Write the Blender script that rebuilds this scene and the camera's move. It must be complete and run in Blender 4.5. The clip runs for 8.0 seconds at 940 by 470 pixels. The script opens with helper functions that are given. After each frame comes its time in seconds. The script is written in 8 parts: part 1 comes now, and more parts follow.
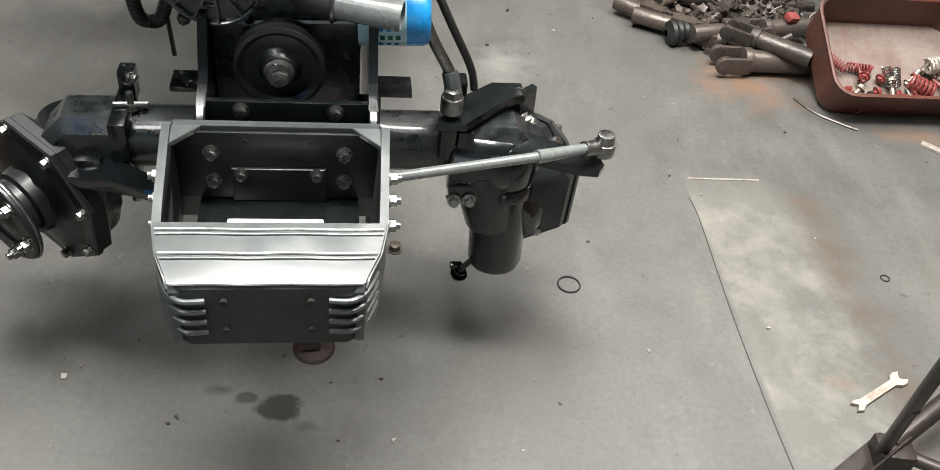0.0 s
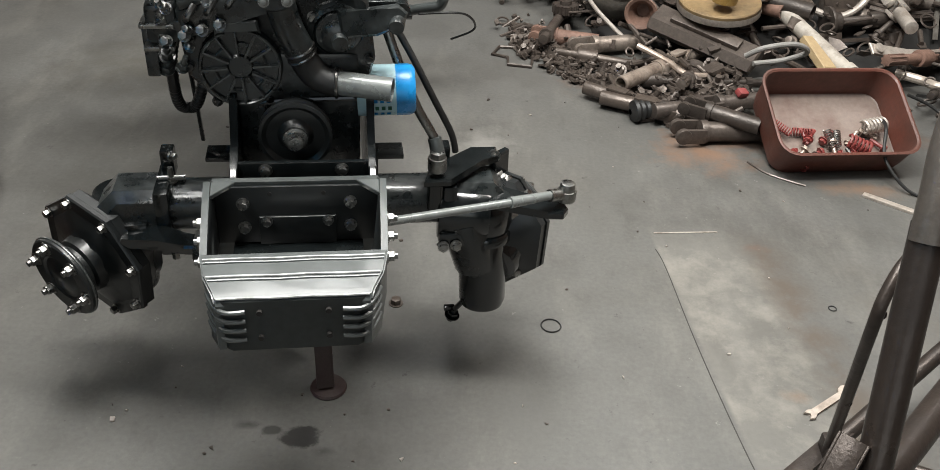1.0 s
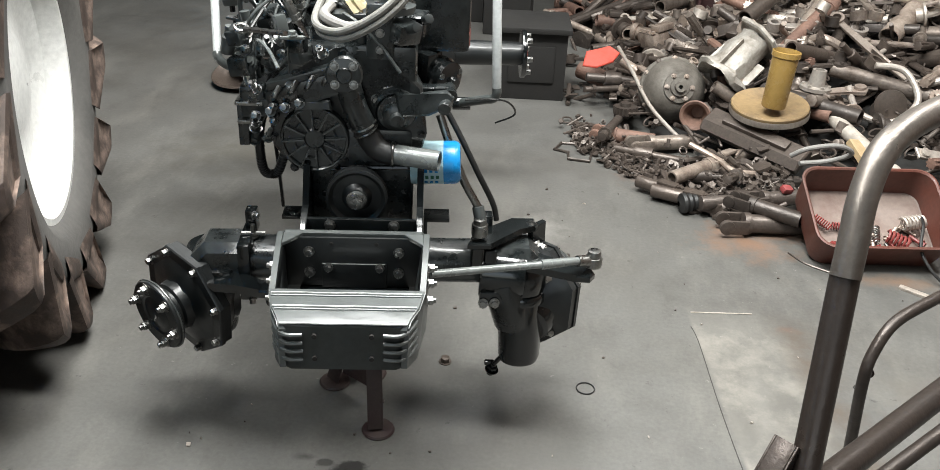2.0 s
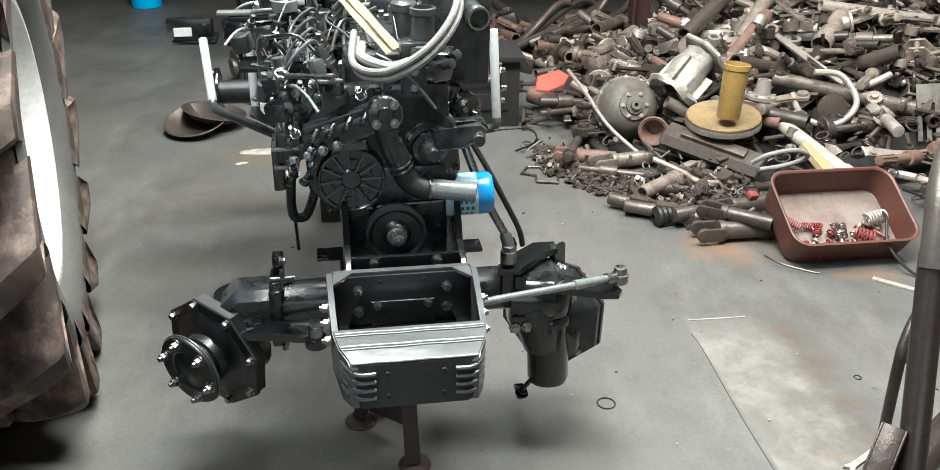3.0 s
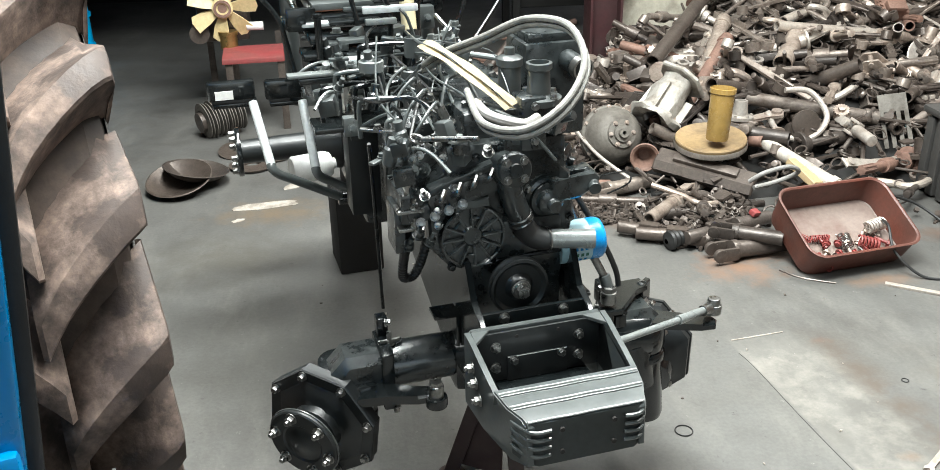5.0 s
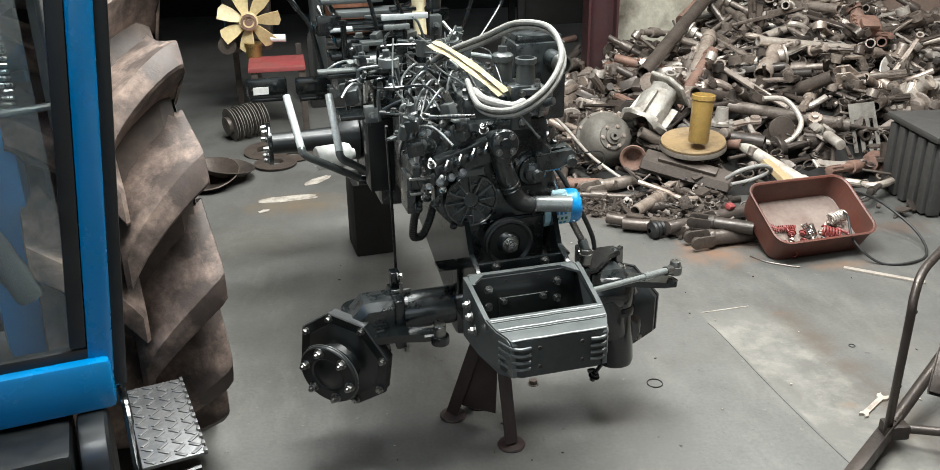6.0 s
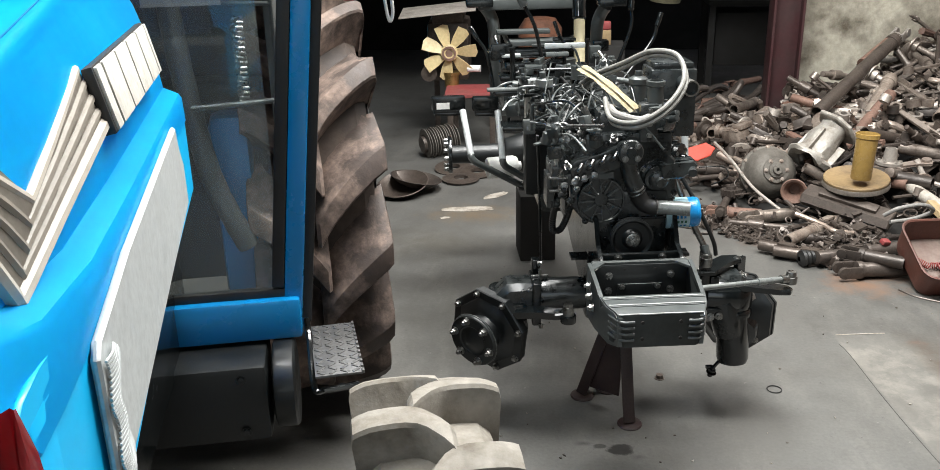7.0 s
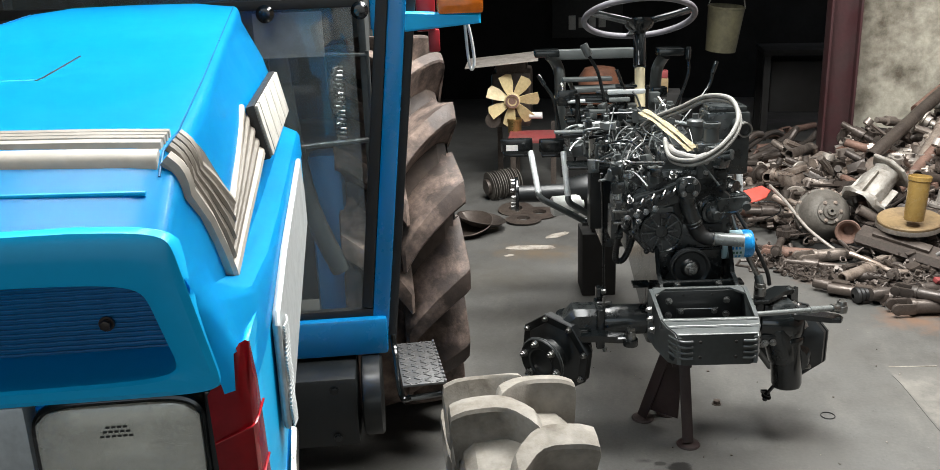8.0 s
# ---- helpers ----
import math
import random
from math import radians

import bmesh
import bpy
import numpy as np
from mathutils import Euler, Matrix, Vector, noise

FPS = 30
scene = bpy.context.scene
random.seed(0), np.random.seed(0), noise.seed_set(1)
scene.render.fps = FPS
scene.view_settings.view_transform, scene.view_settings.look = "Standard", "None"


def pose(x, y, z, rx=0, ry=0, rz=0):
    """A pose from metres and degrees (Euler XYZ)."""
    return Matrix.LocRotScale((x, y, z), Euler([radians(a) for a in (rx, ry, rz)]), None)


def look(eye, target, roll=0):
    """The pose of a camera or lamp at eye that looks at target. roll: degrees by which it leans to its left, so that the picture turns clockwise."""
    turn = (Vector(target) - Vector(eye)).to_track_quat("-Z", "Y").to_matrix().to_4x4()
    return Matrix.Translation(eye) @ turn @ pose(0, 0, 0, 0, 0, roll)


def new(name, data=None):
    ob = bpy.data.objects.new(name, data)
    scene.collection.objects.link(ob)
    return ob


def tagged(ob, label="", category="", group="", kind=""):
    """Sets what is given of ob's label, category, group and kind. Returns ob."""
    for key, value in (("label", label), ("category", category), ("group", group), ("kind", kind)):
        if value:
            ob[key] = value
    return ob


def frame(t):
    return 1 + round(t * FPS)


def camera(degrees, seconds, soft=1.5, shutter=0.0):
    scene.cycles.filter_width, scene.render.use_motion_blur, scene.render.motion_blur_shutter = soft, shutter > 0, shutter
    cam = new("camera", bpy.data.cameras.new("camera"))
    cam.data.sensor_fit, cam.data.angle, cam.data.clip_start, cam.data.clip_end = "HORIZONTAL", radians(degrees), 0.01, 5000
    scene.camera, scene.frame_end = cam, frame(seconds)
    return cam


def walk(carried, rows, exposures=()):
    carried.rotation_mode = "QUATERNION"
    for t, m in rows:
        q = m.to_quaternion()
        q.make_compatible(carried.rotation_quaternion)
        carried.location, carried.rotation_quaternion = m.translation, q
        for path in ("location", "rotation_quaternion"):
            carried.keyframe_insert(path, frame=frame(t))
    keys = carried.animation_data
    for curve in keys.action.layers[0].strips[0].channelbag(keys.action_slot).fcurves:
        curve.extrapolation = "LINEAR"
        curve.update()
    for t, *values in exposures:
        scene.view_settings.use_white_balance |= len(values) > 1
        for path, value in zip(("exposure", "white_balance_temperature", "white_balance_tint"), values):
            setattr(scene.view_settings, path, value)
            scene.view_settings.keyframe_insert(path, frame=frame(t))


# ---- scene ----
cam = camera(54.8, 8.0, soft=0.7)
PATH = [
    (0, (0.041, 0.102, 1.229), (0.081, 1.607, -0.088), 7.6),
    (0.5, (0.054, -0.037, 1.251), (0.076, 1.513, -0.013), 5.2),
    (1, (0.073, -0.161, 1.304), (0.088, 1.485, 0.168), 4.0),
    (1.5, (0.132, -0.272, 1.345), (0.071, 1.464, 0.355), 2.8),
    (2, (0.174, -0.391, 1.355), (-0.014, 1.36, 0.407), 2.8),
    (3.5, (-0.226, -0.436, 1.369), (-0.14, 1.369, 0.513), -0.6),
    (4, (-0.339, -0.336, 1.378), (-0.236, 1.477, 0.54), -1.7),
    (4.5, (-0.419, -0.331, 1.391), (-0.204, 1.473, 0.556), -1.0),
    (6, (-0.491, -0.784, 1.445), (-0.292, 1.042, 0.654), -0.7),
    (6.5, (-0.389, -0.991, 1.458), (-0.372, 0.866, 0.716), -0.1),
    (7, (-0.347, -1.185, 1.47), (-0.578, 0.673, 0.768), -1.3),
    (7.5, (-0.359, -1.339, 1.477), (-0.633, 0.535, 0.836), -1.4),
    (8, (-0.365, -1.426, 1.496), (-0.716, 0.45, 0.898), -2.0),
]
# The light, the world and the exposure
walk(cam, [(t, look(eye, target, roll)) for t, eye, target, roll in PATH], [(0.0, 0.98, 6500, 10), (0.5, 1.05, 6500, 10), (1.0, 0.6, 6500, 10), (1.5, 0.8, 6400, 9), (2.0, 0.98, 6380, 9), (3.5, 1.32, 6200, 5), (4.0, 1.36, 6200, 5), (4.5, 1.48, 6200, 5), (6.0, 1.08, 6250, 7), (6.5, 0.98, 6300, 8), (7.0, 0.95, 6400, 10), (7.5, 0.94, 6400, 10), (8.0, 0.87, 6380, 10)])

world = bpy.data.worlds.new("overcast_sky")
scene.world = world
world.use_nodes = True
wn = world.node_tree.nodes
sky = wn.new("ShaderNodeTexSky")
sky.sky_type = "NISHITA"
sky.sun_disc = False
sky.sun_elevation, sky.sun_rotation = radians(66), radians(73)
sky.air_density, sky.dust_density = 1.5, 5.0
wn["Background"].inputs["Strength"].default_value = 0.1
world.node_tree.links.new(sky.outputs[0], wn["Background"].inputs["Color"])

# overhead daylight through unseen skylights; the last is added to brighten the bonnet
SKYLIGHTS = ((-0.55, 2.7, 0.8, 2.2, 66), (0.1, 1.15, 2.0, 0.6, 138), (2.0, 2.4, 0.7, 1.8, 46), (-1.42, -0.2, 0.8, 1.7, 50))
for strip_x, strip_y, strip_width, strip_length, strip_watts in SKYLIGHTS:
    skylight = new("skylight_daylight", bpy.data.lights.new("skylight_daylight", "AREA"))
    skylight.data.shape, skylight.data.size, skylight.data.size_y, skylight.data.energy = "RECTANGLE", strip_width, strip_length, strip_watts
    skylight.data.color = (1.0, 0.995, 0.95)
    skylight.matrix_world = pose(strip_x, strip_y, 3.64)
# weak fill from behind the walk, added to brighten faces turned that way
fill_light = new("front_fill", bpy.data.lights.new("front_fill", "AREA"))
fill_light.data.shape, fill_light.data.size, fill_light.data.size_y, fill_light.data.energy = "RECTANGLE", 3.4, 2.3, 10
fill_light.data.color = (0.97, 1.0, 0.99)
fill_light.matrix_world = pose(0.3, -4.1, 1.75, 90, 0, 0)
sun = new("sun", bpy.data.lights.new("sun", "SUN"))
sun.data.energy, sun.data.angle, sun.data.color = 0.6, radians(30), (1.0, 0.97, 0.93)
sun.matrix_world = look((2.6, 0.8, 6.0), (0, 0, 0))


# ---- materials ----
def ramp(nt, src, stops):
    n = nt.nodes.new("ShaderNodeValToRGB")
    el = n.color_ramp.elements
    while len(el) < len(stops):
        el.new(0.5)
    for e, (p, c) in zip(el, stops):
        e.position, e.color = p, (*c, 1)
    nt.links.new(src, n.inputs[0])
    return n.outputs[0]


def noise_tex(nt, vec, scale, detail=4.0, rough=0.6):
    n = nt.nodes.new("ShaderNodeTexNoise")
    n.inputs["Scale"].default_value, n.inputs["Detail"].default_value, n.inputs["Roughness"].default_value = scale, detail, rough
    nt.links.new(vec, n.inputs["Vector"])
    return n.outputs["Fac"]


def blend(nt, fac, a, b, mode="MIX"):
    n = nt.nodes.new("ShaderNodeMix")
    n.data_type, n.blend_type = "RGBA", mode
    for socket, value in ((n.inputs[0], fac), (n.inputs[6], a), (n.inputs[7], b)):
        if isinstance(value, (int, float)):
            socket.default_value = value
        elif isinstance(value, tuple):
            socket.default_value = (*value, 1)
        else:
            nt.links.new(value, socket)
    return n.outputs[2]


def material(name, base, dirt=None, rough=0.5, metal=0.0, amount=0.5, fine=60.0, coarse=7.0, bump=0.15, spread=0.0, coat=0.0, grain=0.25):
    """A surface with grain at a fine scale, dirt in patches at a coarse one, uneven gloss and relief."""
    m = bpy.data.materials.new(name)
    m.use_nodes = True
    nt = m.node_tree
    b = nt.nodes["Principled BSDF"]
    vec = nt.nodes.new("ShaderNodeTexCoord").outputs["Object"]
    info = nt.nodes.new("ShaderNodeObjectInfo").outputs["Random"]
    if spread:
        add = nt.nodes.new("ShaderNodeVectorMath")
        add.operation = "ADD"
        nt.links.new(vec, add.inputs[0])
        nt.links.new(info, add.inputs[1])
        vec = add.outputs[0]
    f, c = noise_tex(nt, vec, fine), noise_tex(nt, vec, coarse, 6.0, 0.65)
    dirt = dirt or tuple(0.6 * v for v in base)
    patches = ramp(nt, c, [(0.42, (0, 0, 0)), (0.68, (amount,) * 3)])
    col = blend(nt, patches, base, dirt)
    shade = ramp(nt, f, [(0.25, (1 - grain,) * 3), (0.75, (1, 1, 1))])
    col = blend(nt, 1.0, col, shade, "MULTIPLY")
    if spread:
        tone = ramp(nt, info, [(0.0, (1 - spread, 1 - spread, 1 - spread)), (0.45, (1, 1 - 0.04 * spread, 1 - 0.1 * spread)), (0.8, (1, 0.95, 0.9)), (1.0, (1.0, 1.0, 1.0))])
        col = blend(nt, 1.0, col, tone, "MULTIPLY")
    nt.links.new(col, b.inputs["Base Color"])
    r = ramp(nt, c, [(0.35, (max(rough - 0.08, 0.02),) * 3), (0.7, (min(rough + 0.22 * amount + 0.05, 1),) * 3)])
    nt.links.new(r, b.inputs["Roughness"])
    b.inputs["Metallic"].default_value = metal
    b.inputs["Coat Weight"].default_value = coat
    b.inputs["Coat Roughness"].default_value = 0.12
    if bump:
        bp = nt.nodes.new("ShaderNodeBump")
        bp.inputs["Strength"].default_value, bp.inputs["Distance"].default_value = bump, 0.004
        nt.links.new(f, bp.inputs["Height"])
        nt.links.new(bp.outputs[0], b.inputs["Normal"])
    return m


def floor_material():
    m = bpy.data.materials.new("oily_concrete")
    m.use_nodes = True
    nt = m.node_tree
    b = nt.nodes["Principled BSDF"]
    vec = nt.nodes.new("ShaderNodeTexCoord").outputs["Object"]
    big, mid, fine = noise_tex(nt, vec, 0.7, 5), noise_tex(nt, vec, 3.2, 7, 0.65), noise_tex(nt, vec, 90, 3)
    col = ramp(nt, big, [(0.3, (0.088, 0.086, 0.08)), (0.52, (0.116, 0.113, 0.105)), (0.75, (0.106, 0.099, 0.087))])
    col = blend(nt, ramp(nt, mid, [(0.46, (0, 0, 0)), (0.66, (0.42,) * 3)]), col, (0.132, 0.13, 0.123))
    col = blend(nt, ramp(nt, noise_tex(nt, vec, 1.7, 8, 0.7), [(0.47, (0, 0, 0)), (0.66, (0.62,) * 3)]), col, (0.066, 0.062, 0.056))
    # trodden smears, drawn out along the shed
    drag = nt.nodes.new("ShaderNodeMapping")
    drag.inputs["Rotation"].default_value, drag.inputs["Scale"].default_value = (0, 0, radians(24)), (4.5, 1.7, 1.0)
    nt.links.new(vec, drag.inputs[0])
    smear = noise_tex(nt, drag.outputs[0], 1.0, 8, 0.72)
    col = blend(nt, ramp(nt, smear, [(0.5, (0, 0, 0)), (0.66, (0.65,) * 3)]), col, (0.16, 0.154, 0.14))
    col = blend(nt, ramp(nt, smear, [(0.3, (0.5,) * 3), (0.42, (0, 0, 0))]), col, (0.052, 0.048, 0.042))
    # specks of dirt and pale flecks
    col = blend(nt, ramp(nt, noise_tex(nt, vec, 26, 6, 0.7), [(0.64, (0, 0, 0)), (0.7, (0.7,) * 3)]), col, (0.036, 0.033, 0.029))
    flecks = blend(nt, 1.0, ramp(nt, noise_tex(nt, vec, 34, 5, 0.75), [(0.645, (0, 0, 0)), (0.7, (0.85,) * 3)]), ramp(nt, noise_tex(nt, vec, 1.9, 3), [(0.45, (0, 0, 0)), (0.62, (1, 1, 1))]), "MULTIPLY")
    col = blend(nt, flecks, col, (0.3, 0.292, 0.27))
    col = blend(nt, 1.0, col, ramp(nt, fine, [(0.3, (0.72,) * 3), (0.7, (0.88,) * 3)]), "MULTIPLY")

    def spot(x, y, rx, ry, colour, strength, edge=0.5):
        """A stain, or a patch of painted shade, with a ragged outline at a place of its own."""
        nonlocal col
        mp = nt.nodes.new("ShaderNodeMapping")
        mp.vector_type = "TEXTURE"
        mp.inputs["Location"].default_value, mp.inputs["Scale"].default_value = (x, y, 0), (rx, ry, 1)
        nt.links.new(vec, mp.inputs[0])
        ln = nt.nodes.new("ShaderNodeVectorMath")
        ln.operation = "LENGTH"
        nt.links.new(mp.outputs[0], ln.inputs[0])
        ad = nt.nodes.new("ShaderNodeMath")
        ad.operation = "MULTIPLY_ADD"
        nt.links.new(noise_tex(nt, vec, 14, 6, 0.7), ad.inputs[0])
        ad.inputs[1].default_value = 1.1
        nt.links.new(ln.outputs["Value"], ad.inputs[2])
        fac = ramp(nt, ad.outputs[0], [(max(1.05 - edge, 0.0), (strength,) * 3), (1.45, (0, 0, 0))])
        col = blend(nt, fac, col, colour)

    # worn slab along the floor joint, with a dirty outer edge
    away = nt.nodes.new("ShaderNodeVectorMath")
    away.operation = "DOT_PRODUCT"
    nt.links.new(vec, away.inputs[0])
    away.inputs[1].default_value = (0.9917, 0.1288, 0)
    sep = nt.nodes.new("ShaderNodeSeparateXYZ")
    nt.links.new(vec, sep.inputs[0])
    off = nt.nodes.new("ShaderNodeMath")
    off.operation = "SUBTRACT"
    nt.links.new(away.outputs["Value"], off.inputs[0])
    off.inputs[1].default_value = 0.277
    half = nt.nodes.new("ShaderNodeMath")
    half.operation = "MULTIPLY"
    nt.links.new(sep.outputs[1], half.inputs[0])
    half.inputs[1].default_value = 0.5
    ends = ramp(nt, half.outputs[0], [(0.0, (1, 1, 1)), (0.87, (1, 1, 1)), (0.92, (0, 0, 0))])
    band = blend(nt, 1.0, ramp(nt, off.outputs[0], [(0.5, (0, 0, 0)), (0.51, (1, 1, 1)), (0.72, (0.8,) * 3), (0.775, (0, 0, 0))]), ends, "MULTIPLY")
    col = blend(nt, blend(nt, 1.0, band, (0.4, 0.4, 0.4), "MULTIPLY"), col, (0.15, 0.142, 0.126))
    col = blend(nt, blend(nt, 1.0, band, ramp(nt, noise_tex(nt, vec, 6.5, 8, 0.7), [(0.46, (0, 0, 0)), (0.66, (0.75,) * 3)]), "MULTIPLY"), col, (0.22, 0.206, 0.18))
    rim = blend(nt, 1.0, ramp(nt, off.outputs[0], [(0.7, (0, 0, 0)), (0.762, (0.8,) * 3), (0.782, (0.8,) * 3), (0.86, (0, 0, 0))]), ends, "MULTIPLY")
    col = blend(nt, blend(nt, 1.0, rim, ramp(nt, noise_tex(nt, vec, 8, 8, 0.75), [(0.4, (0.1,) * 3), (0.58, (1, 1, 1))]), "MULTIPLY"), col, (0.075, 0.058, 0.044))
    spot(-0.21, 1.02, 0.085, 0.065, (0.012, 0.011, 0.01), 0.95, 0.2)
    spot(-0.265, 1.035, 0.05, 0.028, (0.018, 0.017, 0.015), 0.85, 0.25)
    spot(-0.16, 0.99, 0.06, 0.03, (0.02, 0.018, 0.016), 0.7, 0.6)
    spot(1.2, 2.08, 0.35, 0.12, (0.17, 0.1, 0.06), 0.6)
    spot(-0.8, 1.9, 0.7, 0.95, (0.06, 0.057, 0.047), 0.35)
    spot(0.95, 1.1, 0.16, 0.3, (0.085, 0.075, 0.062), 0.55)
    spot(0.35, 0.75, 0.3, 0.16, (0.085, 0.082, 0.076), 0.45)
    spot(-0.31, 1.045, 0.06, 0.03, (0.02, 0.019, 0.017), 0.8)
    spot(0.78, 2.25, 0.42, 0.32, (0.17, 0.09, 0.05), 0.7)
    spot(-1.0, 2.6, 0.8, 0.55, (0.055, 0.049, 0.037), 0.55)
    spot(0.3, 2.7, 0.5, 0.4, (0.08, 0.075, 0.068), 0.5)
    spot(1.1, 1.5, 0.3, 0.4, (0.1, 0.09, 0.075), 0.5)
    spot(0.55, 2.68, 0.42, 0.3, (0.1, 0.058, 0.038), 0.75)
    spot(0.95, 2.38, 0.5, 0.26, (0.13, 0.07, 0.045), 0.75)
    spot(1.6, 2.4, 0.4, 0.2, (0.1, 0.06, 0.04), 0.6)
    spot(0.82, 1.75, 0.1, 0.05, (0.11, 0.06, 0.04), 0.5)
    spot(0.78, 1.22, 0.09, 0.06, (0.13, 0.07, 0.035), 0.5)
    spot(-0.85, 3.0, 0.6, 0.35, (0.15, 0.1, 0.05), 0.5)
    spot(0.12, 2.2, 0.22, 0.28, (0.27, 0.26, 0.24), 0.45)
    spot(0.7, 1.42, 0.09, 0.5, (0.22, 0.21, 0.19), 0.38, 0.7)
    spot(0.78, 1.0, 0.07, 0.3, (0.2, 0.185, 0.16), 0.4, 0.7)
    spot(0.85, 1.08, 0.12, 0.1, (0.15, 0.1, 0.06), 0.6)
    spot(0.2, 1.1, 0.2, 0.3, (0.095, 0.092, 0.085), 0.5)
    # shadow on the near left floor, put into the colour
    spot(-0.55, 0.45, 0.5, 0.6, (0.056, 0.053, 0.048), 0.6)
    # shade put into the colour under the front bracket and its stand
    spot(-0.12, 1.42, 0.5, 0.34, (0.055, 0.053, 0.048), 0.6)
    nt.links.new(col, b.inputs["Base Color"])
    nt.links.new(ramp(nt, mid, [(0.3, (0.44,) * 3), (0.7, (0.66,) * 3)]), b.inputs["Roughness"])
    bp = nt.nodes.new("ShaderNodeBump")
    bp.inputs["Strength"].default_value, bp.inputs["Distance"].default_value = 0.25, 0.003
    nt.links.new(blend(nt, 0.5, fine, mid), bp.inputs["Height"])
    nt.links.new(bp.outputs[0], b.inputs["Normal"])
    return m


def glass_material():
    m = bpy.data.materials.new("cab_glass")
    m.use_nodes = True
    b = m.node_tree.nodes["Principled BSDF"]
    b.inputs["Base Color"].default_value = (0.78, 0.85, 0.85, 1)
    b.inputs["Roughness"].default_value, b.inputs["IOR"].default_value = 0.02, 1.45
    b.inputs["Transmission Weight"].default_value = 0.96
    return m


def lens_material():
    m = bpy.data.materials.new("yellowed_lens_glass")
    m.use_nodes = True
    b = m.node_tree.nodes["Principled BSDF"]
    b.inputs["Base Color"].default_value = (0.97, 0.96, 0.9, 1)
    b.inputs["Roughness"].default_value, b.inputs["IOR"].default_value = 0.08, 1.45
    b.inputs["Transmission Weight"].default_value = 0.78
    return m


LAMP_LENS = lens_material()
CONCRETE = floor_material()
GLASS = glass_material()
BLACK = material("black_machine_paint", (0.005, 0.0065, 0.007), (0.012, 0.0145, 0.0145), 0.18, 0, 0.4, 70, 12, 0.02, coat=0.4)
CASTING = material("black_painted_casting", (0.009, 0.0115, 0.012), (0.036, 0.042, 0.042), 0.27, 0.0, 0.8, 75, 26, 0.3, coat=0.6)
GREY = material("dark_grey_paint", (0.056, 0.063, 0.062), (0.084, 0.091, 0.089), 0.36, 0, 0.5, 70, 9, 0.04, coat=0.35)
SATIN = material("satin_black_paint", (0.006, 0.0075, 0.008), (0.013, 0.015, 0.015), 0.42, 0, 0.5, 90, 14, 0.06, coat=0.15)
# lighter than the casting, a painted highlight for ribs and rims
RIBBED = material("lit_black_rib", (0.05, 0.056, 0.056), (0.11, 0.115, 0.11), 0.28, 0.2, 0.6, 90, 30, 0.05, coat=0.5)
BARE = material("bare_steel", (0.55, 0.55, 0.53), (0.3, 0.27, 0.23), 0.28, 1.0, 0.5, 120, 20, 0.1)
CHROME = material("polished_steel", (0.62, 0.62, 0.6), (0.4, 0.38, 0.35), 0.16, 1.0, 0.3, 100, 12, 0.03)
BOLT = material("zinc_bolt", (0.34, 0.34, 0.33), (0.16, 0.15, 0.13), 0.3, 1.0, 0.5, 200, 60, 0.1)
RUBBER = material("black_rubber", (0.012, 0.012, 0.012), (0.028, 0.027, 0.025), 0.5, 0, 0.6, 120, 10, 0.1)
WIRE = material("black_wire", (0.014, 0.015, 0.015), None, 0.25, 0, 0.3, 100, 10, 0.0)
FILTER_BLUE = material("blue_filter_paint", (0.01, 0.25, 0.62), (0.03, 0.3, 0.6), 0.3, 0, 0.3, 80, 20, 0.03)
FILTER_PALE = material("pale_filter_print", (0.42, 0.62, 0.68), (0.3, 0.45, 0.5), 0.35, 0, 0.4, 80, 40, 0.02)
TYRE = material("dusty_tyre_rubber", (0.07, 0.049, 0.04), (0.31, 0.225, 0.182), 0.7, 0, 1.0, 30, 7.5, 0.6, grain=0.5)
TYRE_PALE = material("pale_dusty_tyre", (0.25, 0.23, 0.198), (0.11, 0.092, 0.07), 0.85, 0, 0.95, 50, 9, 0.35)
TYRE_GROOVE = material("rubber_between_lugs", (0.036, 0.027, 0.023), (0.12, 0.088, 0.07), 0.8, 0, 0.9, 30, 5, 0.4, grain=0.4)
SIDEWALL = material("grey_tyre_sidewall", (0.1, 0.097, 0.092), (0.16, 0.15, 0.14), 0.75, 0, 0.7, 70, 6, 0.25)
RIM_WHITE = material("white_rim_paint", (0.82, 0.82, 0.8), (0.7, 0.68, 0.64), 0.35, 0, 0.3, 60, 6, 0.03)
BLUE = material("blue_tractor_paint", (0.004, 0.46, 0.88), (0.006, 0.425, 0.81), 0.42, 0, 0.12, 60, 3, 0.0, coat=0.15, grain=0.05)
BLUE.node_tree.nodes["Principled BSDF"].inputs["Specular IOR Level"].default_value = 0.25
# the bonnet's blue, darkened for the shade the cab stands in
SHADED_BLUE = material("shaded_blue_paint", (0.002, 0.2, 0.48), (0.004, 0.175, 0.42), 0.28, 0, 0.2, 60, 4, 0.0, coat=0.35, grain=0.06)
BLUE_DARK = material("blue_grille_paint", (0.004, 0.19, 0.45), (0.006, 0.13, 0.34), 0.35, 0, 0.4, 60, 8, 0.05)
CREAM = material("cream_stripe_paint", (0.52, 0.475, 0.41), (0.4, 0.36, 0.3), 0.45, 0, 0.4, 60, 10, 0.05)
TAUPE = material("taupe_stripe_paint", (0.25, 0.222, 0.185), (0.19, 0.168, 0.137), 0.5, 0, 0.4, 60, 10, 0.05)
SILVER = material("worn_silver_mesh_paint", (0.6, 0.63, 0.63), (0.46, 0.48, 0.48), 0.4, 0.15, 0.5, 90, 12, 0.08)
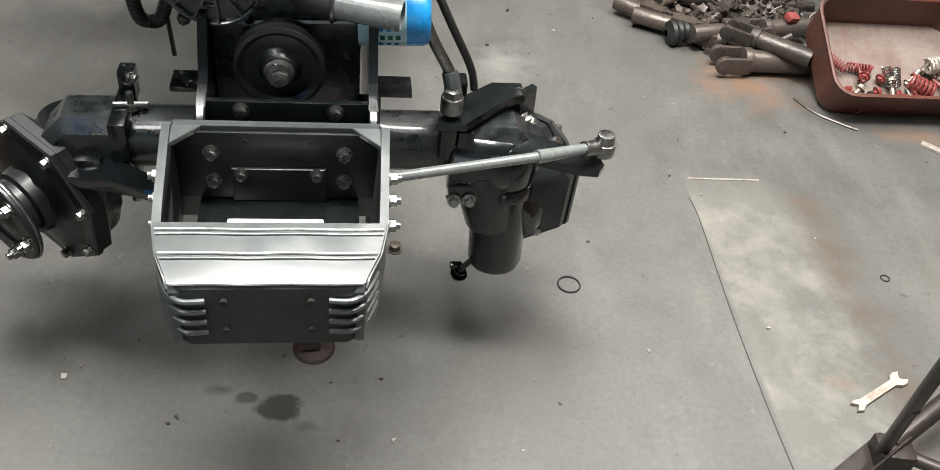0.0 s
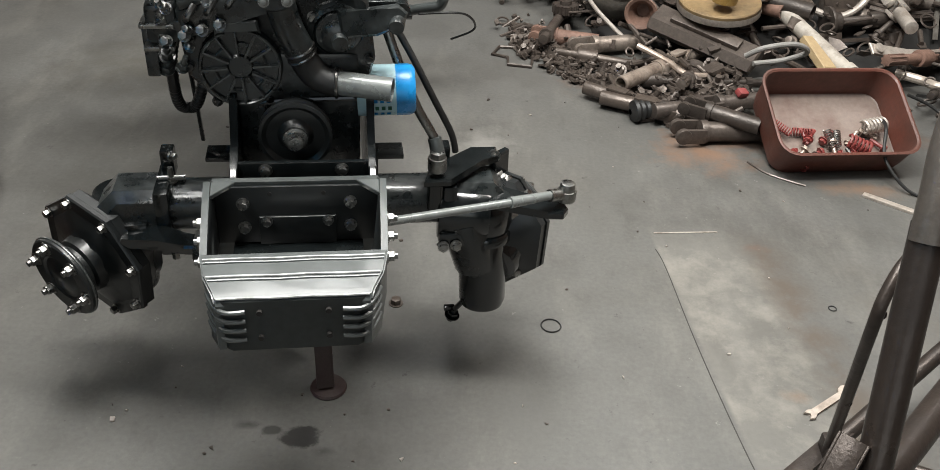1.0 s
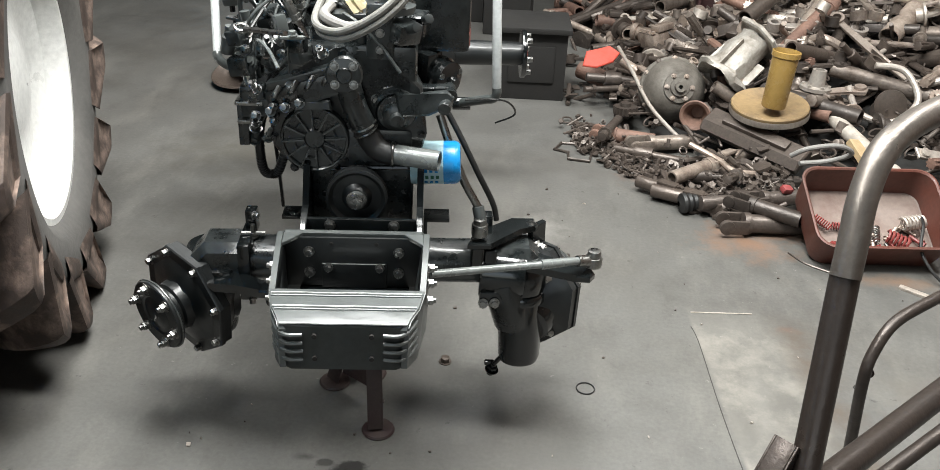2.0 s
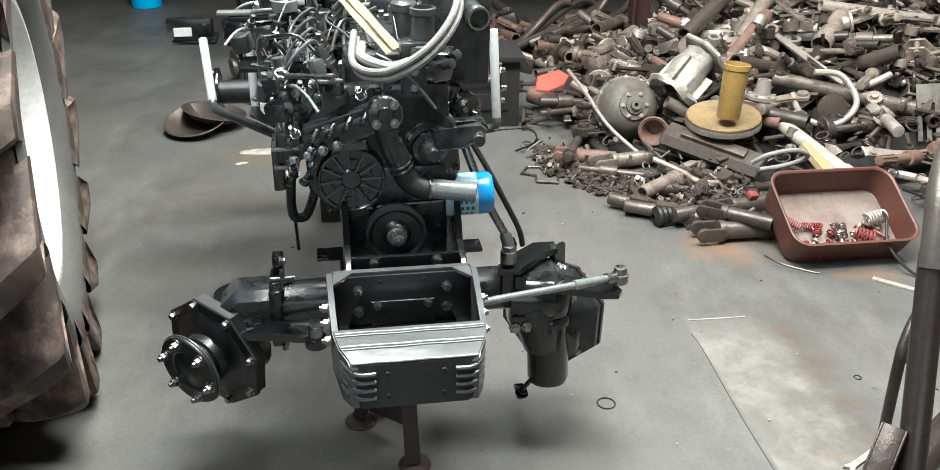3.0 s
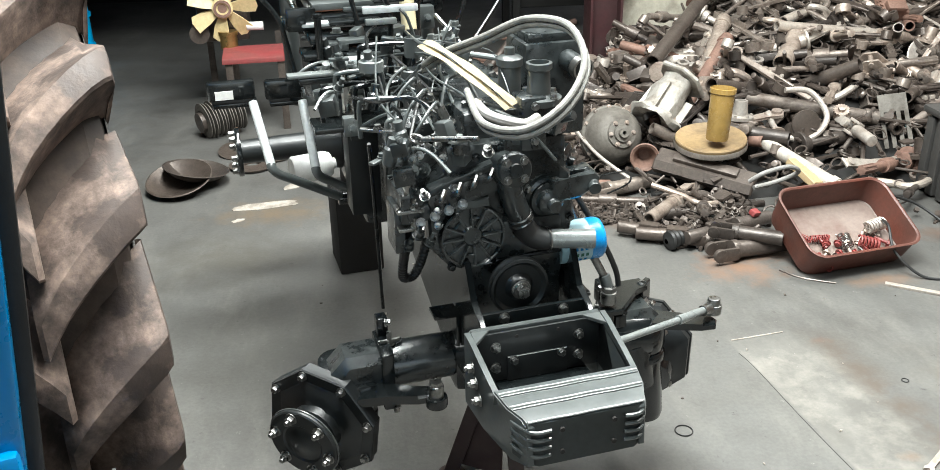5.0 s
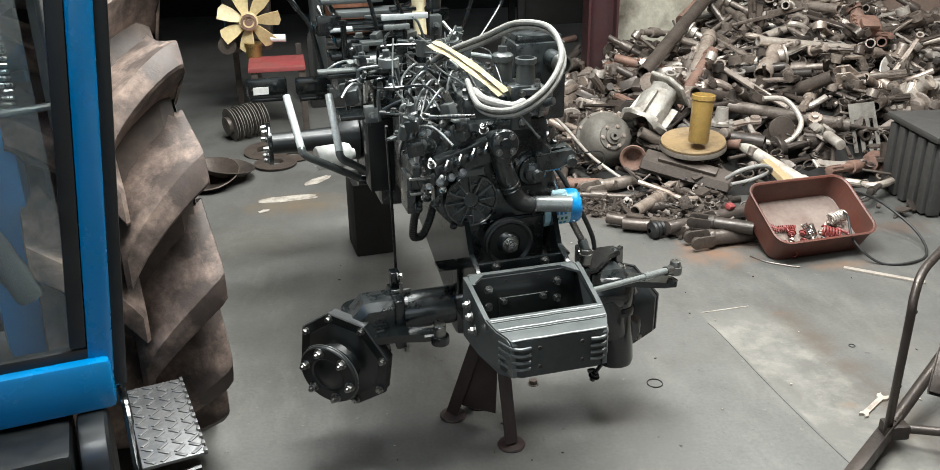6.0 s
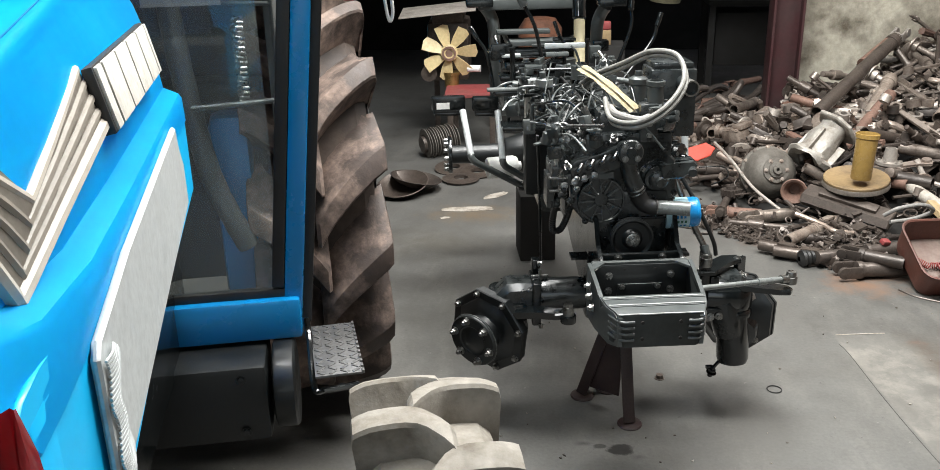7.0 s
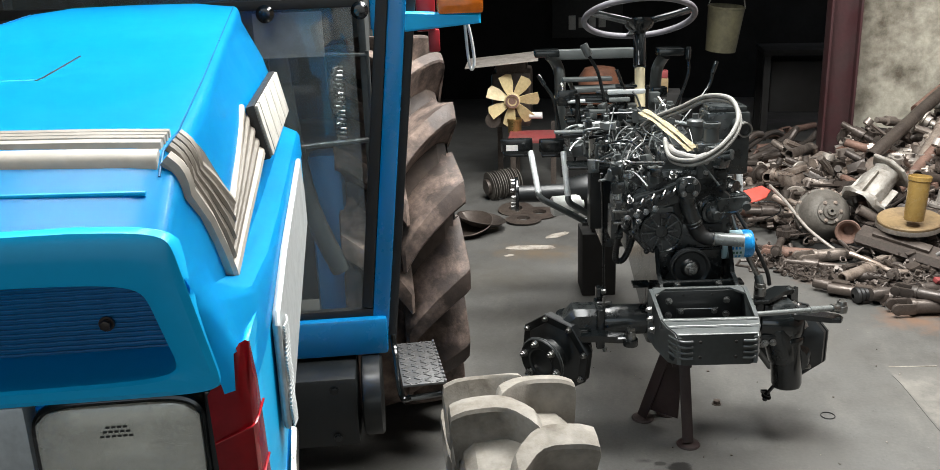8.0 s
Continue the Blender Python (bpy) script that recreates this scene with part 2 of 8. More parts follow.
BADGE_WHITE = material("off_white_badge", (0.7, 0.68, 0.62), (0.4, 0.37, 0.32), 0.5, 0, 0.5, 90, 30, 0.1)
BADGE_BLACK = material("black_badge_plastic", (0.02, 0.02, 0.02), (0.06, 0.055, 0.05), 0.5, 0, 0.5, 90, 30, 0.1)
RED_LENS = material("red_lamp_lens", (0.5, 0.012, 0.02), (0.36, 0.01, 0.016), 0.15, 0, 0.4, 60, 12, 0.03, coat=0.6)
AMBER_LENS = material("orange_lamp_lens", (0.85, 0.2, 0.01), (0.7, 0.14, 0.01), 0.2, 0, 0.3, 60, 12, 0.03, coat=0.5)
REFLECTOR = material("silvered_reflector", (0.88, 0.87, 0.8), (0.72, 0.7, 0.6), 0.2, 0.35, 0.5, 90, 14, 0.03)
TREAD_PLATE = material("chequer_plate", (0.26, 0.26, 0.26), (0.12, 0.115, 0.11), 0.4, 0.8, 0.5, 90, 14, 0.1)
RED_STAND = material("worn_maroon_stand", (0.032, 0.017, 0.017), (0.055, 0.04, 0.034), 0.5, 0, 0.7, 90, 16, 0.2)
RUST_BOX = material("red_rusty_box", (0.125, 0.037, 0.024), (0.075, 0.04, 0.03), 0.5, 0, 0.7, 70, 6, 0.2, coat=0.1)
BOX_INSIDE = material("worn_box_inside", (0.22, 0.17, 0.145), (0.11, 0.055, 0.042), 0.55, 0, 0.8, 70, 5, 0.2)
SCRAP = material("greasy_scrap_iron", (0.5, 0.43, 0.38), (0.18, 0.135, 0.11), 0.36, 0.5, 0.9, 90, 12, 0.4, spread=0.68, grain=0.35)
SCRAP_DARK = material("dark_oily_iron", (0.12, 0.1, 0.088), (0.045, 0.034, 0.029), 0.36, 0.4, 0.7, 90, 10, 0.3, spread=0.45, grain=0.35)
SCRAP_RUST = material("rusty_red_iron", (0.25, 0.15, 0.115), (0.14, 0.085, 0.068), 0.6, 0.2, 0.8, 90, 10, 0.4, spread=0.4, grain=0.35)
SCRAP_LIGHT = material("dusty_aluminium", (0.6, 0.55, 0.5), (0.3, 0.255, 0.22), 0.4, 0.5, 0.8, 90, 10, 0.3, spread=0.3, grain=0.3)
RUST_DEEP = material("deep_orange_rust", (0.15, 0.055, 0.025), (0.06, 0.026, 0.015), 0.7, 0.0, 0.9, 60, 12, 0.4)
DULL_IRON = material("dusty_dull_iron", (0.16, 0.145, 0.125), (0.08, 0.068, 0.056), 0.62, 0.2, 0.8, 90, 12, 0.35, grain=0.35)
ALLOY = material("cast_alloy", (0.42, 0.395, 0.355), (0.19, 0.16, 0.13), 0.6, 0.3, 0.9, 80, 14, 0.45)
AMBER = material("amber_plastic", (0.36, 0.23, 0.07), (0.25, 0.15, 0.035), 0.25, 0, 0.4, 60, 20, 0.05)
YELLOW_OLD = material("old_yellow_paint", (0.3, 0.205, 0.1), (0.13, 0.09, 0.055), 0.6, 0, 0.7, 60, 9, 0.2)
CREAM_FAN = material("cream_plastic_fan", (0.7, 0.56, 0.3), (0.5, 0.36, 0.17), 0.45, 0, 0.5, 60, 20, 0.06)
TAPE = material("dried_yellow_tape", (0.6, 0.52, 0.33), (0.45, 0.39, 0.25), 0.6, 0, 0.5, 60, 30, 0.2)
HOSE_GREY = material("grey_braided_hose", (0.26, 0.25, 0.235), (0.15, 0.14, 0.125), 0.55, 0, 0.5, 200, 20, 0.3)
SEAL_GREY = material("weathered_seal_rubber", (0.25, 0.245, 0.225), (0.1, 0.095, 0.085), 0.5, 0, 0.7, 160, 14, 0.25, grain=0.35)
RED_PLASTIC = material("faded_red_plastic", (0.55, 0.075, 0.05), (0.4, 0.07, 0.05), 0.45, 0, 0.4, 60, 10, 0.06)
WHITE_PLASTIC = material("white_plastic", (0.75, 0.75, 0.73), (0.6, 0.58, 0.54), 0.4, 0, 0.3, 60, 20, 0.03)
GREEN_CLOTH = material("green_plug", (0.01, 0.14, 0.085), None, 0.5, 0, 0.3, 60, 20, 0.05)
PLASTER = material("stained_plaster_wall", (0.52, 0.48, 0.39), (0.12, 0.1, 0.072), 0.9, 0, 1.0, 30, 3.2, 0.6, grain=0.35)
MAROON = material("maroon_steel_post", (0.06, 0.02, 0.022), (0.045, 0.028, 0.026), 0.55, 0, 0.6, 60, 6, 0.15)
# near-black to keep the unlit back room and the unseen walls dark
NEAR_BLACK = material("near_black_wall", (0.014, 0.013, 0.012), (0.008, 0.0075, 0.007), 0.9, 0, 0.7, 30, 3, 0.4)
BROWN_WALL = material("brown_stained_wall", (0.25, 0.18, 0.145), (0.14, 0.095, 0.08), 0.85, 0, 0.8, 40, 3, 0.4)
FRAME_STEEL = material("brown_oiled_tube", (0.06, 0.047, 0.04), (0.032, 0.027, 0.025), 0.34, 0.5, 0.7, 80, 9, 0.2)
WORN_TUBE = material("hand_worn_tube", (0.2, 0.178, 0.158), (0.16, 0.135, 0.115), 0.33, 0.7, 0.6, 120, 12, 0.15)
WOOD = material("pale_wood", (0.42, 0.31, 0.17), (0.3, 0.2, 0.11), 0.7, 0, 0.5, 60, 9, 0.2)
CRATE_GREY = material("grey_plastic_crate", (0.055, 0.053, 0.05), (0.035, 0.032, 0.029), 0.55, 0, 0.6, 70, 8, 0.15)
STEERING = material("grey_steering_wheel", (0.17, 0.162, 0.178), (0.11, 0.105, 0.112), 0.45, 0, 0.4, 80, 14, 0.08)
BRASS = material("dull_brass", (0.45, 0.31, 0.12), (0.25, 0.17, 0.08), 0.35, 0.9, 0.5, 90, 30, 0.1)
PAPER = material("white_paper", (0.78, 0.77, 0.74), (0.62, 0.6, 0.56), 0.8, 0, 0.3, 50, 10, 0.05)
SPRING_RED = material("red_spring_paint", (0.22, 0.04, 0.036), (0.2, 0.05, 0.04), 0.45, 0, 0.5, 90, 40, 0.1)
DUSTY_RED = material("dusty_red_paint", (0.26, 0.045, 0.045), (0.16, 0.06, 0.05), 0.6, 0, 0.6, 60, 9, 0.1)
LIGHT_GREY = material("pale_grey_machine_paint", (0.2, 0.215, 0.21), (0.13, 0.138, 0.13), 0.28, 0.2, 0.4, 90, 14, 0.04, coat=0.4)
# near-black: the heap's inner shade, the stores at the back, oily blocks
SHED_DARK = material("near_black_tone", (0.012, 0.011, 0.01), (0.02, 0.018, 0.016), 0.8, 0, 0.6, 40, 5, 0.3)
BUCKET = material("dirty_bucket_plastic", (0.11, 0.1, 0.058), (0.04, 0.035, 0.02), 0.6, 0, 0.8, 40, 8, 0.1)
LEVER_RED = material("deep_red_plastic", (0.36, 0.012, 0.02), (0.25, 0.012, 0.018), 0.4, 0, 0.4, 60, 10, 0.05)
LINING = material("grey_green_lining", (0.06, 0.068, 0.066), (0.03, 0.034, 0.033), 0.6, 0, 0.6, 60, 5, 0.1)
JOINT = material("grey_joint_dirt", (0.05, 0.047, 0.043), None, 0.95, 0, 0.5, 90, 10, 0.3)
# lighter than the ribs, to offset the shadow between them
STRIPE_BED = material("pale_stripe_bed", (0.33, 0.295, 0.25), (0.24, 0.21, 0.175), 0.6, 0, 0.6, 60, 10, 0.1)
CLOUDY = material("cloudy_plastic_sheet", (0.3, 0.31, 0.33), (0.2, 0.2, 0.21), 0.35, 0, 0.7, 40, 12, 0.1)
FLAKED = material("flaking_cream_paint", (0.42, 0.38, 0.33), (0.17, 0.14, 0.11), 0.6, 0, 0.9, 80, 16, 0.3)
WORN_BRIGHT = material("worn_bright_steel", (0.38, 0.39, 0.38), (0.15, 0.155, 0.15), 0.42, 0.3, 0.9, 100, 34, 0.1, grain=0.4)
# solid near-black pieces stand in for the shade inside holes and gaps
CRACK = material("dark_opening", (0.02, 0.018, 0.016), None, 0.95, 0, 0.5, 90, 10, 0.3)


# ---- shapes ----
def rot_to(d):
    return Vector(d).normalized().to_track_quat("Z", "Y").to_matrix().to_4x4()


def box(bm, cx, cy, cz, sx, sy, sz, m=None, bevel=0.004):
    """A box with rounded edges, at its centre, in full sizes."""
    g = bmesh.ops.create_cube(bm, size=1.0, matrix=(m or Matrix()) @ Matrix.LocRotScale((cx, cy, cz), None, (sx, sy, sz)))
    if bevel:
        es = list({e for v in g["verts"] for e in v.link_edges})
        bmesh.ops.bevel(bm, geom=es, offset=min(bevel, 0.4 * min(sx, sy, sz)), segments=2, profile=0.6, affect="EDGES")


def rod(bm, a, b, r, r2=None, seg=16, bevel=0.0):
    """A round bar from a to b."""
    a, b = Vector(a), Vector(b)
    d = b - a
    m = Matrix.Translation((a + b) / 2) @ rot_to(d)
    g = bmesh.ops.create_cone(bm, cap_ends=True, segments=seg, radius1=r, radius2=r if r2 is None else r2, depth=d.length, matrix=m)
    if bevel:
        caps = [f for f in {f for v in g["verts"] for f in v.link_faces} if len(f.verts) == seg and seg > 4]
        bmesh.ops.bevel(bm, geom=list({e for f in caps for e in f.edges}), offset=bevel, segments=2, profile=0.6, affect="EDGES")


def lathe(bm, profile, m=None, seg=32):
    """Turns (radius, height) pairs round the z axis of m; closed where a radius is 0."""
    m = m or Matrix()
    rings = []
    for r, h in profile:
        if r < 1e-6:
            rings.append([bm.verts.new(m @ Vector((0, 0, h)))])
        else:
            rings.append([bm.verts.new(m @ Vector((r * math.cos(6.283185 * k / seg), r * math.sin(6.283185 * k / seg), h))) for k in range(seg)])
    for p, q in zip(rings, rings[1:]):
        for k in range(seg):
            j = (k + 1) % seg
            vs = [p[k % len(p)], p[j % len(p)], q[j % len(q)], q[k % len(q)]]
            vs = list(dict.fromkeys(vs))
            if len(vs) > 2:
                bm.faces.new(vs)
    return rings


def smooth_path(pts, n=6, closed=False):
    """A soft curve through the points."""
    pts = [Vector(p) for p in pts]
    out, k = [], len(pts)
    for i in range(k if closed else k - 1):
        p0, p1, p2, p3 = (pts[(i + d) % k] if closed else pts[min(max(i + d, 0), k - 1)] for d in (-1, 0, 1, 2))
        for s in range(n):
            t = s / n
            out.append(0.5 * (2 * p1 + (p2 - p0) * t + (2 * p0 - 5 * p1 + 4 * p2 - p3) * t * t + (3 * p1 - p0 - 3 * p2 + p3) * t ** 3))
    if not closed:
        out.append(pts[-1])
    return out


def sweep(bm, pts, r, seg=10, n=6, closed=False, wave=0.0, hollow=False):
    """A bar or hose along a soft curve through the points; wave ribs it."""
    path = smooth_path(pts, n, closed) if n > 1 else [Vector(p) for p in pts]
    rings, side, k = [], None, len(path)
    for i, p in enumerate(path):
        d = (path[(i + 1) % k] - path[i - 1]) if closed else (path[min(i + 1, k - 1)] - path[max(i - 1, 0)])
        d.normalize()
        if side is None:
            side = d.orthogonal().normalized()
        side = (side - d * side.dot(d)).normalized()
        up = d.cross(side)
        rr = r * (1 + wave * (i % 2))
        rings.append([bm.verts.new(p + (side * math.cos(6.283185 * j / seg) + up * math.sin(6.283185 * j / seg)) * rr) for j in range(seg)])
    pairs = list(zip(rings, rings[1:])) + ([(rings[-1], rings[0])] if closed else [])
    for a, b in pairs:
        for j in range(seg):
            bm.faces.new((a[j], a[(j + 1) % seg], b[(j + 1) % seg], b[j]))
    if not closed and not hollow:
        bm.faces.new(rings[0][::-1])
        bm.faces.new(rings[-1])


def prism(bm, poly, depth, m=None, bevel=0.003):
    """A plate: a flat outline (x, y) with thickness along z of m, from 0 to depth."""
    m = m or Matrix()
    lo = [bm.verts.new(m @ Vector((x, y, 0))) for x, y in poly]
    hi = [bm.verts.new(m @ Vector((x, y, depth))) for x, y in poly]
    k = len(poly)
    fs = [bm.faces.new(lo[::-1]), bm.faces.new(hi)]
    fs += [bm.faces.new((lo[i], lo[(i + 1) % k], hi[(i + 1) % k], hi[i])) for i in range(k)]
    if bevel:
        bmesh.ops.bevel(bm, geom=list({e for f in fs[:2] for e in f.edges}), offset=bevel, segments=1, profile=0.5, affect="EDGES")


def pipe(bm, a, b, r, wall=0.004, seg=20):
    """An open tube with a visible wall thickness."""
    a, b = Vector(a), Vector(b)
    m = Matrix.Translation(a) @ rot_to(b - a)
    h = (b - a).length
    ri = r - wall
    rings = lathe(bm, [(ri, 0.0), (r, 0.0), (r, h), (ri, h), (ri, 0.0)], m, seg)
    bmesh.ops.remove_doubles(bm, verts=rings[0] + rings[-1], dist=1e-6)


def hexbolt(bm, p, d, r=0.009, h=0.008, washer=True, shank=0.0):
    """A hexagon head, with washer and thread end, at p facing d."""
    p, d = Vector(p), Vector(d).normalized()
    if washer:
        rod(bm, p, p + d * 0.0022, r * 1.35, seg=14)
    rod(bm, p + d * 0.002, p + d * (0.002 + h), r, seg=6, bevel=0.001)
    if shank:
        rod(bm, p + d * h, p + d * (h + shank), r * 0.55, seg=10)


def ring(bm, c, axis, big, small, seg=28, sec=8, a0=0.0, a1=6.283185):
    full = a1 - a0 > 6.28
    m = Matrix.Translation(c) @ rot_to(axis)
    n = seg if full else seg + 1
    pts = [m @ Vector((big * math.cos(a0 + (a1 - a0) * k / seg), big * math.sin(a0 + (a1 - a0) * k / seg), 0)) for k in range(n)]
    sweep(bm, pts, small, sec, 1, full)


def finish(bm, name, mats):
    bmesh.ops.recalc_face_normals(bm, faces=bm.faces)
    for f in bm.faces:
        f.smooth = True
    for e in bm.edges:
        e.smooth = len(e.link_faces) == 2 and e.calc_face_angle(3.2) < 0.6
    me = bpy.data.meshes.new(name)
    bm.to_mesh(me)
    bm.free()
    for m in mats if isinstance(mats, (list, tuple)) else [mats]:
        me.materials.append(m)
    return me


def thing(name, m, label, category, group="", kind=""):
    ob = tagged(new(name), label, category, group, kind)
    ob.empty_display_size = 0.05
    ob.matrix_world = m
    return ob


def part(name, bm, mat, parent, label=""):
    ob = new(name, finish(bm, name, mat))
    ob.parent = parent
    return tagged(ob, label)


def solid(name, bm, mat, label, category, group="", kind="", m=None):
    """A thing that is one mesh."""
    ob = tagged(new(name, finish(bm, name, mat)), label, category, group, kind)
    if m is not None:
        ob.matrix_world = m
    return ob


def bolts(parent, spots, r=0.009, h=0.008, mat=None, shank=0.0, name="bolt"):
    """Bolt heads of one kind: objects of their own on one mesh."""
    bm = bmesh.new()
    hexbolt(bm, (0, 0, 0), (0, 0, 1), r, h, True, shank)
    me = finish(bm, name, mat or BOLT)
    for p, d in spots:
        ob = new(name, me)
        ob.parent = parent
        ob.matrix_local = Matrix.Translation(p) @ rot_to(d)


B = bmesh.new

# ---- the shed ----
bm = B()
box(bm, 0, 2.5, -0.1, 12.0, 15.0, 0.2, bevel=0)
solid("floor", bm, CONCRETE, "stained grey concrete workshop floor with oil spots and painted shade", "floor", kind="structure")
bm = B()
box(bm, 2.45, 4.68, 1.83, 3.0, 0.2, 3.66, bevel=0.01)
solid("wall_east", bm, PLASTER, "stained pale plaster wall behind the scrap", "wall", kind="structure")
bm = B()
box(bm, 2.85, 4.565, 1.83, 2.1, 0.025, 3.64, bevel=0.005)
solid("wall_panel", bm, BROWN_WALL, "brown stained wall panel behind the scrap", "wall", kind="structure")
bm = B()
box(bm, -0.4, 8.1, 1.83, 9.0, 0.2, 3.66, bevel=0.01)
solid("wall_north", bm, NEAR_BLACK, "near-black back wall of the shed", "wall", kind="structure")
# unseen side walls, this and the next, added to keep low light out
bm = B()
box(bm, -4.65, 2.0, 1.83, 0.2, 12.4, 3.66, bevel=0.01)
solid("wall_west", bm, NEAR_BLACK, "unseen near-black side wall closing the shed", "wall", kind="structure")
bm = B()
box(bm, 3.95, 0.2, 1.83, 0.2, 9.0, 3.66, bevel=0.01)
solid("wall_south", bm, BROWN_WALL, "unseen brown side wall closing the yard", "wall", kind="structure")
# unseen roof, added so that light enters only from above
bm = B()
xs, ys, holes = {-4.7, 4.0}, {-4.2, 8.3}, []
for strip_x, strip_y, strip_width, strip_length, strip_watts in SKYLIGHTS:
    holes.append((strip_x - strip_width / 2 - 0.02, strip_x + strip_width / 2 + 0.02, strip_y - strip_length / 2 - 0.02, strip_y + strip_length / 2 + 0.02))
    xs.update(holes[-1][:2])
    ys.update(holes[-1][2:])
xs, ys = sorted(xs), sorted(ys)
for x0, x1 in zip(xs, xs[1:]):
    for y0, y1 in zip(ys, ys[1:]):
        if not any(a < (x0 + x1) / 2 < b and c < (y0 + y1) / 2 < d for a, b, c, d in holes):
            box(bm, (x0 + x1) / 2, (y0 + y1) / 2, 3.72, x1 - x0, y1 - y0, 0.12, bevel=0)
solid("ceiling", bm, NEAR_BLACK, "unseen near-black roof over the shed, open at the skylights", "ceiling", kind="structure")
# unseen front wall, added to close the shed, with an opening for the fill
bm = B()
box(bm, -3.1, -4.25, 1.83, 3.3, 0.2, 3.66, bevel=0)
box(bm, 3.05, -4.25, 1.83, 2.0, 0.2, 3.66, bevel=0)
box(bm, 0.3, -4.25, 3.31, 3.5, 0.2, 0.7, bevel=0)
solid("wall_gate", bm, NEAR_BLACK, "unseen near-black front wall with an opening added for the fill", "wall", kind="structure")
bm = B()
for x in (0.79, 0.955):
    box(bm, x, 4.5, 1.82, 0.014, 0.16, 3.64, bevel=0.002)
box(bm, 0.872, 4.5, 1.82, 0.16, 0.012, 3.64, bevel=0.002)
solid("steel_post", bm, MAROON, "maroon painted steel post at the wall's end", "post", kind="structure")

# unseen wall, hung over the opening only to cut light to the back room
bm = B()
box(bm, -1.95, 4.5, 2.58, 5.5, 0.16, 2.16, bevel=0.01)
solid("wall_lintel", bm, NEAR_BLACK, "unseen wall added above the back room's opening to block light", "wall", kind="structure")

# the joint across the floor and the pale strip beside it
bm = B()
sweep(bm, [(0.56, 1.72, -0.0015), (0.575, 1.64, -0.0015), (0.6, 1.38, -0.0015), (0.63, 1.14, -0.0015), (0.66, 0.95, -0.0015), (0.72, 0.6, -0.0015)], 0.0022, 6, 8)
solid("floor_joint", bm, JOINT, "dark dirt-filled joint in the concrete", "floor joint", kind="structure")
bm = B()
sweep(bm, [(0.565, 1.79, 0.001), (0.65, 1.802, 0.001), (0.735, 1.814, 0.001)], 0.0022, 6, 5)
solid("paint_mark", bm, FLAKED, "thin worn white paint mark on the concrete floor", "floor mark", kind="structure")


# ---- the stripped tractor on its stand ----
CH = pose(-0.172, 1.0, 0, 0, 0, 9.5)
CI = CH.inverted()


def C(x, y, z):
    """A place in the shed, told in the chassis' own axes."""
    return CI @ Vector((x, y, z))


chassis = thing("stripped_tractor", CH, "stripped black tractor chassis with bare engine and front axle", "tractor")

# front weight bracket: two side plates, a folded top, a ribbed nose and a back plate
br = part("front_bracket", (lambda b: (prism(b, [(-0.132, 0.44), (0.132, 0.44), (0.132, 0.572), (0.122, 0.586), (-0.122, 0.586), (-0.132, 0.572)], 0.01, Matrix.Translation((0, 0.008, 0)) @ pose(0, 0, 0, 90)), b)[-1])(B()), GREY, chassis, "dark grey welded steel front bracket")
br.matrix_local = Matrix.Translation((-0.011, 0, 0))
def bracket_half(v):
    """Half the bracket's width along its length: widest at the back, drawn in at the nose."""
    return float(np.interp(-v, (0.0, 0.11, 0.15, 0.19, 0.228, 0.245), (0.135, 0.131, 0.129, 0.121, 0.105, 0.101)))


for s in (-1, 1):
    bm = B()
    outline = [(0.0, 0.44), (0.0, 0.584), (-0.03, 0.581), (-0.11, 0.562), (-0.15, 0.552), (-0.19, 0.548), (-0.222, 0.545), (-0.232, 0.538), (-0.243, 0.468), (-0.2, 0.456), (-0.1, 0.448)]
    lo = [bm.verts.new((s * bracket_half(v), v, z)) for v, z in outline]
    hi = [bm.verts.new((s * (bracket_half(v) - 0.01), v, z)) for v, z in outline]
    k = len(outline)
    bm.faces.new(lo), bm.faces.new(hi)
    for i in range(k):
        bm.faces.new((lo[i], lo[(i + 1) % k], hi[(i + 1) % k], hi[i]))
    part("side_plate", bm, GREY, br)
    bm = B()
    prism(bm, [(0.0, 0.0), (0.036, 0.0), (0.0, -0.032)] if s < 0 else [(0.0, 0.0), (0.0, -0.032), (-0.036, 0.0)], 0.008, Matrix.Translation((s * 0.124, 0.0, 0.576)) @ pose(0, 0, 0, 10), 0.001)
    part("gusset", bm, GREY, br)
    bm = B()
    box(bm, s * 0.088, -0.118, 0.501, 0.054, 0.04, 0.012, bevel=0.003)
    part("weld_pad", bm, BLACK, br)
    # added dark sheet inside each side plate, so the bracket's interior is darker
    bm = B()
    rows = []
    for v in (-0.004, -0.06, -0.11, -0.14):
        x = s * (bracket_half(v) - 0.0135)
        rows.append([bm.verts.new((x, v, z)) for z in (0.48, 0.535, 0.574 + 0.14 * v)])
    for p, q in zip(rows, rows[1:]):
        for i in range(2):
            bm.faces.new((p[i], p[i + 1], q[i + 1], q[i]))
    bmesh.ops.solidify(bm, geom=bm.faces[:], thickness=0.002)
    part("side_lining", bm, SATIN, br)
# folded lid with two ridges, then the nose
bm = B()
rows = []
for v, z in [(-0.142, 0.532), (-0.144, 0.553), (-0.147, 0.556), (-0.16, 0.555), (-0.19, 0.552), (-0.222, 0.549), (-0.232, 0.546), (-0.238, 0.538)]:
    w = bracket_half(v) - 0.002
    rows.append([bm.verts.new((x * w, v, z)) for x in (-1, -0.5, 0, 0.5, 1)] + [bm.verts.new((x * w, v, z - 0.007)) for x in (1, 0.5, 0, -0.5, -1)])
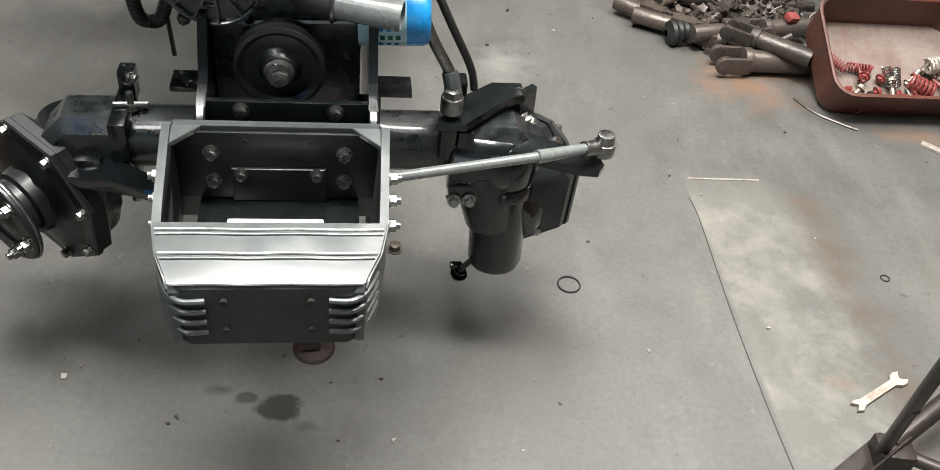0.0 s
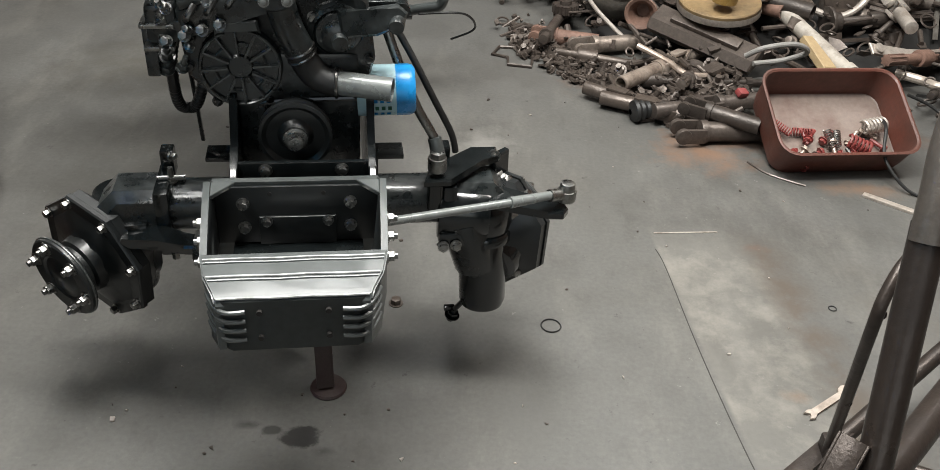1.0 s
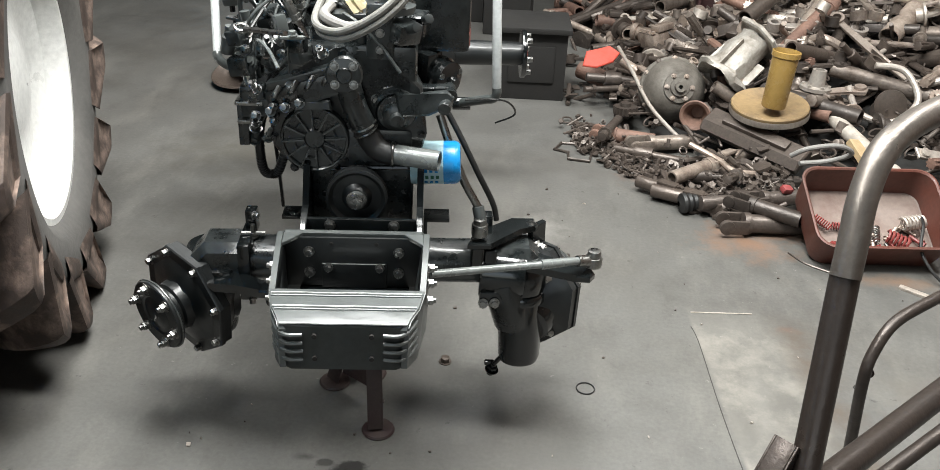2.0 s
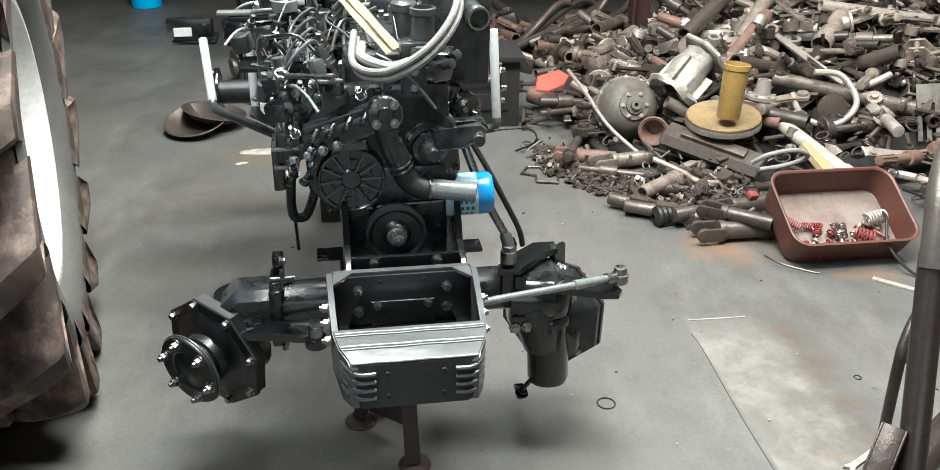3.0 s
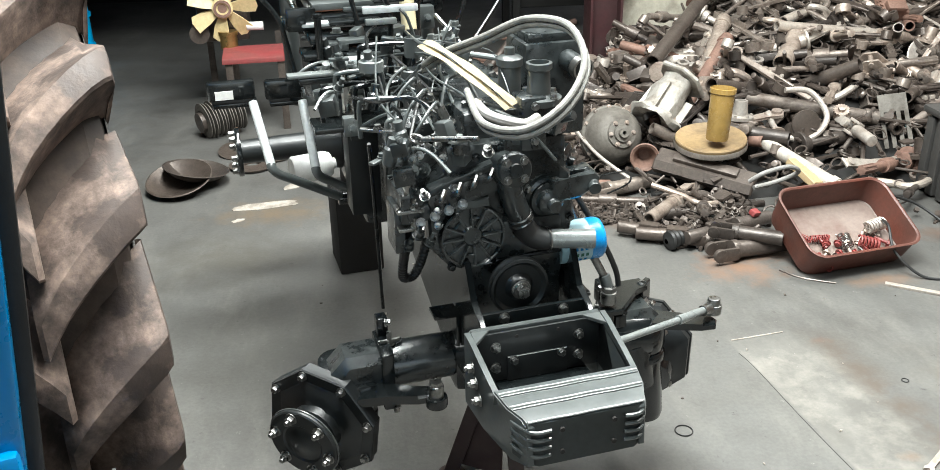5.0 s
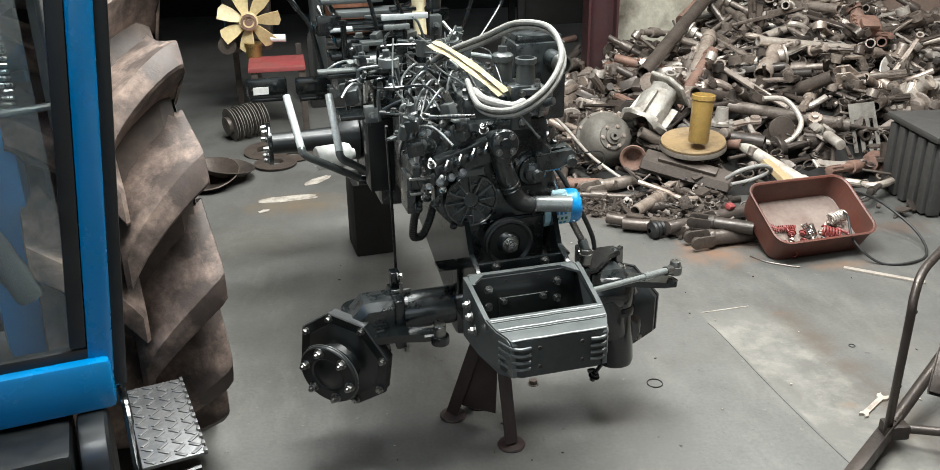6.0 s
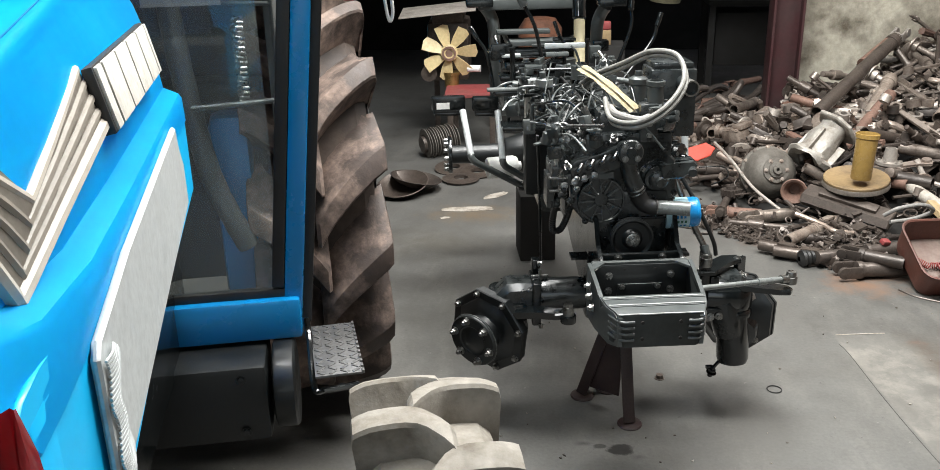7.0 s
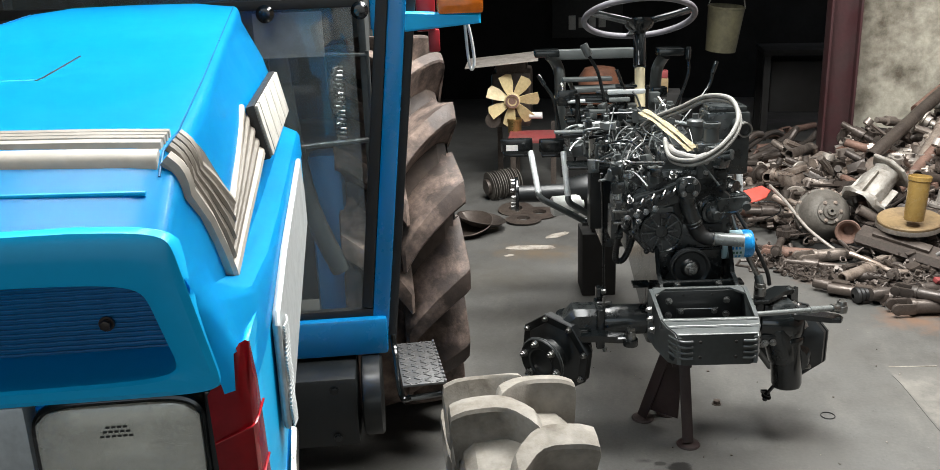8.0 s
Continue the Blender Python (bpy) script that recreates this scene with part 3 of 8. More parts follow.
for p, q in zip(rows, rows[1:]):
    for i in range(10):
        bm.faces.new((p[i], p[(i + 1) % 10], q[(i + 1) % 10], q[i]))
bm.faces.new(rows[0])
bm.faces.new(rows[-1][::-1])
part("top_plate", bm, GREY, br, "grey sloping top plate with weld ridges")
for v, z, r in ((-0.158, 0.5555, 0.0021), (-0.165, 0.5552, 0.0016), (-0.193, 0.5525, 0.0021), (-0.2, 0.5518, 0.0016), (-0.233, 0.546, 0.0022)):
    bm = B()
    w = bracket_half(v) - 0.004
    sweep(bm, [(x * w, v + 0.0006 * math.sin(9 * x), z) for x in (-1, -0.6, -0.2, 0.2, 0.6, 1)], r, 8, 4)
    part("weld_ridge", bm, WORN_BRIGHT if r > 0.002 else GREY, br, "bright worn weld ridge" if r > 0.002 else "")
bm = B()
pts, hgt = [], 0.074
for x, v in [(-0.117, -0.195), (-0.109, -0.215), (-0.1, -0.231), (-0.086, -0.24), (0.086, -0.24), (0.1, -0.231), (0.109, -0.215), (0.117, -0.195)]:
    pts.append((x, v))
lo = [bm.verts.new((x * 0.97, v - 0.004, 0.466)) for x, v in pts]
hi = [bm.verts.new((x, v, 0.545)) for x, v in pts]
for i in range(len(pts) - 1):
    bm.faces.new((lo[i], lo[i + 1], hi[i + 1], hi[i]))
bmesh.ops.solidify(bm, geom=bm.faces[:], thickness=0.008)
part("nose_plate", bm, GREY, br, "grey rounded nose plate")
for s in (-1, 1):
    for k in range(4):
        bm = B()
        z = 0.531 - 0.0155 * k
        sweep(bm, [(s * 0.064, -0.243, z), (s * 0.086, -0.244, z), (s * 0.1, -0.235, z), (s * 0.11, -0.217, z), (s * 0.116, -0.2, z)], 0.0034, 8, 4)
        part("rib", bm, GREY, br)
    for v, z in ((-0.244, 0.529), (-0.246, 0.488)):
        bm = B()
        rod(bm, (s * 0.045, v - 0.0015, z), (s * 0.045, v + 0.004, z), 0.004, seg=12)
        part("bolt_hole", bm, CRACK, br)
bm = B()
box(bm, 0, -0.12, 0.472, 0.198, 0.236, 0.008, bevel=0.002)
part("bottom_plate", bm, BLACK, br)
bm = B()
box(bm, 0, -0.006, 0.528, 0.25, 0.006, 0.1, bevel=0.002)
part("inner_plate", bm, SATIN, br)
for s in (-1, 1):
    bm = B()
    rod(bm, (s * 0.04, -0.0102, 0.566), (s * 0.04, -0.006, 0.566), 0.0035, seg=10)
    part("bolt_hole", bm, CRACK, br)
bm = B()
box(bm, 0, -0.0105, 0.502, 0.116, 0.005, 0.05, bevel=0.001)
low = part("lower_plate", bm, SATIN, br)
bm = B()
box(bm, 0, -0.0132, 0.5265, 0.112, 0.0014, 0.0014, bevel=0.0005)
part("worn_edge", bm, WORN_BRIGHT, low, "thin bright plate edge")
bm = B()
box(bm, 0, -0.112, 0.512, 0.112, 0.04, 0.006, bevel=0.002)
for x in (-0.045, 0.045):
    box(bm, x, -0.112, 0.4925, 0.008, 0.03, 0.035, bevel=0.002)
part("floor_strip", bm, SILVER, br, "bright strip across the bracket floor")
bolts(br, [((s * 0.08, -0.0092, z), (0, -1, 0)) for s in (-1, 1) for z in (0.55, 0.508)], 0.0075, 0.009)
bolts(br, [((s * 0.046, -0.013, 0.52), (0, -1, 0)) for s in (-1, 1)], 0.0065, 0.008)
bolts(br, [((s * bracket_half(v), v, z), (s, 0, 0)) for s in (-1, 1) for v, z in ((-0.045, 0.54), (-0.062, 0.519), (-0.083, 0.497))], 0.0085, 0.009, shank=0.007)

# frame rails behind the bracket
for s in (-1, 1):
    bm = B()
    m = Matrix.Translation((s * 0.105 - 0.006, 0, 0)) @ Matrix(((0, 0, 1, 0), (1, 0, 0, 0), (0, 1, 0, 0), (0, 0, 0, 1)))
    prism(bm, [(0.012, 0.4), (0.012, 0.575), (0.03, 0.588), (0.075, 0.6), (0.11, 0.665), (0.3, 0.69), (0.62, 0.66), (0.62, 0.5), (0.3, 0.4)], 0.012, m, 0.002)
    part("frame_rail", bm, BLACK, chassis)
    bm = B()
    box(bm, s * 0.138, 0.17, 0.535, 0.05, 0.045, 0.008, bevel=0.002)
    box(bm, s * 0.116, 0.17, 0.5, 0.008, 0.045, 0.07, bevel=0.002)
    part("mounting_tab", bm, BLACK, chassis)
bm = B()
box(bm, 0, 0.045, 0.555, 0.2, 0.008, 0.07, bevel=0.002)
part("cross_plate", bm, BLACK, chassis)
bolts(chassis, [((s * 0.058, 0.04, 0.578), (0, -1, 0)) for s in (-1, 1)], 0.008, 0.009)

# front axle beam
AZ, AV = 0.395, 0.238
axle = part("front_axle", (lambda b: (rod(b, (-0.335, AV, AZ), (0.27, AV, AZ), 0.047, seg=32, bevel=0.004), b)[-1])(B()), CASTING, chassis, "glossy black tubular front axle housing")
TURNED = Matrix(((1, 0, 0, 0), (0, 0, -1, 0), (0, 1, 0, 0), (0, 0, 0, 1)))
for s in (-1, 1):
    bm = B()
    side = [(0.236, AZ - 0.046), (0.335, AZ - 0.047), (0.362, AZ - 0.026), (0.37, AZ - 0.008), (0.366, AZ + 0.014), (0.334, AZ + 0.048), (0.236, AZ + 0.049)]
    prism(bm, [(s * x, z) for x, z in (side if s > 0 else side[::-1])], 0.094, Matrix.Translation((0, AV + 0.047, 0)) @ TURNED, 0.017)
    part("axle_end", bm, CASTING, axle)
    bm = B()
    box(bm, s * 0.252, AV - 0.002, AZ - 0.01, 0.026, 0.108, 0.13, bevel=0.006)
    box(bm, s * 0.246, AV + 0.035, AZ + 0.07, 0.024, 0.03, 0.05, bevel=0.004)
    clamp = part("axle_clamp", bm, BLACK, axle)
    bm = B()
    rod(bm, (s * 0.238, AV - 0.005, AZ + 0.045), (s * 0.238, AV - 0.005, AZ + 0.078), 0.005, seg=10)
    rod(bm, (s * 0.262, AV - 0.008, AZ + 0.058), (s * 0.214, AV - 0.002, AZ + 0.056), 0.0045, seg=10)
    hexbolt(bm, (s * 0.238, AV - 0.005, AZ + 0.05), (0, 0, 1), 0.008, 0.008)
    part("breather", bm, BOLT, clamp)
    bolts(clamp, [((s * 0.24, AV - 0.05, AZ - 0.072), (0, -0.3, -1)), ((s * 0.24, AV + 0.022, AZ + 0.085), (-s, -0.4, 0.1))], 0.007, 0.01)
bm = B()
box(bm, 0, AV, AZ - 0.005, 0.23, 0.11, 0.12, bevel=0.02)
part("axle_pivot", bm, BLACK, axle)


def hub(c, n, roll, studs=6):
    """Steering knuckle's wheel end: a bolted eight-sided plate on its casing, a neck, the flange and its studs, facing n."""
    n = Vector(n).normalized()
    u = Vector((0, 0, 1)).cross(n).normalized()
    w = n.cross(u)
    m = Matrix.Translation(c) @ Matrix((u, w, n)).transposed().to_4x4()
    mo = m @ pose(0, 0, 0, 0, 0, roll)
    bm = B()
    lathe(bm, [(0, -0.1), (0.058, -0.1), (0.074, -0.088), (0.105, -0.046), (0.121, -0.034), (0.127, -0.03), (0.127, -0.0135), (0.123, -0.012)], mo, 8)
    h = part("wheel_hub", bm, SATIN, chassis, "black eight-sided wheel hub casing")
    bm = B()
    lathe(bm, [(0.123, -0.012), (0.13, -0.0115), (0.1305, -0.003), (0.128, 0.0), (0.104, 0.0005), (0.099, 0.004), (0.066, 0.009), (0.056, 0.016), (0, 0.016)], mo, 8)
    part("cover_plate", bm, SATIN, h)
    bm = B()
    lathe(bm, [(0.056, 0.012), (0.053, 0.03), (0.046, 0.034), (0.045, 0.054)], m, 32)
    part("hub_neck", bm, SATIN, h)
    bm = B()
    lathe(bm, [(0.045, 0.053), (0.074, 0.053), (0.0775, 0.0555), (0.0785, 0.059), (0.0775, 0.066), (0.075, 0.0685), (0.046, 0.0685), (0.042, 0.0655), (0.03, 0.0655), (0.026, 0.068), (0, 0.0685)], m, 40)
    flange = part("wheel_flange", bm, SATIN, h)
    bm = B()
    ring(bm, m @ Vector((0, 0, 0.0595)), n, 0.0783, 0.0022, 44, 6)
    part("worn_rim", bm, RIBBED, flange)
    bolts(h, [(mo @ Vector((0.1155 * math.cos(0.7854 * k), 0.1155 * math.sin(0.7854 * k), -0.0005)), n) for k in range(8)], 0.0075, 0.01)
    for k in range(studs):
        a = 6.2832 * k / studs + 0.774
        bm = B()
        p = Vector((0.0625 * math.cos(a), 0.0625 * math.sin(a), 0.067))
        rod(bm, m @ p, m @ (p + Vector((0, 0, 0.021))), 0.0055, seg=10, bevel=0.001)
        hexbolt(bm, m @ (p + Vector((0, 0, 0.001))), n, 0.0095, 0.011, True)
        part("wheel_stud", bm, BOLT, h)
    return h


hub(C(-0.595, 1.151, 0.295), CI.to_3x3() @ Vector((-0.519, -0.85, -0.085)), 12.3)
hub(Vector((0.362, 0.302, 0.295)), (0.652, 0.753, -0.04), 22.5, 5)
# left knuckle: bevel case between axle end and hub
bm = B()
rod(bm, (-0.335, 0.262, 0.41), (-0.34, 0.268, 0.2), 0.05, 0.046, seg=24, bevel=0.01)
rod(bm, (-0.335, 0.278, 0.3), (-0.365, 0.245, 0.297), 0.085, 0.075, seg=20)
rod(bm, (-0.336, 0.262, 0.335), (-0.337, 0.263, 0.352), 0.057, seg=24, bevel=0.003)
part("knuckle_case", bm, BLACK, chassis)
# right knuckle: axle housing, tall round kingpin case below it and a belly towards the hub
kb, kt = Vector((0.328, 0.2, 0.166)), Vector((0.323, 0.221, 0.325))
bm = B()
m = Matrix.Translation(kb) @ rot_to(kt - kb)
lathe(bm, [(0, 0.0), (0.03, 0.0), (0.041, 0.005), (0.0455, 0.018), (0.047, 0.143), (0.047, 0.15)], m, 36)
king = part("kingpin_case", bm, BLACK, chassis, "tall black kingpin gear case")
bm = B()
lathe(bm, [(0.047, 0.148), (0.0535, 0.15), (0.0545, 0.154), (0.0545, 0.166), (0.052, 0.17), (0.047, 0.172)], m, 36)
part("bearing_ring", bm, BLACK, king)
bm = B()
ring(bm, m @ Vector((0, 0, 0.1725)), kt - kb, 0.0505, 0.0016, 30, 6, 3.6, 5.6)
part("worn_edge", bm, BOLT, king, "bright arc along the ring edge")
bm = B()
lathe(bm, [(0.048, 0.165), (0.054, 0.185), (0.056, 0.21), (0.052, 0.235), (0.038, 0.254), (0.018, 0.262), (0, 0.263)], m, 24)
rod(bm, (0.235, 0.225, 0.382), (0.33, 0.215, 0.378), 0.058, 0.054, seg=24, bevel=0.006)
rod(bm, (0.285, 0.212, 0.372), (0.314, 0.206, 0.262), 0.05, 0.044, seg=20, bevel=0.004)
box(bm, 0.262, 0.19, 0.345, 0.06, 0.05, 0.03, pose(0, 0, 0), 0.006)
part("axle_housing", bm, BLACK, king, "glossy black axle end housing")
bm = B()
rod(bm, (0.33, 0.212, 0.255), (0.362, 0.29, 0.285), 0.062, 0.09, seg=20, bevel=0.01)
box(bm, 0.345, 0.232, 0.2, 0.06, 0.07, 0.06, pose(0, 0, 0), 0.016)
part("belly_case", bm, BLACK, king)
bm = B()
for k in range(4):
    a = 0.5 + 0.55 * k
    hexbolt(bm, (0.352 + 0.018 * k, 0.285 - 0.012 * k, 0.413 - 0.009 * k), (0.3 + 0.1 * k, -0.5, 0.8), 0.0095, 0.011)
lathe(bm, [(0.03, 0), (0.046, 0.004), (0.05, 0.014), (0.044, 0.022), (0.03, 0.026), (0, 0.026)], Matrix.Translation((0.366, 0.262, 0.372)) @ rot_to((0.35, -0.55, 0.75)), 20)
part("top_bolts", bm, BOLT, king)
bm = B()
rod(bm, (0.268, 0.214, 0.118), (0.275, 0.205, 0.15), 0.008, 0.006, seg=10)
rod(bm, (0.275, 0.205, 0.15), (0.293, 0.2, 0.178), 0.0055, seg=10)
hexbolt(bm, (0.271, 0.21, 0.13), (0.2, -0.2, 1), 0.0115, 0.01)
box(bm, 0.265, 0.214, 0.147, 0.022, 0.012, 0.01, pose(0, 0, 0), 0.003)
part("drain_cock", bm, BLACK, king)
bolts(king, [((0.24, 0.163, 0.336), (-0.1, -1, 0.1)), ((0.263, 0.162, 0.338), (0.1, -1, 0.1)), ((0.392, 0.215, 0.232), (0.3, -0.9, 0.1))], 0.008, 0.01)
# upper steering bracket with a stepped plate
bm = B()
prism(bm, [(-0.02, -0.022), (0.028, -0.026), (0.1, 0.04), (0.135, 0.045), (0.14, 0.085), (0.09, 0.09), (0.0, 0.03)], 0.014, Matrix.Translation(C(0.012, 1.232, 0.455)) @ pose(0, 0, 0, 0, 0, 6), 0.003)
prism(bm, [(-0.0, 0), (0.045, 0), (0.05, -0.09), (0.01, -0.1)], 0.016, Matrix.Translation(C(0.11, 1.33, 0.462)) @ pose(0, 0, 0, 90, 0, 40), 0.003)
rod(bm, C(0.019, 1.232, 0.4), C(0.019, 1.232, 0.47), 0.017, seg=16)
part("steering_bracket", bm, BLACK, chassis)
bm = B()
rod(bm, C(0.019, 1.232, 0.478), C(0.019, 1.232, 0.505), 0.017, seg=18, bevel=0.003)
rod(bm, C(0.019, 1.232, 0.505), C(0.019, 1.232, 0.516), 0.015, seg=6, bevel=0.002)
part("ball_joint", bm, BOLT, chassis)
bolts(chassis, [(C(0.12, 1.325, 0.462), CI.to_3x3() @ Vector((0, -1, 0)))], 0.01, 0.01)
# tie rod, its ball end and the arm that carries it
tie = part("tie_rod", (lambda b: (rod(b, C(-0.05, 1.045, 0.487), C(0.15, 1.165, 0.462), 0.0075, seg=14), rod(b, C(0.15, 1.165, 0.462), C(0.232, 1.222, 0.449), 0.0105, 0.008, seg=14), b)[-1])(B()), LIGHT_GREY, chassis, "grey polished steel tie rod")
bm = B()
rod(bm, C(0.255, 1.238, 0.43), C(0.255, 1.238, 0.452), 0.018, seg=18, bevel=0.003)
rod(bm, C(0.255, 1.238, 0.452), C(0.255, 1.238, 0.466), 0.015, 0.013, seg=14, bevel=0.002)
rod(bm, C(0.222, 1.215, 0.45), C(0.255, 1.238, 0.442), 0.012, seg=12)
part("rod_end", bm, BOLT, tie)
bm = B()
prism(bm, [(-0.012, -0.02), (0.03, -0.016), (0.1, -0.026), (0.128, -0.02), (0.134, 0.0), (0.124, 0.018), (0.1, 0.02), (0.04, 0.03), (-0.01, 0.05)], 0.016, Matrix.Translation(C(0.128, 1.245, 0.405)) @ pose(0, 0, 0, 0, 0, -18), 0.003)
part("steering_arm", bm, BLACK, chassis)
# left steering arm with its loose pin
bm = B()
prism(bm, [(-0.03, -0.022), (0.0, -0.032), (0.06, -0.014), (0.12, -0.022), (0.15, -0.016), (0.158, 0.0), (0.15, 0.018), (0.1, 0.012), (0.05, 0.026), (-0.03, 0.05)], 0.02, Matrix.Translation(C(-0.505, 1.13, 0.358)) @ pose(0, 0, 0, 4, -6, -26), 0.004)
rod(bm, C(-0.362, 1.076, 0.366), C(-0.362, 1.076, 0.388), 0.022, seg=20, bevel=0.003)
box(bm, *C(-0.505, 1.15, 0.365), 0.05, 0.05, 0.05, bevel=0.012)
part("steering_arm", bm, BLACK, chassis)
bm = B()
rod(bm, C(-0.362, 1.076, 0.38), C(-0.362, 1.076, 0.414), 0.015, seg=16, bevel=0.003)
rod(bm, C(-0.362, 1.076, 0.412), C(-0.362, 1.076, 0.422), 0.013, seg=6)
part("arm_pin", bm, BOLT, chassis)

# ---- engine ----
bm = B()
box(bm, -0.005, 0.36, 0.63, 0.19, 0.46, 0.2, bevel=0.012)
eng = part("engine_block", bm, CASTING, chassis, "black painted diesel engine block")
bm = B()
box(bm, -0.02, 0.36, 0.8, 0.23, 0.45, 0.17, bevel=0.012)
part("cylinder_head", bm, CASTING, eng)
bm = B()
box(bm, -0.02, 0.36, 0.9, 0.15, 0.4, 0.07, bevel=0.015)
part("rocker_cover", bm, CASTING, eng)
# front timing case: a lobed plate with a bolted rim
bm = B()
m = Matrix.Translation((0, 0.17, 0)) @ pose(0, 0, 0, 90)
prism(bm, [(-0.085, 0.55), (0.085, 0.55), (0.092, 0.66), (0.115, 0.72), (0.105, 0.81), (0.04, 0.875), (-0.05, 0.885), (-0.125, 0.84), (-0.172, 0.77), (-0.168, 0.69), (-0.13, 0.645), (-0.09, 0.64)], 0.035, m, 0.005)
part("timing_case", bm, CASTING, eng)
bolts(eng, [((x, 0.134, z), (0, -1, 0)) for x, z in [(-0.16, 0.755), (-0.165, 0.71), (-0.13, 0.65), (-0.12, 0.83), (-0.08, 0.86), (-0.035, 0.873), (0.03, 0.87), (0.075, 0.84), (0.1, 0.79), (0.105, 0.72), (0.085, 0.66), (0.075, 0.6), (-0.075, 0.6), (0.02, 0.63), (-0.05, 0.655)]], 0.0065, 0.008, BLACK)
# ribbed round cover
cov = Vector((-0.09, 0.126, 0.71))
bm = B()
m = Matrix.Translation(cov) @ rot_to((0, -1, 0))
lathe(bm, [(0.071, -0.05), (0.07, -0.02), (0.064, -0.012), (0.063, 0.0), (0.061, 0.0055), (0.0575, 0.0055), (0.056, 0.0), (0.02, -0.002), (0.017, 0.001), (0, 0.0015)], m, 40)
gcov = part("gear_cover", bm, CASTING, eng, "round black gear cover with radial ribs")
for k in range(12):
    bm = B()
    box(bm, 0.0385, 0, 0.0025, 0.04, 0.0034, 0.011, m @ pose(0, 0, 0, 0, 0, 30 * k + 4), 0.0012)
    part("cover_rib", bm, RIBBED, gcov)
for k in range(0, 12, 2):
    bm = B()
    a0 = radians(30 * k + 9)
    sweep(bm, [m @ Vector((0.038 * math.cos(a0 + 0.07 * i), 0.038 * math.sin(a0 + 0.07 * i), 0.0015)) for i in range(7)], 0.0024, 6, 1)
    part("cover_arc", bm, RIBBED, gcov)
for a0, a1 in ((0.2, 1.1), (1.9, 2.7), (3.5, 4.2), (4.6, 5.6)):
    bm = B()
    sweep(bm, [m @ Vector((0.0595 * math.cos(a0 + (a1 - a0) * i / 9), 0.0595 * math.sin(a0 + (a1 - a0) * i / 9), 0.0055)) for i in range(10)], 0.0026, 6, 1)
    part("cover_rim", bm, RIBBED, gcov)
bm = B()
prism(bm, [(-0.034, 0.052), (-0.03, 0.074), (0.03, 0.078), (0.034, 0.056), (0.018, 0.064), (-0.016, 0.063)], 0.014, m @ pose(0, 0, -0.004), 0.003)
part("cover_hood", bm, GREY, gcov)
for k in range(2):
    bm = B()
    rod(bm, (-0.192, 0.138 + 0.01 * k, 0.771 - 0.013 * k), (-0.1, 0.126 + 0.01 * k, 0.803 - 0.013 * k), 0.0065, seg=12, bevel=0.002)
    part("manifold_rib", bm, LIGHT_GREY, eng)
bm = B()
box(bm, 0, 0, 0, 0.12, 0.05, 0.03, pose(-0.152, 0.15, 0.776, 0, -19, 0), 0.006)
part("manifold_body", bm, CASTING, eng)
bolts(eng, [((-0.19 + 0.026 * k, 0.112, 0.757 + 0.0085 * k), (-0.2, -1, 0.5)) for k in range(4)], 0.007, 0.012)
# crank pulley
bm = B()
m = Matrix.Translation((-0.012, 0.092, 0.611)) @ rot_to((0, -1, 0))
lathe(bm, [(0.0, -0.035), (0.03, -0.035), (0.03, -0.014), (0.057, -0.012), (0.057, -0.007), (0.048, -0.002), (0.057, 0.004), (0.057, 0.009), (0.052, 0.01), (0.045, 0.004), (0.028, 0.003), (0.022, 0.008), (0.02, 0.014), (0.0, 0.014)], m, 40)
pul = part("crank_pulley", bm, SATIN, eng, "black grooved crank pulley")
bm = B()
lathe(bm, [(0.0, 0.012), (0.019, 0.012), (0.019, 0.017), (0.015, 0.018), (0.015, 0.022), (0.0, 0.022)], m, 20)
hexbolt(bm, m @ Vector((0, 0, 0.02)), (0, -1, 0), 0.0125, 0.012, False)
part("pulley_nut", bm, BOLT, pul)
# water outlet with a four-bolt flange and the bent pipe
bm = B()
m = Matrix.Translation(C(-0.212, 1.066, 0.852)) @ rot_to((0.05, -1, 0.12))
lathe(bm, [(0.024, -0.06), (0.026, -0.012), (0.03, -0.01), (0.032, -0.007), (0.032, 0.004), (0.029, 0.007), (0.014, 0.009), (0.012, 0.012), (0, 0.012)], m, 28)
neck = part("water_outlet", bm, CASTING, eng)
bolts(neck, [(m @ Vector((0.0225 * math.cos(0.785 + 1.571 * k), 0.0225 * math.sin(0.785 + 1.571 * k), 0.007)), (0.05, -1, 0.12)) for k in range(4)], 0.006, 0.006)
bm = B()
sweep(bm, [C(-0.219, 1.105, 0.845), C(-0.215, 1.108, 0.815), C(-0.205, 1.113, 0.775), C(-0.192, 1.12, 0.742)], 0.0225, 18, 6)
part("outlet_neck", bm, CASTING, eng)
bm = B()
sweep(bm, [C(-0.194, 1.119, 0.747), C(-0.186, 1.122, 0.722), C(-0.172, 1.124, 0.7), C(-0.152, 1.122, 0.69), C(-0.132, 1.12, 0.689)], 0.0222, 18, 6)
part("rubber_elbow", bm, RUBBER, eng)
bm = B()
pipe(bm, C(-0.15, 1.121, 0.69), C(-0.05, 1.112, 0.687), 0.0188, 0.002, 28)
part("intake_pipe", bm, LIGHT_GREY, eng, "grey steel pipe stub")
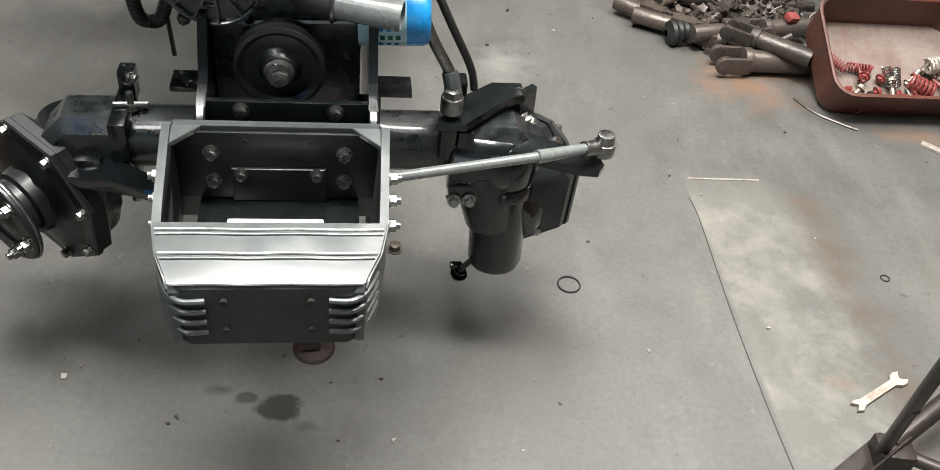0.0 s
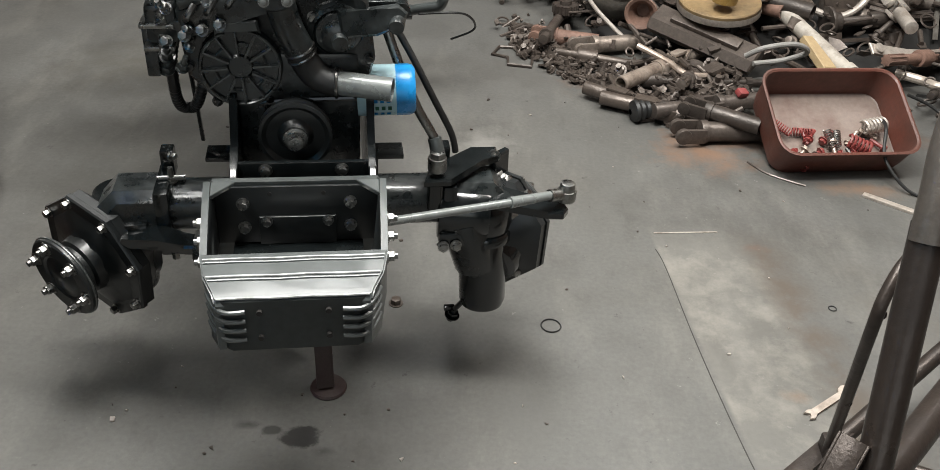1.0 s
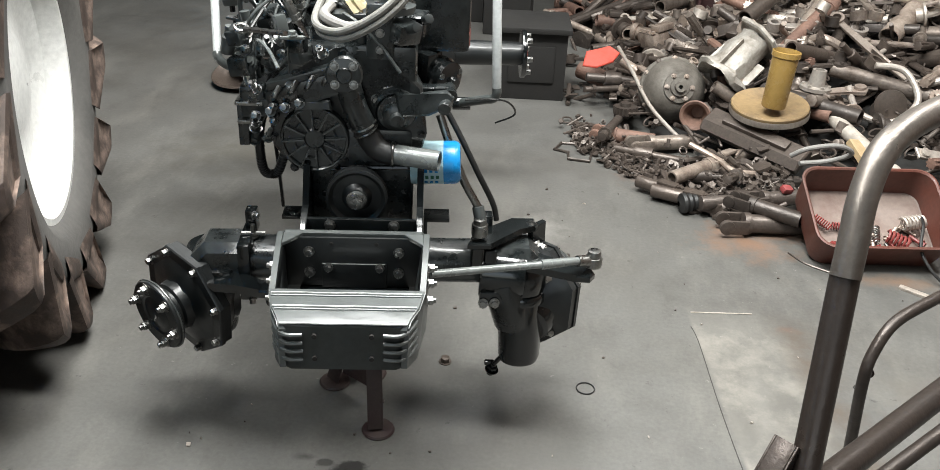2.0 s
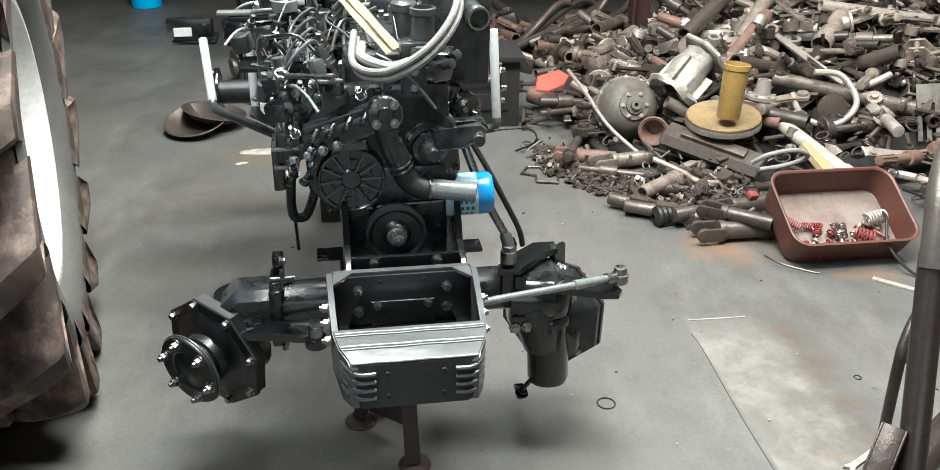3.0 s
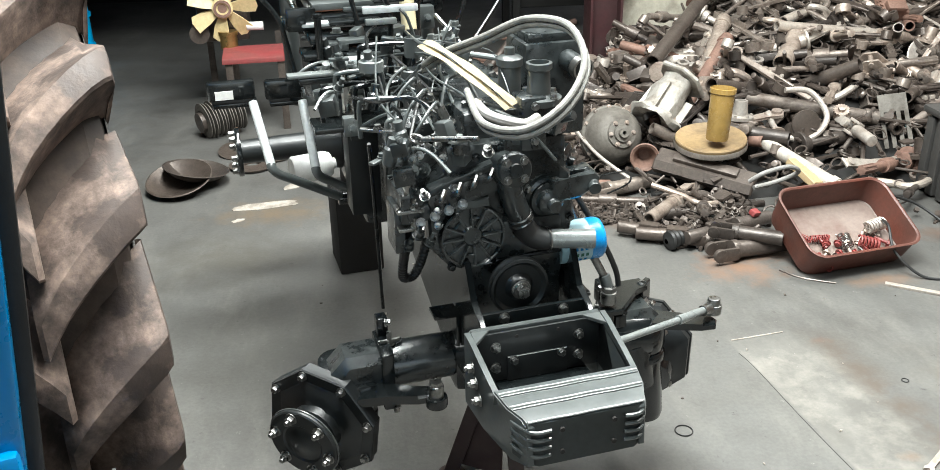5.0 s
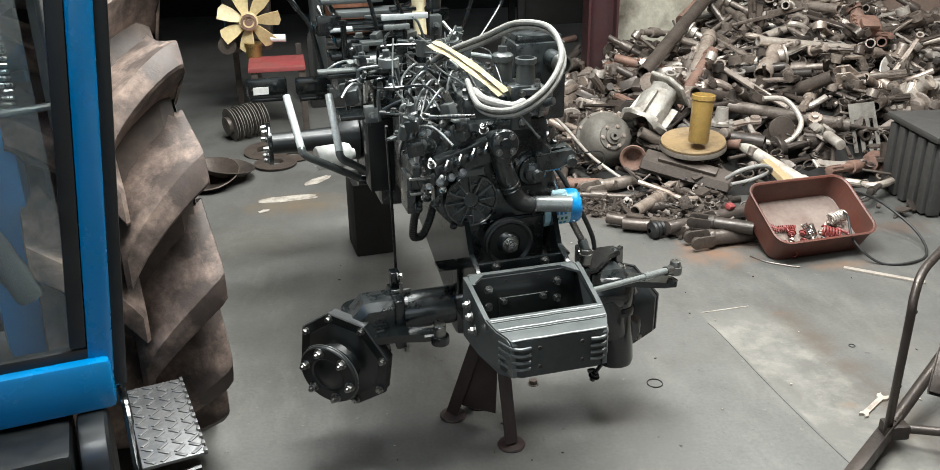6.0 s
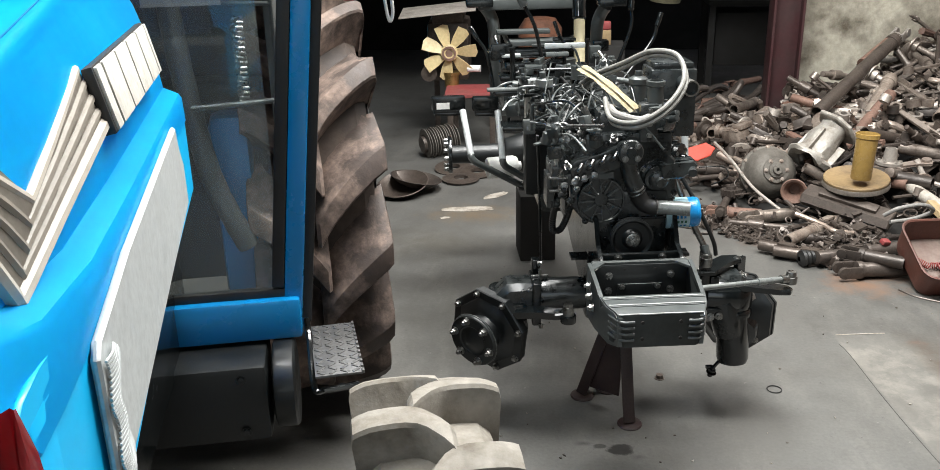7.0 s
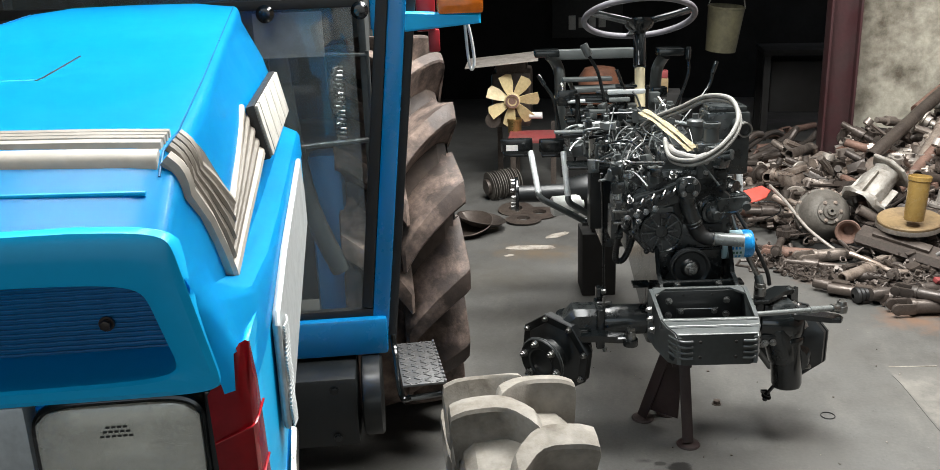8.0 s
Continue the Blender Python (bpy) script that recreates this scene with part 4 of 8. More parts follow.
for p, q in ((C(-0.192, 1.12, 0.741), (0.2, 0.05, -0.5)), (C(-0.189, 1.121, 0.731), (0.25, 0.05, -0.5)), (C(-0.138, 1.12, 0.689), (1, -0.05, 0))):
    bm = B()
    ring(bm, p, q, 0.0226, 0.0024, 24, 6)
    part("hose_clamp", bm, BOLT, eng)
# oil filter
fa, fb = C(-0.1, 1.168, 0.656), C(-0.018, 1.178, 0.66)
m = Matrix.Translation(fa) @ rot_to(fb - fa)
bm = B()
lathe(bm, [(0, -0.012), (0.04, -0.012), (0.041, -0.008), (0.041, 0.05), (0.0405, 0.05)], m, 32)
flt = part("oil_filter", bm, FILTER_PALE, eng, "blue and white spin-on oil filter")
bm = B()
lathe(bm, [(0.0405, 0.05), (0.0412, 0.05), (0.0412, 0.07), (0.039, 0.077), (0.034, 0.081), (0.012, 0.082), (0, 0.081)], m, 12)
part("filter_cap", bm, FILTER_BLUE, flt, "blue fluted filter end")
for k in range(5):
    bm = B()
    a0 = 2.3 + 0.36 * k
    for w in range(4):
        z0 = 0.004 + 0.01 * w + 0.002 * (k % 2)
        q = [m @ Vector((0.0415 * math.cos(a0 + da), 0.0415 * math.sin(a0 + da), z)) for da, z in ((0, z0), (0.2, z0), (0.2, z0 + 0.006), (0, z0 + 0.006))]
        bm.faces.new([bm.verts.new(p) for p in q])
    bmesh.ops.solidify(bm, geom=bm.faces[:], thickness=0.0006)
    part("print_bar", bm, FILTER_BLUE if k % 3 else GREEN_CLOTH, flt)
# injection pump / alternator on the right front
bm = B()
c = C(-0.139, 1.15, 0.765)
m = Matrix.Translation(c) @ rot_to((0.08, -1, -0.12))
lathe(bm, [(0, -0.1), (0.052, -0.1), (0.056, -0.07), (0.056, -0.045), (0.046, -0.04), (0.046, -0.012), (0.05, -0.01), (0.05, 0.0), (0.047, 0.003), (0.044, 0.003), (0.044, 0.009), (0.038, 0.013), (0.036, 0.01), (0.034, 0.016), (0.026, 0.018), (0.025, 0.03), (0.019, 0.034), (0.013, 0.036), (0.012, 0.048), (0, 0.049)], m, 28)
box(bm, 0.07, 0.02, -0.03, 0.07, 0.028, 0.022, m, 0.005)
rod(bm, m @ Vector((0.1, 0.02, -0.045)), m @ Vector((0.1, 0.02, -0.01)), 0.014, seg=16)
pump = part("fuel_pump", bm, CASTING, eng, "black cast fuel pump")
bolts(pump, [(m @ Vector((0.042 * math.cos(0.5 + 2.09 * k), 0.042 * math.sin(0.5 + 2.09 * k), 0.0)), (0.08, -1, -0.12)) for k in range(3)] + [(m @ Vector((0, 0, 0.03)), (0.08, -1, -0.12))], 0.007, 0.008)
bm = B()
c = C(-0.06, 1.3, 0.775)
m = Matrix.Translation(c) @ rot_to((0.75, -0.65, -0.1))
lathe(bm, [(0, -0.09), (0.036, -0.09), (0.042, -0.08), (0.042, -0.02), (0.038, -0.016), (0.038, -0.004), (0.03, 0.0), (0.012, 0.003), (0.011, 0.014), (0, 0.015)], m, 24)
box(bm, -0.03, 0.03, -0.05, 0.03, 0.05, 0.05, m, 0.006)
box(bm, 0.0, 0.04, -0.06, 0.02, 0.02, 0.05, m, 0.004)
alt = part("alternator", bm, BLACK, eng, "small black alternator")
bolts(alt, [(m @ Vector((0.031 * math.cos(0.5 + 2.09 * k), 0.031 * math.sin(0.5 + 2.09 * k), -0.004)), (0.15, -1, 0)) for k in range(3)], 0.005, 0.006)

# rocker cover, manifolds, injectors and brackets on top
bm = B()
box(bm, 0, 0, 0, 0.1, 0.3, 0.035, pose(-0.13, 0.3, 0.815, 0, -38), 0.01)
part("intake_manifold", bm, CASTING, eng)
rnd = random.Random(5)
for k in range(4):
    v = 0.17 + 0.085 * k
    bm = B()
    rod(bm, (-0.105, v, 0.885), (-0.135, v, 0.95), 0.009, seg=10)
    hexbolt(bm, (-0.12, v, 0.915), (-0.3, 0, 0.7), 0.012, 0.01)
    part("injector", bm, BOLT, eng)
    bm = B()
    sweep(bm, [(-0.135, v, 0.95), (-0.15, v - 0.03, 0.965), (-0.19, v - 0.06, 0.93), (-0.205, 0.15 + 0.03 * k, 0.86), (-0.2, 0.13 + 0.03 * k, 0.8)], 0.0032, 8, 6)
    part("fuel_line", bm, GREY, eng)
bm = B()
box(bm, -0.2, 0.19, 0.775, 0.045, 0.12, 0.06, bevel=0.008)
for k in range(3):
    rod(bm, (-0.2, 0.15 + 0.035 * k, 0.8), (-0.2, 0.15 + 0.035 * k, 0.835), 0.011, 0.008, seg=12)
box(bm, -0.222, 0.18, 0.73, 0.02, 0.07, 0.09, bevel=0.004)
part("injection_rail", bm, CASTING, eng)
bolts(eng, [((rnd.uniform(-0.21, -0.12), 0.13 + rnd.uniform(-0.02, 0.1), rnd.uniform(0.74, 0.9)), (rnd.uniform(-0.6, 0.1), -1, rnd.uniform(0, 0.7))) for k in range(16)], 0.006, 0.009)
bolts(eng, [((rnd.uniform(-0.16, 0.1), rnd.uniform(0.14, 0.5), rnd.uniform(0.93, 0.945)), (rnd.uniform(-0.2, 0.2), -0.2, 1)) for k in range(16)], 0.007, 0.012)
bm = B()
box(bm, 0, 0, 0, 0.15, 0.07, 0.045, pose(-0.1, 0.15, 0.802, 0, -18, 0), 0.01)
box(bm, 0, -0.02, 0.028, 0.13, 0.03, 0.014, pose(-0.1, 0.15, 0.802, 0, -18, 0), 0.004)
part("pump_cover", bm, CASTING, eng)
for k in range(5):
    bm = B()
    sweep(bm, [(-0.16 + 0.03 * k, 0.115, 0.79 + 0.01 * k), (-0.155 + 0.03 * k, 0.1, 0.8 + 0.01 * k), (-0.145 + 0.03 * k, 0.108, 0.815 + 0.01 * k)], 0.005, 8, 4)
    part("banjo_fitting", bm, BOLT, eng)
for k in range(12):
    bm = B()
    x, v, z = -0.2 + rnd.uniform(-0.03, 0.035), 0.1 + rnd.uniform(0, 0.08), 0.69 + 0.02 * k
    dr = Vector((rnd.uniform(-0.4, 0.4), rnd.uniform(-1, -0.2), rnd.uniform(0.1, 1)))
    hexbolt(bm, (x, v, z), dr, rnd.uniform(0.006, 0.011), rnd.uniform(0.008, 0.016), True, rnd.uniform(0.008, 0.02))
    part("pipe_fitting", bm, rnd.choice((BOLT, GREY, CASTING)), eng)
for k in range(9):
    bm = B()
    x, z = rnd.uniform(-0.17, 0.1), rnd.uniform(0.86, 0.95)
    v = rnd.uniform(0.14, 0.42)
    box(bm, 0, 0, 0, rnd.uniform(0.03, 0.06), rnd.uniform(0.03, 0.06), rnd.uniform(0.02, 0.05), pose(x, v, z, rnd.uniform(-20, 20), rnd.uniform(-20, 20), rnd.uniform(0, 90)), 0.006)
    rod(bm, (x, v, z), (x + rnd.uniform(-0.03, 0.03), v - 0.04, z + 0.02), 0.009, seg=12, bevel=0.002)
    part("small_casting", bm, CASTING, eng)
bm = B()
sweep(bm, [(-0.1, 0.14, 0.64), (-0.02, 0.13, 0.652), (0.09, 0.13, 0.655)], 0.005, 8, 5)
part("oil_line", bm, BLACK, eng)
# left ribbed drain hose, glow-plug lead, dipstick
bm = B()
sweep(bm, [(-0.185, 0.16, 0.755), (-0.2, 0.18, 0.7), (-0.206, 0.205, 0.64), (-0.205, 0.225, 0.6), (-0.196, 0.238, 0.586), (-0.18, 0.235, 0.592), (-0.165, 0.225, 0.63), (-0.155, 0.22, 0.67)], 0.0085, 10, 12, wave=0.18)
part("ribbed_hose", bm, RUBBER, eng)
bm = B()
sweep(bm, [(-0.212, 0.15, 0.86), (-0.206, 0.14, 0.81), (-0.2, 0.135, 0.765), (-0.196, 0.135, 0.735)], 0.006, 8, 8, wave=0.3)
part("metal_coupling", bm, BARE, eng)
for z, w in ((0.775, 0.05), (0.74, 0.045)):
    bm = B()
    box(bm, -0.205, 0.142, z, w, 0.04, 0.007, bevel=0.002)
    hexbolt(bm, (-0.198, 0.13, z + 0.003), (0, -0.2, 1), 0.008, 0.01, True, 0.01)
    part("coupling_clip", bm, BOLT, eng)
bm = B()
sweep(bm, [(-0.232, 0.36, 0.83), (-0.222, 0.4, 0.7), (-0.214, 0.43, 0.55), (-0.209, 0.445, 0.41)], 0.0042, 8, 8)
part("drain_lead", bm, WIRE, eng)
# breather stack and four-port cover
bm = B()
rod(bm, (0.03, 0.16, 0.86), (0.03, 0.16, 0.95), 0.024, seg=18, bevel=0.004)
box(bm, 0.03, 0.16, 0.91, 0.05, 0.06, 0.1, bevel=0.008)
part("filter_head", bm, CASTING, eng)
bolts(eng, [((0.03, 0.128, z), (0, -1, 0)) for z in (0.88, 0.91, 0.945)], 0.006, 0.007)
# wiring: loose looms over the left of the engine
for k in range(15):
    bm = B()
    a = Vector((rnd.uniform(-0.2, 0.02), rnd.uniform(0.12, 0.35), rnd.uniform(0.84, 0.93)))
    b = Vector((rnd.uniform(-0.26, -0.02), rnd.uniform(0.35, 0.85), rnd.uniform(0.85, 1.02)))
    mid = (a + b) / 2 + Vector((rnd.uniform(-0.06, 0.06), rnd.uniform(-0.05, 0.05), rnd.uniform(-0.02, 0.09)))
    sweep(bm, [a, a.lerp(mid, 0.5) + Vector((0, 0, rnd.uniform(0, 0.05))), mid, b], rnd.choice((0.0016, 0.0022, 0.0034)), 6, 5)
    part("wire", bm, rnd.choice((WIRE, WIRE, GREY, GREY, RUBBER, GREY)), eng)
bm = B()
rod(bm, C(-0.373, 1.04, 0.926), C(-0.285, 0.985, 0.94), 0.0045, seg=10)
ring(bm, C(-0.381, 1.046, 0.925), (0.2, -0.3, 1), 0.011, 0.0035, 18, 8)
part("lift_eye_rod", bm, BOLT, eng, "bare steel eye rod")
# bracket arm at the engine's right and bent rod handles over its left side
bm = B()
prism(bm, [(-0.045, -0.02), (0.01, -0.026), (0.05, -0.016), (0.062, 0.0), (0.05, 0.014), (0.0, 0.012), (-0.045, 0.024)], 0.022, Matrix.Translation(C(-0.095, 1.15, 0.785)) @ pose(0, 0, 0, 78, -6, 12), 0.004)
rod(bm, C(-0.047, 1.13, 0.78), C(-0.047, 1.165, 0.785), 0.012, seg=16, bevel=0.002)
part("bracket_arm", bm, CASTING, eng)
for k, (x, v, z, w, h, yaw) in enumerate(((-0.25, 0.34, 0.85, 0.09, 0.075, -8), (-0.21, 0.28, 0.84, 0.08, 0.06, -4), (-0.15, 0.42, 0.88, 0.1, 0.06, 6), (-0.27, 0.5, 0.86, 0.1, 0.08, 0), (-0.06, 0.48, 0.9, 0.07, 0.05, 10), (-0.2, 0.6, 0.9, 0.12, 0.07, -5))):
    bm = B()
    m = pose(x, v, z, 0, 0, yaw)
    sweep(bm, [m @ Vector(p) for p in ((0, 0, 0), (0, 0, h * 0.8), (0.012, 0, h), (w - 0.012, 0, h), (w, 0, h * 0.8), (w, 0, h * 0.3))], 0.0048, 8, 4)
    part("rod_handle", bm, (GREY, LIGHT_GREY, BLACK)[k % 3], eng)
for k, (x, v, z, r, h) in enumerate(((-0.13, 0.4, 0.93, 0.022, 0.03), (-0.2, 0.46, 0.95, 0.026, 0.02), (-0.09, 0.55, 0.95, 0.02, 0.04))):
    bm = B()
    lathe(bm, [(0, 0), (r, 0), (r, h), (r * 0.85, h + 0.002), (r * 0.8, h * 0.3), (0, h * 0.3)], pose(x, v, z), 20)
    part("open_cup", bm, (GREY, LIGHT_GREY, GREY)[k], eng)
# fittings crowded over the head and along the left side
re2 = random.Random(17)
for k in range(90):
    bm = B()
    if k < 50:
        x, v, z = re2.uniform(-0.24, 0.06), re2.uniform(0.1, 0.4), re2.uniform(0.845, 0.925)
    else:
        x, v, z = re2.uniform(-0.3, 0.02), re2.uniform(0.45, 0.8), re2.uniform(0.86, 0.99)
    kind = k % 5
    if kind == 0:
        w = re2.uniform(0.03, 0.07)
        box(bm, 0, 0, 0, w, 0.014, 0.006, pose(x, v, z, 0, re2.uniform(-12, 12), re2.uniform(-40, 40)), 0.002)
        hexbolt(bm, (x, v, z + 0.003), (0, 0, 1), 0.007, 0.007)
        part("link_strap", bm, re2.choice((LIGHT_GREY, GREY, BOLT)), eng)
    elif kind == 1:
        hexbolt(bm, (x, v, z), (re2.uniform(-0.5, 0.5), re2.uniform(-1, 0.0), 1), re2.uniform(0.007, 0.012), re2.uniform(0.008, 0.018), True, re2.uniform(0.006, 0.02))
        part("pipe_fitting", bm, re2.choice((BOLT, GREY, LIGHT_GREY)), eng)
    elif kind == 2:
        lathe(bm, [(0, 0), (0.012, 0), (0.013, 0.004), (0.013, 0.03), (0.009, 0.034), (0.009, 0.05), (0, 0.051)], pose(x, v, z - 0.02, re2.uniform(-10, 25), re2.uniform(-15, 15), 0), 14)
        part("sender_unit", bm, re2.choice((CASTING, GREY, LIGHT_GREY)), eng)
    elif kind == 3:
        d = Vector((re2.uniform(-0.06, 0.06), re2.uniform(-0.05, 0.05), re2.uniform(-0.02, 0.05)))
        p = Vector((x, v, z))
        sweep(bm, [p - d, p - d * 0.3 + Vector((0, 0, 0.012)), p + d * 0.4 + Vector((0, -0.008, 0.014)), p + d], 0.0035, 8, 4)
        part("pipe_bend", bm, re2.choice((LIGHT_GREY, CASTING, GREY)), eng)
    else:
        box(bm, 0, 0, 0, re2.uniform(0.02, 0.045), re2.uniform(0.02, 0.04), re2.uniform(0.02, 0.045), pose(x, v, z, re2.uniform(-15, 15), re2.uniform(-15, 15), re2.uniform(0, 90)), 0.005)
        part("small_casting", bm, re2.choice((CASTING, CASTING, GREY)), eng)

# hose loop lying on the engine with a strip of dried tape
bm = B()
loop = [C(-0.275, 1.2, 0.955), C(-0.262, 1.08, 0.93), C(-0.2, 1.02, 0.935), C(-0.13, 1.03, 0.975), C(-0.088, 1.08, 1.03), C(-0.1, 1.16, 1.075), C(-0.16, 1.24, 1.072), C(-0.23, 1.3, 1.03), C(-0.3, 1.36, 0.99), C(-0.34, 1.42, 0.95)]
for lift, side in ((0.0058, -0.002), (-0.0058, 0.003)):
    sweep(bm, [p + Vector((side, 0, lift)) for p in map(Vector, loop)], 0.0064, 10, 8)
part("rubber_seal", bm, SEAL_GREY, chassis, "looped grey double rubber seal strip")
bm = B()
sweep(bm, [Vector(p) + Vector((0, 0.003, 0)) for p in loop], 0.0045, 8, 8)
part("seal_core", bm, RUBBER, chassis)
bm = B()
sweep(bm, [C(-0.262, 1.19, 0.94), C(-0.25, 1.09, 0.945), C(-0.2, 1.05, 0.94), C(-0.17, 1.08, 0.94)], 0.009, 10, 6)
part("inner_tube", bm, HOSE_GREY, chassis)
for k, (dx, dz) in enumerate(((0, 0), (0.012, 0.008))):
    bm = B()
    q = [C(-0.345 + dx, 1.37, 1.008 + dz), C(-0.3 + dx, 1.28, 0.995 + dz), C(-0.25 + dx, 1.2, 0.968 + dz), C(-0.205 + dx, 1.15, 0.936 + dz)]
    edge = []
    for i, p in enumerate(smooth_path(q, 5)):
        side = Vector((0.0095 + 0.0006 * math.sin(1.1 * i + k), 0.001 * math.sin(0.7 * i), 0.0015 * math.sin(0.9 * i + k)))
        edge.append((bm.verts.new(p - side), bm.verts.new(p + Vector((0, 0, 0.003))), bm.verts.new(p + side)))
    for p, r in zip(edge, edge[1:]):
        bm.faces.new((p[0], p[1], r[1], r[0]))
        bm.faces.new((p[1], p[2], r[2], r[1]))
    bmesh.ops.solidify(bm, geom=bm.faces[:], thickness=0.003)
    part("tape_strip", bm, TAPE, chassis, "strip of dried yellow tape")
# air cleaner canister, box with an outlet, filler neck
can = part("air_cleaner", (lambda b: (lathe(b, [(0, 0), (0.021, 0), (0.0215, 0.085), (0.025, 0.087), (0.025, 0.1), (0.02, 0.104), (0.01, 0.107), (0.01, 0.12), (0, 0.121)], Matrix.Translation(C(-0.19, 1.25, 0.905)), 24), b)[-1])(B()), GREY, chassis, "dark grey cylindrical air cleaner")
bm = B()
box(bm, *C(-0.1, 1.36, 0.925), 0.13, 0.12, 0.19, bevel=0.014)
box(bm, *C(-0.1, 1.36, 1.025), 0.11, 0.1, 0.02, bevel=0.006)
rod(bm, C(-0.07, 1.32, 0.985), C(-0.055, 1.255, 0.98), 0.02, seg=20)
part("air_box", bm, CASTING, chassis, "dark grey air box with a round outlet")
bm = B()
pipe(bm, C(-0.056, 1.258, 0.98), C(-0.05, 1.24, 0.979), 0.022, 0.004)
part("outlet_collar", bm, BARE, chassis)
bm = B()
lathe(bm, [(0, 0), (0.04, 0), (0.042, 0.012), (0.022, 0.018), (0.02, 0.06), (0.024, 0.064), (0.024, 0.074), (0.018, 0.075), (0.017, 0.02), (0, 0.02)], Matrix.Translation(C(-0.15, 1.17, 0.94)), 22)
part("filler_neck", bm, GREY, chassis)
bolts(chassis, [(C(-0.15 + 0.034 * math.cos(a), 1.17 + 0.034 * math.sin(a), 0.953), (0, 0, 1)) for a in (0.5, 2.2, 4.0, 5.4)], 0.006, 0.007)

# hydraulic hoses from the engine to the right steering joint
for pts, r, mt, nm in (([(0.228, 0.203, 0.512), (0.221, 0.214, 0.535), (0.19, 0.212, 0.594), (0.162, 0.225, 0.66), (0.14, 0.24, 0.72)], 0.0085, BOLT, "hydraulic_hose"),
                       ([(0.262, 0.225, 0.5), (0.252, 0.222, 0.54), (0.218, 0.215, 0.61), (0.182, 0.225, 0.68), (0.15, 0.24, 0.735)], 0.006, RUBBER, "rubber_hose")):
    bm = B()
    sweep(bm, pts, r, 12, 8)
    part(nm, bm, mt, chassis)
bm = B()
rod(bm, (0.229, 0.203, 0.505), (0.2215, 0.213, 0.536), 0.0125, seg=16, bevel=0.002)
part("hose_ferrule", bm, GREY, chassis)
bm = B()
sweep(bm, [C(-0.02, 1.22, 0.77), C(0.05, 1.26, 0.76), C(0.07, 1.3, 0.72), C(0.03, 1.32, 0.69)], 0.002, 6, 6)
part("thin_wire", bm, WIRE, chassis)

# ---- transmission, controls and rear axle ----
bm = B()
box(bm, -0.02, 0.78, 0.62, 0.2, 0.4, 0.26, bevel=0.02)
box(bm, -0.02, 1.2, 0.56, 0.26, 0.46, 0.36, bevel=0.025)
box(bm, -0.02, 1.2, 0.76, 0.22, 0.36, 0.08, bevel=0.02)
rod(bm, (-0.02, 0.6, 0.66), (-0.02, 0.57, 0.66), 0.14, seg=28, bevel=0.006)
part("gearbox_case", bm, CASTING, chassis, "black cast gearbox case")
for s in (-1, 1):
    bm = B()
    out = 0.43
    rod(bm, (s * 0.13 - 0.02, 1.38, 0.5), (s * out - 0.02, 1.38, 0.5), 0.042, 0.036, seg=20)
    rod(bm, (s * 0.13 - 0.02, 1.38, 0.5), (s * 0.22 - 0.02, 1.38, 0.5), 0.085, 0.06, seg=20, bevel=0.008)
    ax = part("rear_axle_tube", bm, SATIN, chassis)
    bm = B()
    rod(bm, (s * out - 0.02, 1.38, 0.5), (s * (out + 0.015) - 0.02, 1.38, 0.5), 0.075, seg=28, bevel=0.003)
    rf_part = part("rear_flange", bm, BLACK, ax)
    bolts(rf_part, [((s * (out + 0.015) - 0.02, 1.38 + 0.058 * math.cos(1.047 * k), 0.5 + 0.058 * math.sin(1.047 * k)), (s, 0, 0)) for k in range(6)], 0.009, 0.016)
# step bars: bare grips above, dark bends below
for top, bend, end in ((C(-0.733, 1.795, 0.792), C(-0.69, 1.675, 0.67), C(-0.53, 1.76, 0.54)), (C(-0.612, 1.768, 0.798), C(-0.587, 1.675, 0.655), C(-0.49, 1.76, 0.55)), (C(-0.014, 1.7, 0.85), C(0.0, 1.68, 0.632), C(-0.1, 1.74, 0.57))):
    bm = B()
    bend = bend - Vector((0, 0, 0.018))
    k = bend + (top - bend) * 0.1
    rod(bm, top, k, 0.011, seg=14, bevel=0.002)
    g = part("step_bar", bm, SILVER, chassis, "bent step bar, bright bare grip")
    bm = B()
    sweep(bm, [k, bend + (top - bend) * 0.05, bend + (end - bend) * 0.08, bend + (end - bend) * 0.3, end], 0.0112, 14, 6)
    part("bar_bend", bm, GREY, g)
    bm = B()
    rod(bm, end - Vector((0.015, 0, 0)), end + Vector((0.03, 0, 0)), 0.016, seg=16, bevel=0.002)
    part("bar_collar", bm, BLACK, g)
# footplates
for x, w in ((-0.8, 0.12), (-0.655, 0.12)):
    bm = B()
    box(bm, *C(x, 1.92, 0.79), w, 0.03, 0.05, bevel=0.008)
    box(bm, *C(x, 1.96, 0.75), w * 0.95, 0.09, 0.012, bevel=0.004)
    part("foot_plate", bm, BLACK, chassis)
bm = B()
box(bm, *C(-0.815, 1.901, 0.782), 0.045, 0.003, 0.022, bevel=0)
part("sticker", bm, PAPER, chassis)
bm = B()
lathe(bm, [(0, 0), (0.036, 0), (0.04, 0.006), (0.04, 0.1), (0.034, 0.115), (0.016, 0.118), (0.016, 0.13), (0, 0.13)], Matrix.Translation(C(-0.68, 2.06, 0.512)) @ rot_to((1, 0.2, 0)), 22)
part("white_filter", bm, WHITE_PLASTIC, chassis, "white plastic fuel filter")
# left upright control plate
bm = B()
box(bm, *C(-0.478, 1.6, 0.68), 0.07, 0.08, 0.21, bevel=0.005)
box(bm, *C(-0.47, 1.56, 0.77), 0.06, 0.02, 0.02, bevel=0.003)
part("valve_block", bm, SATIN, chassis)
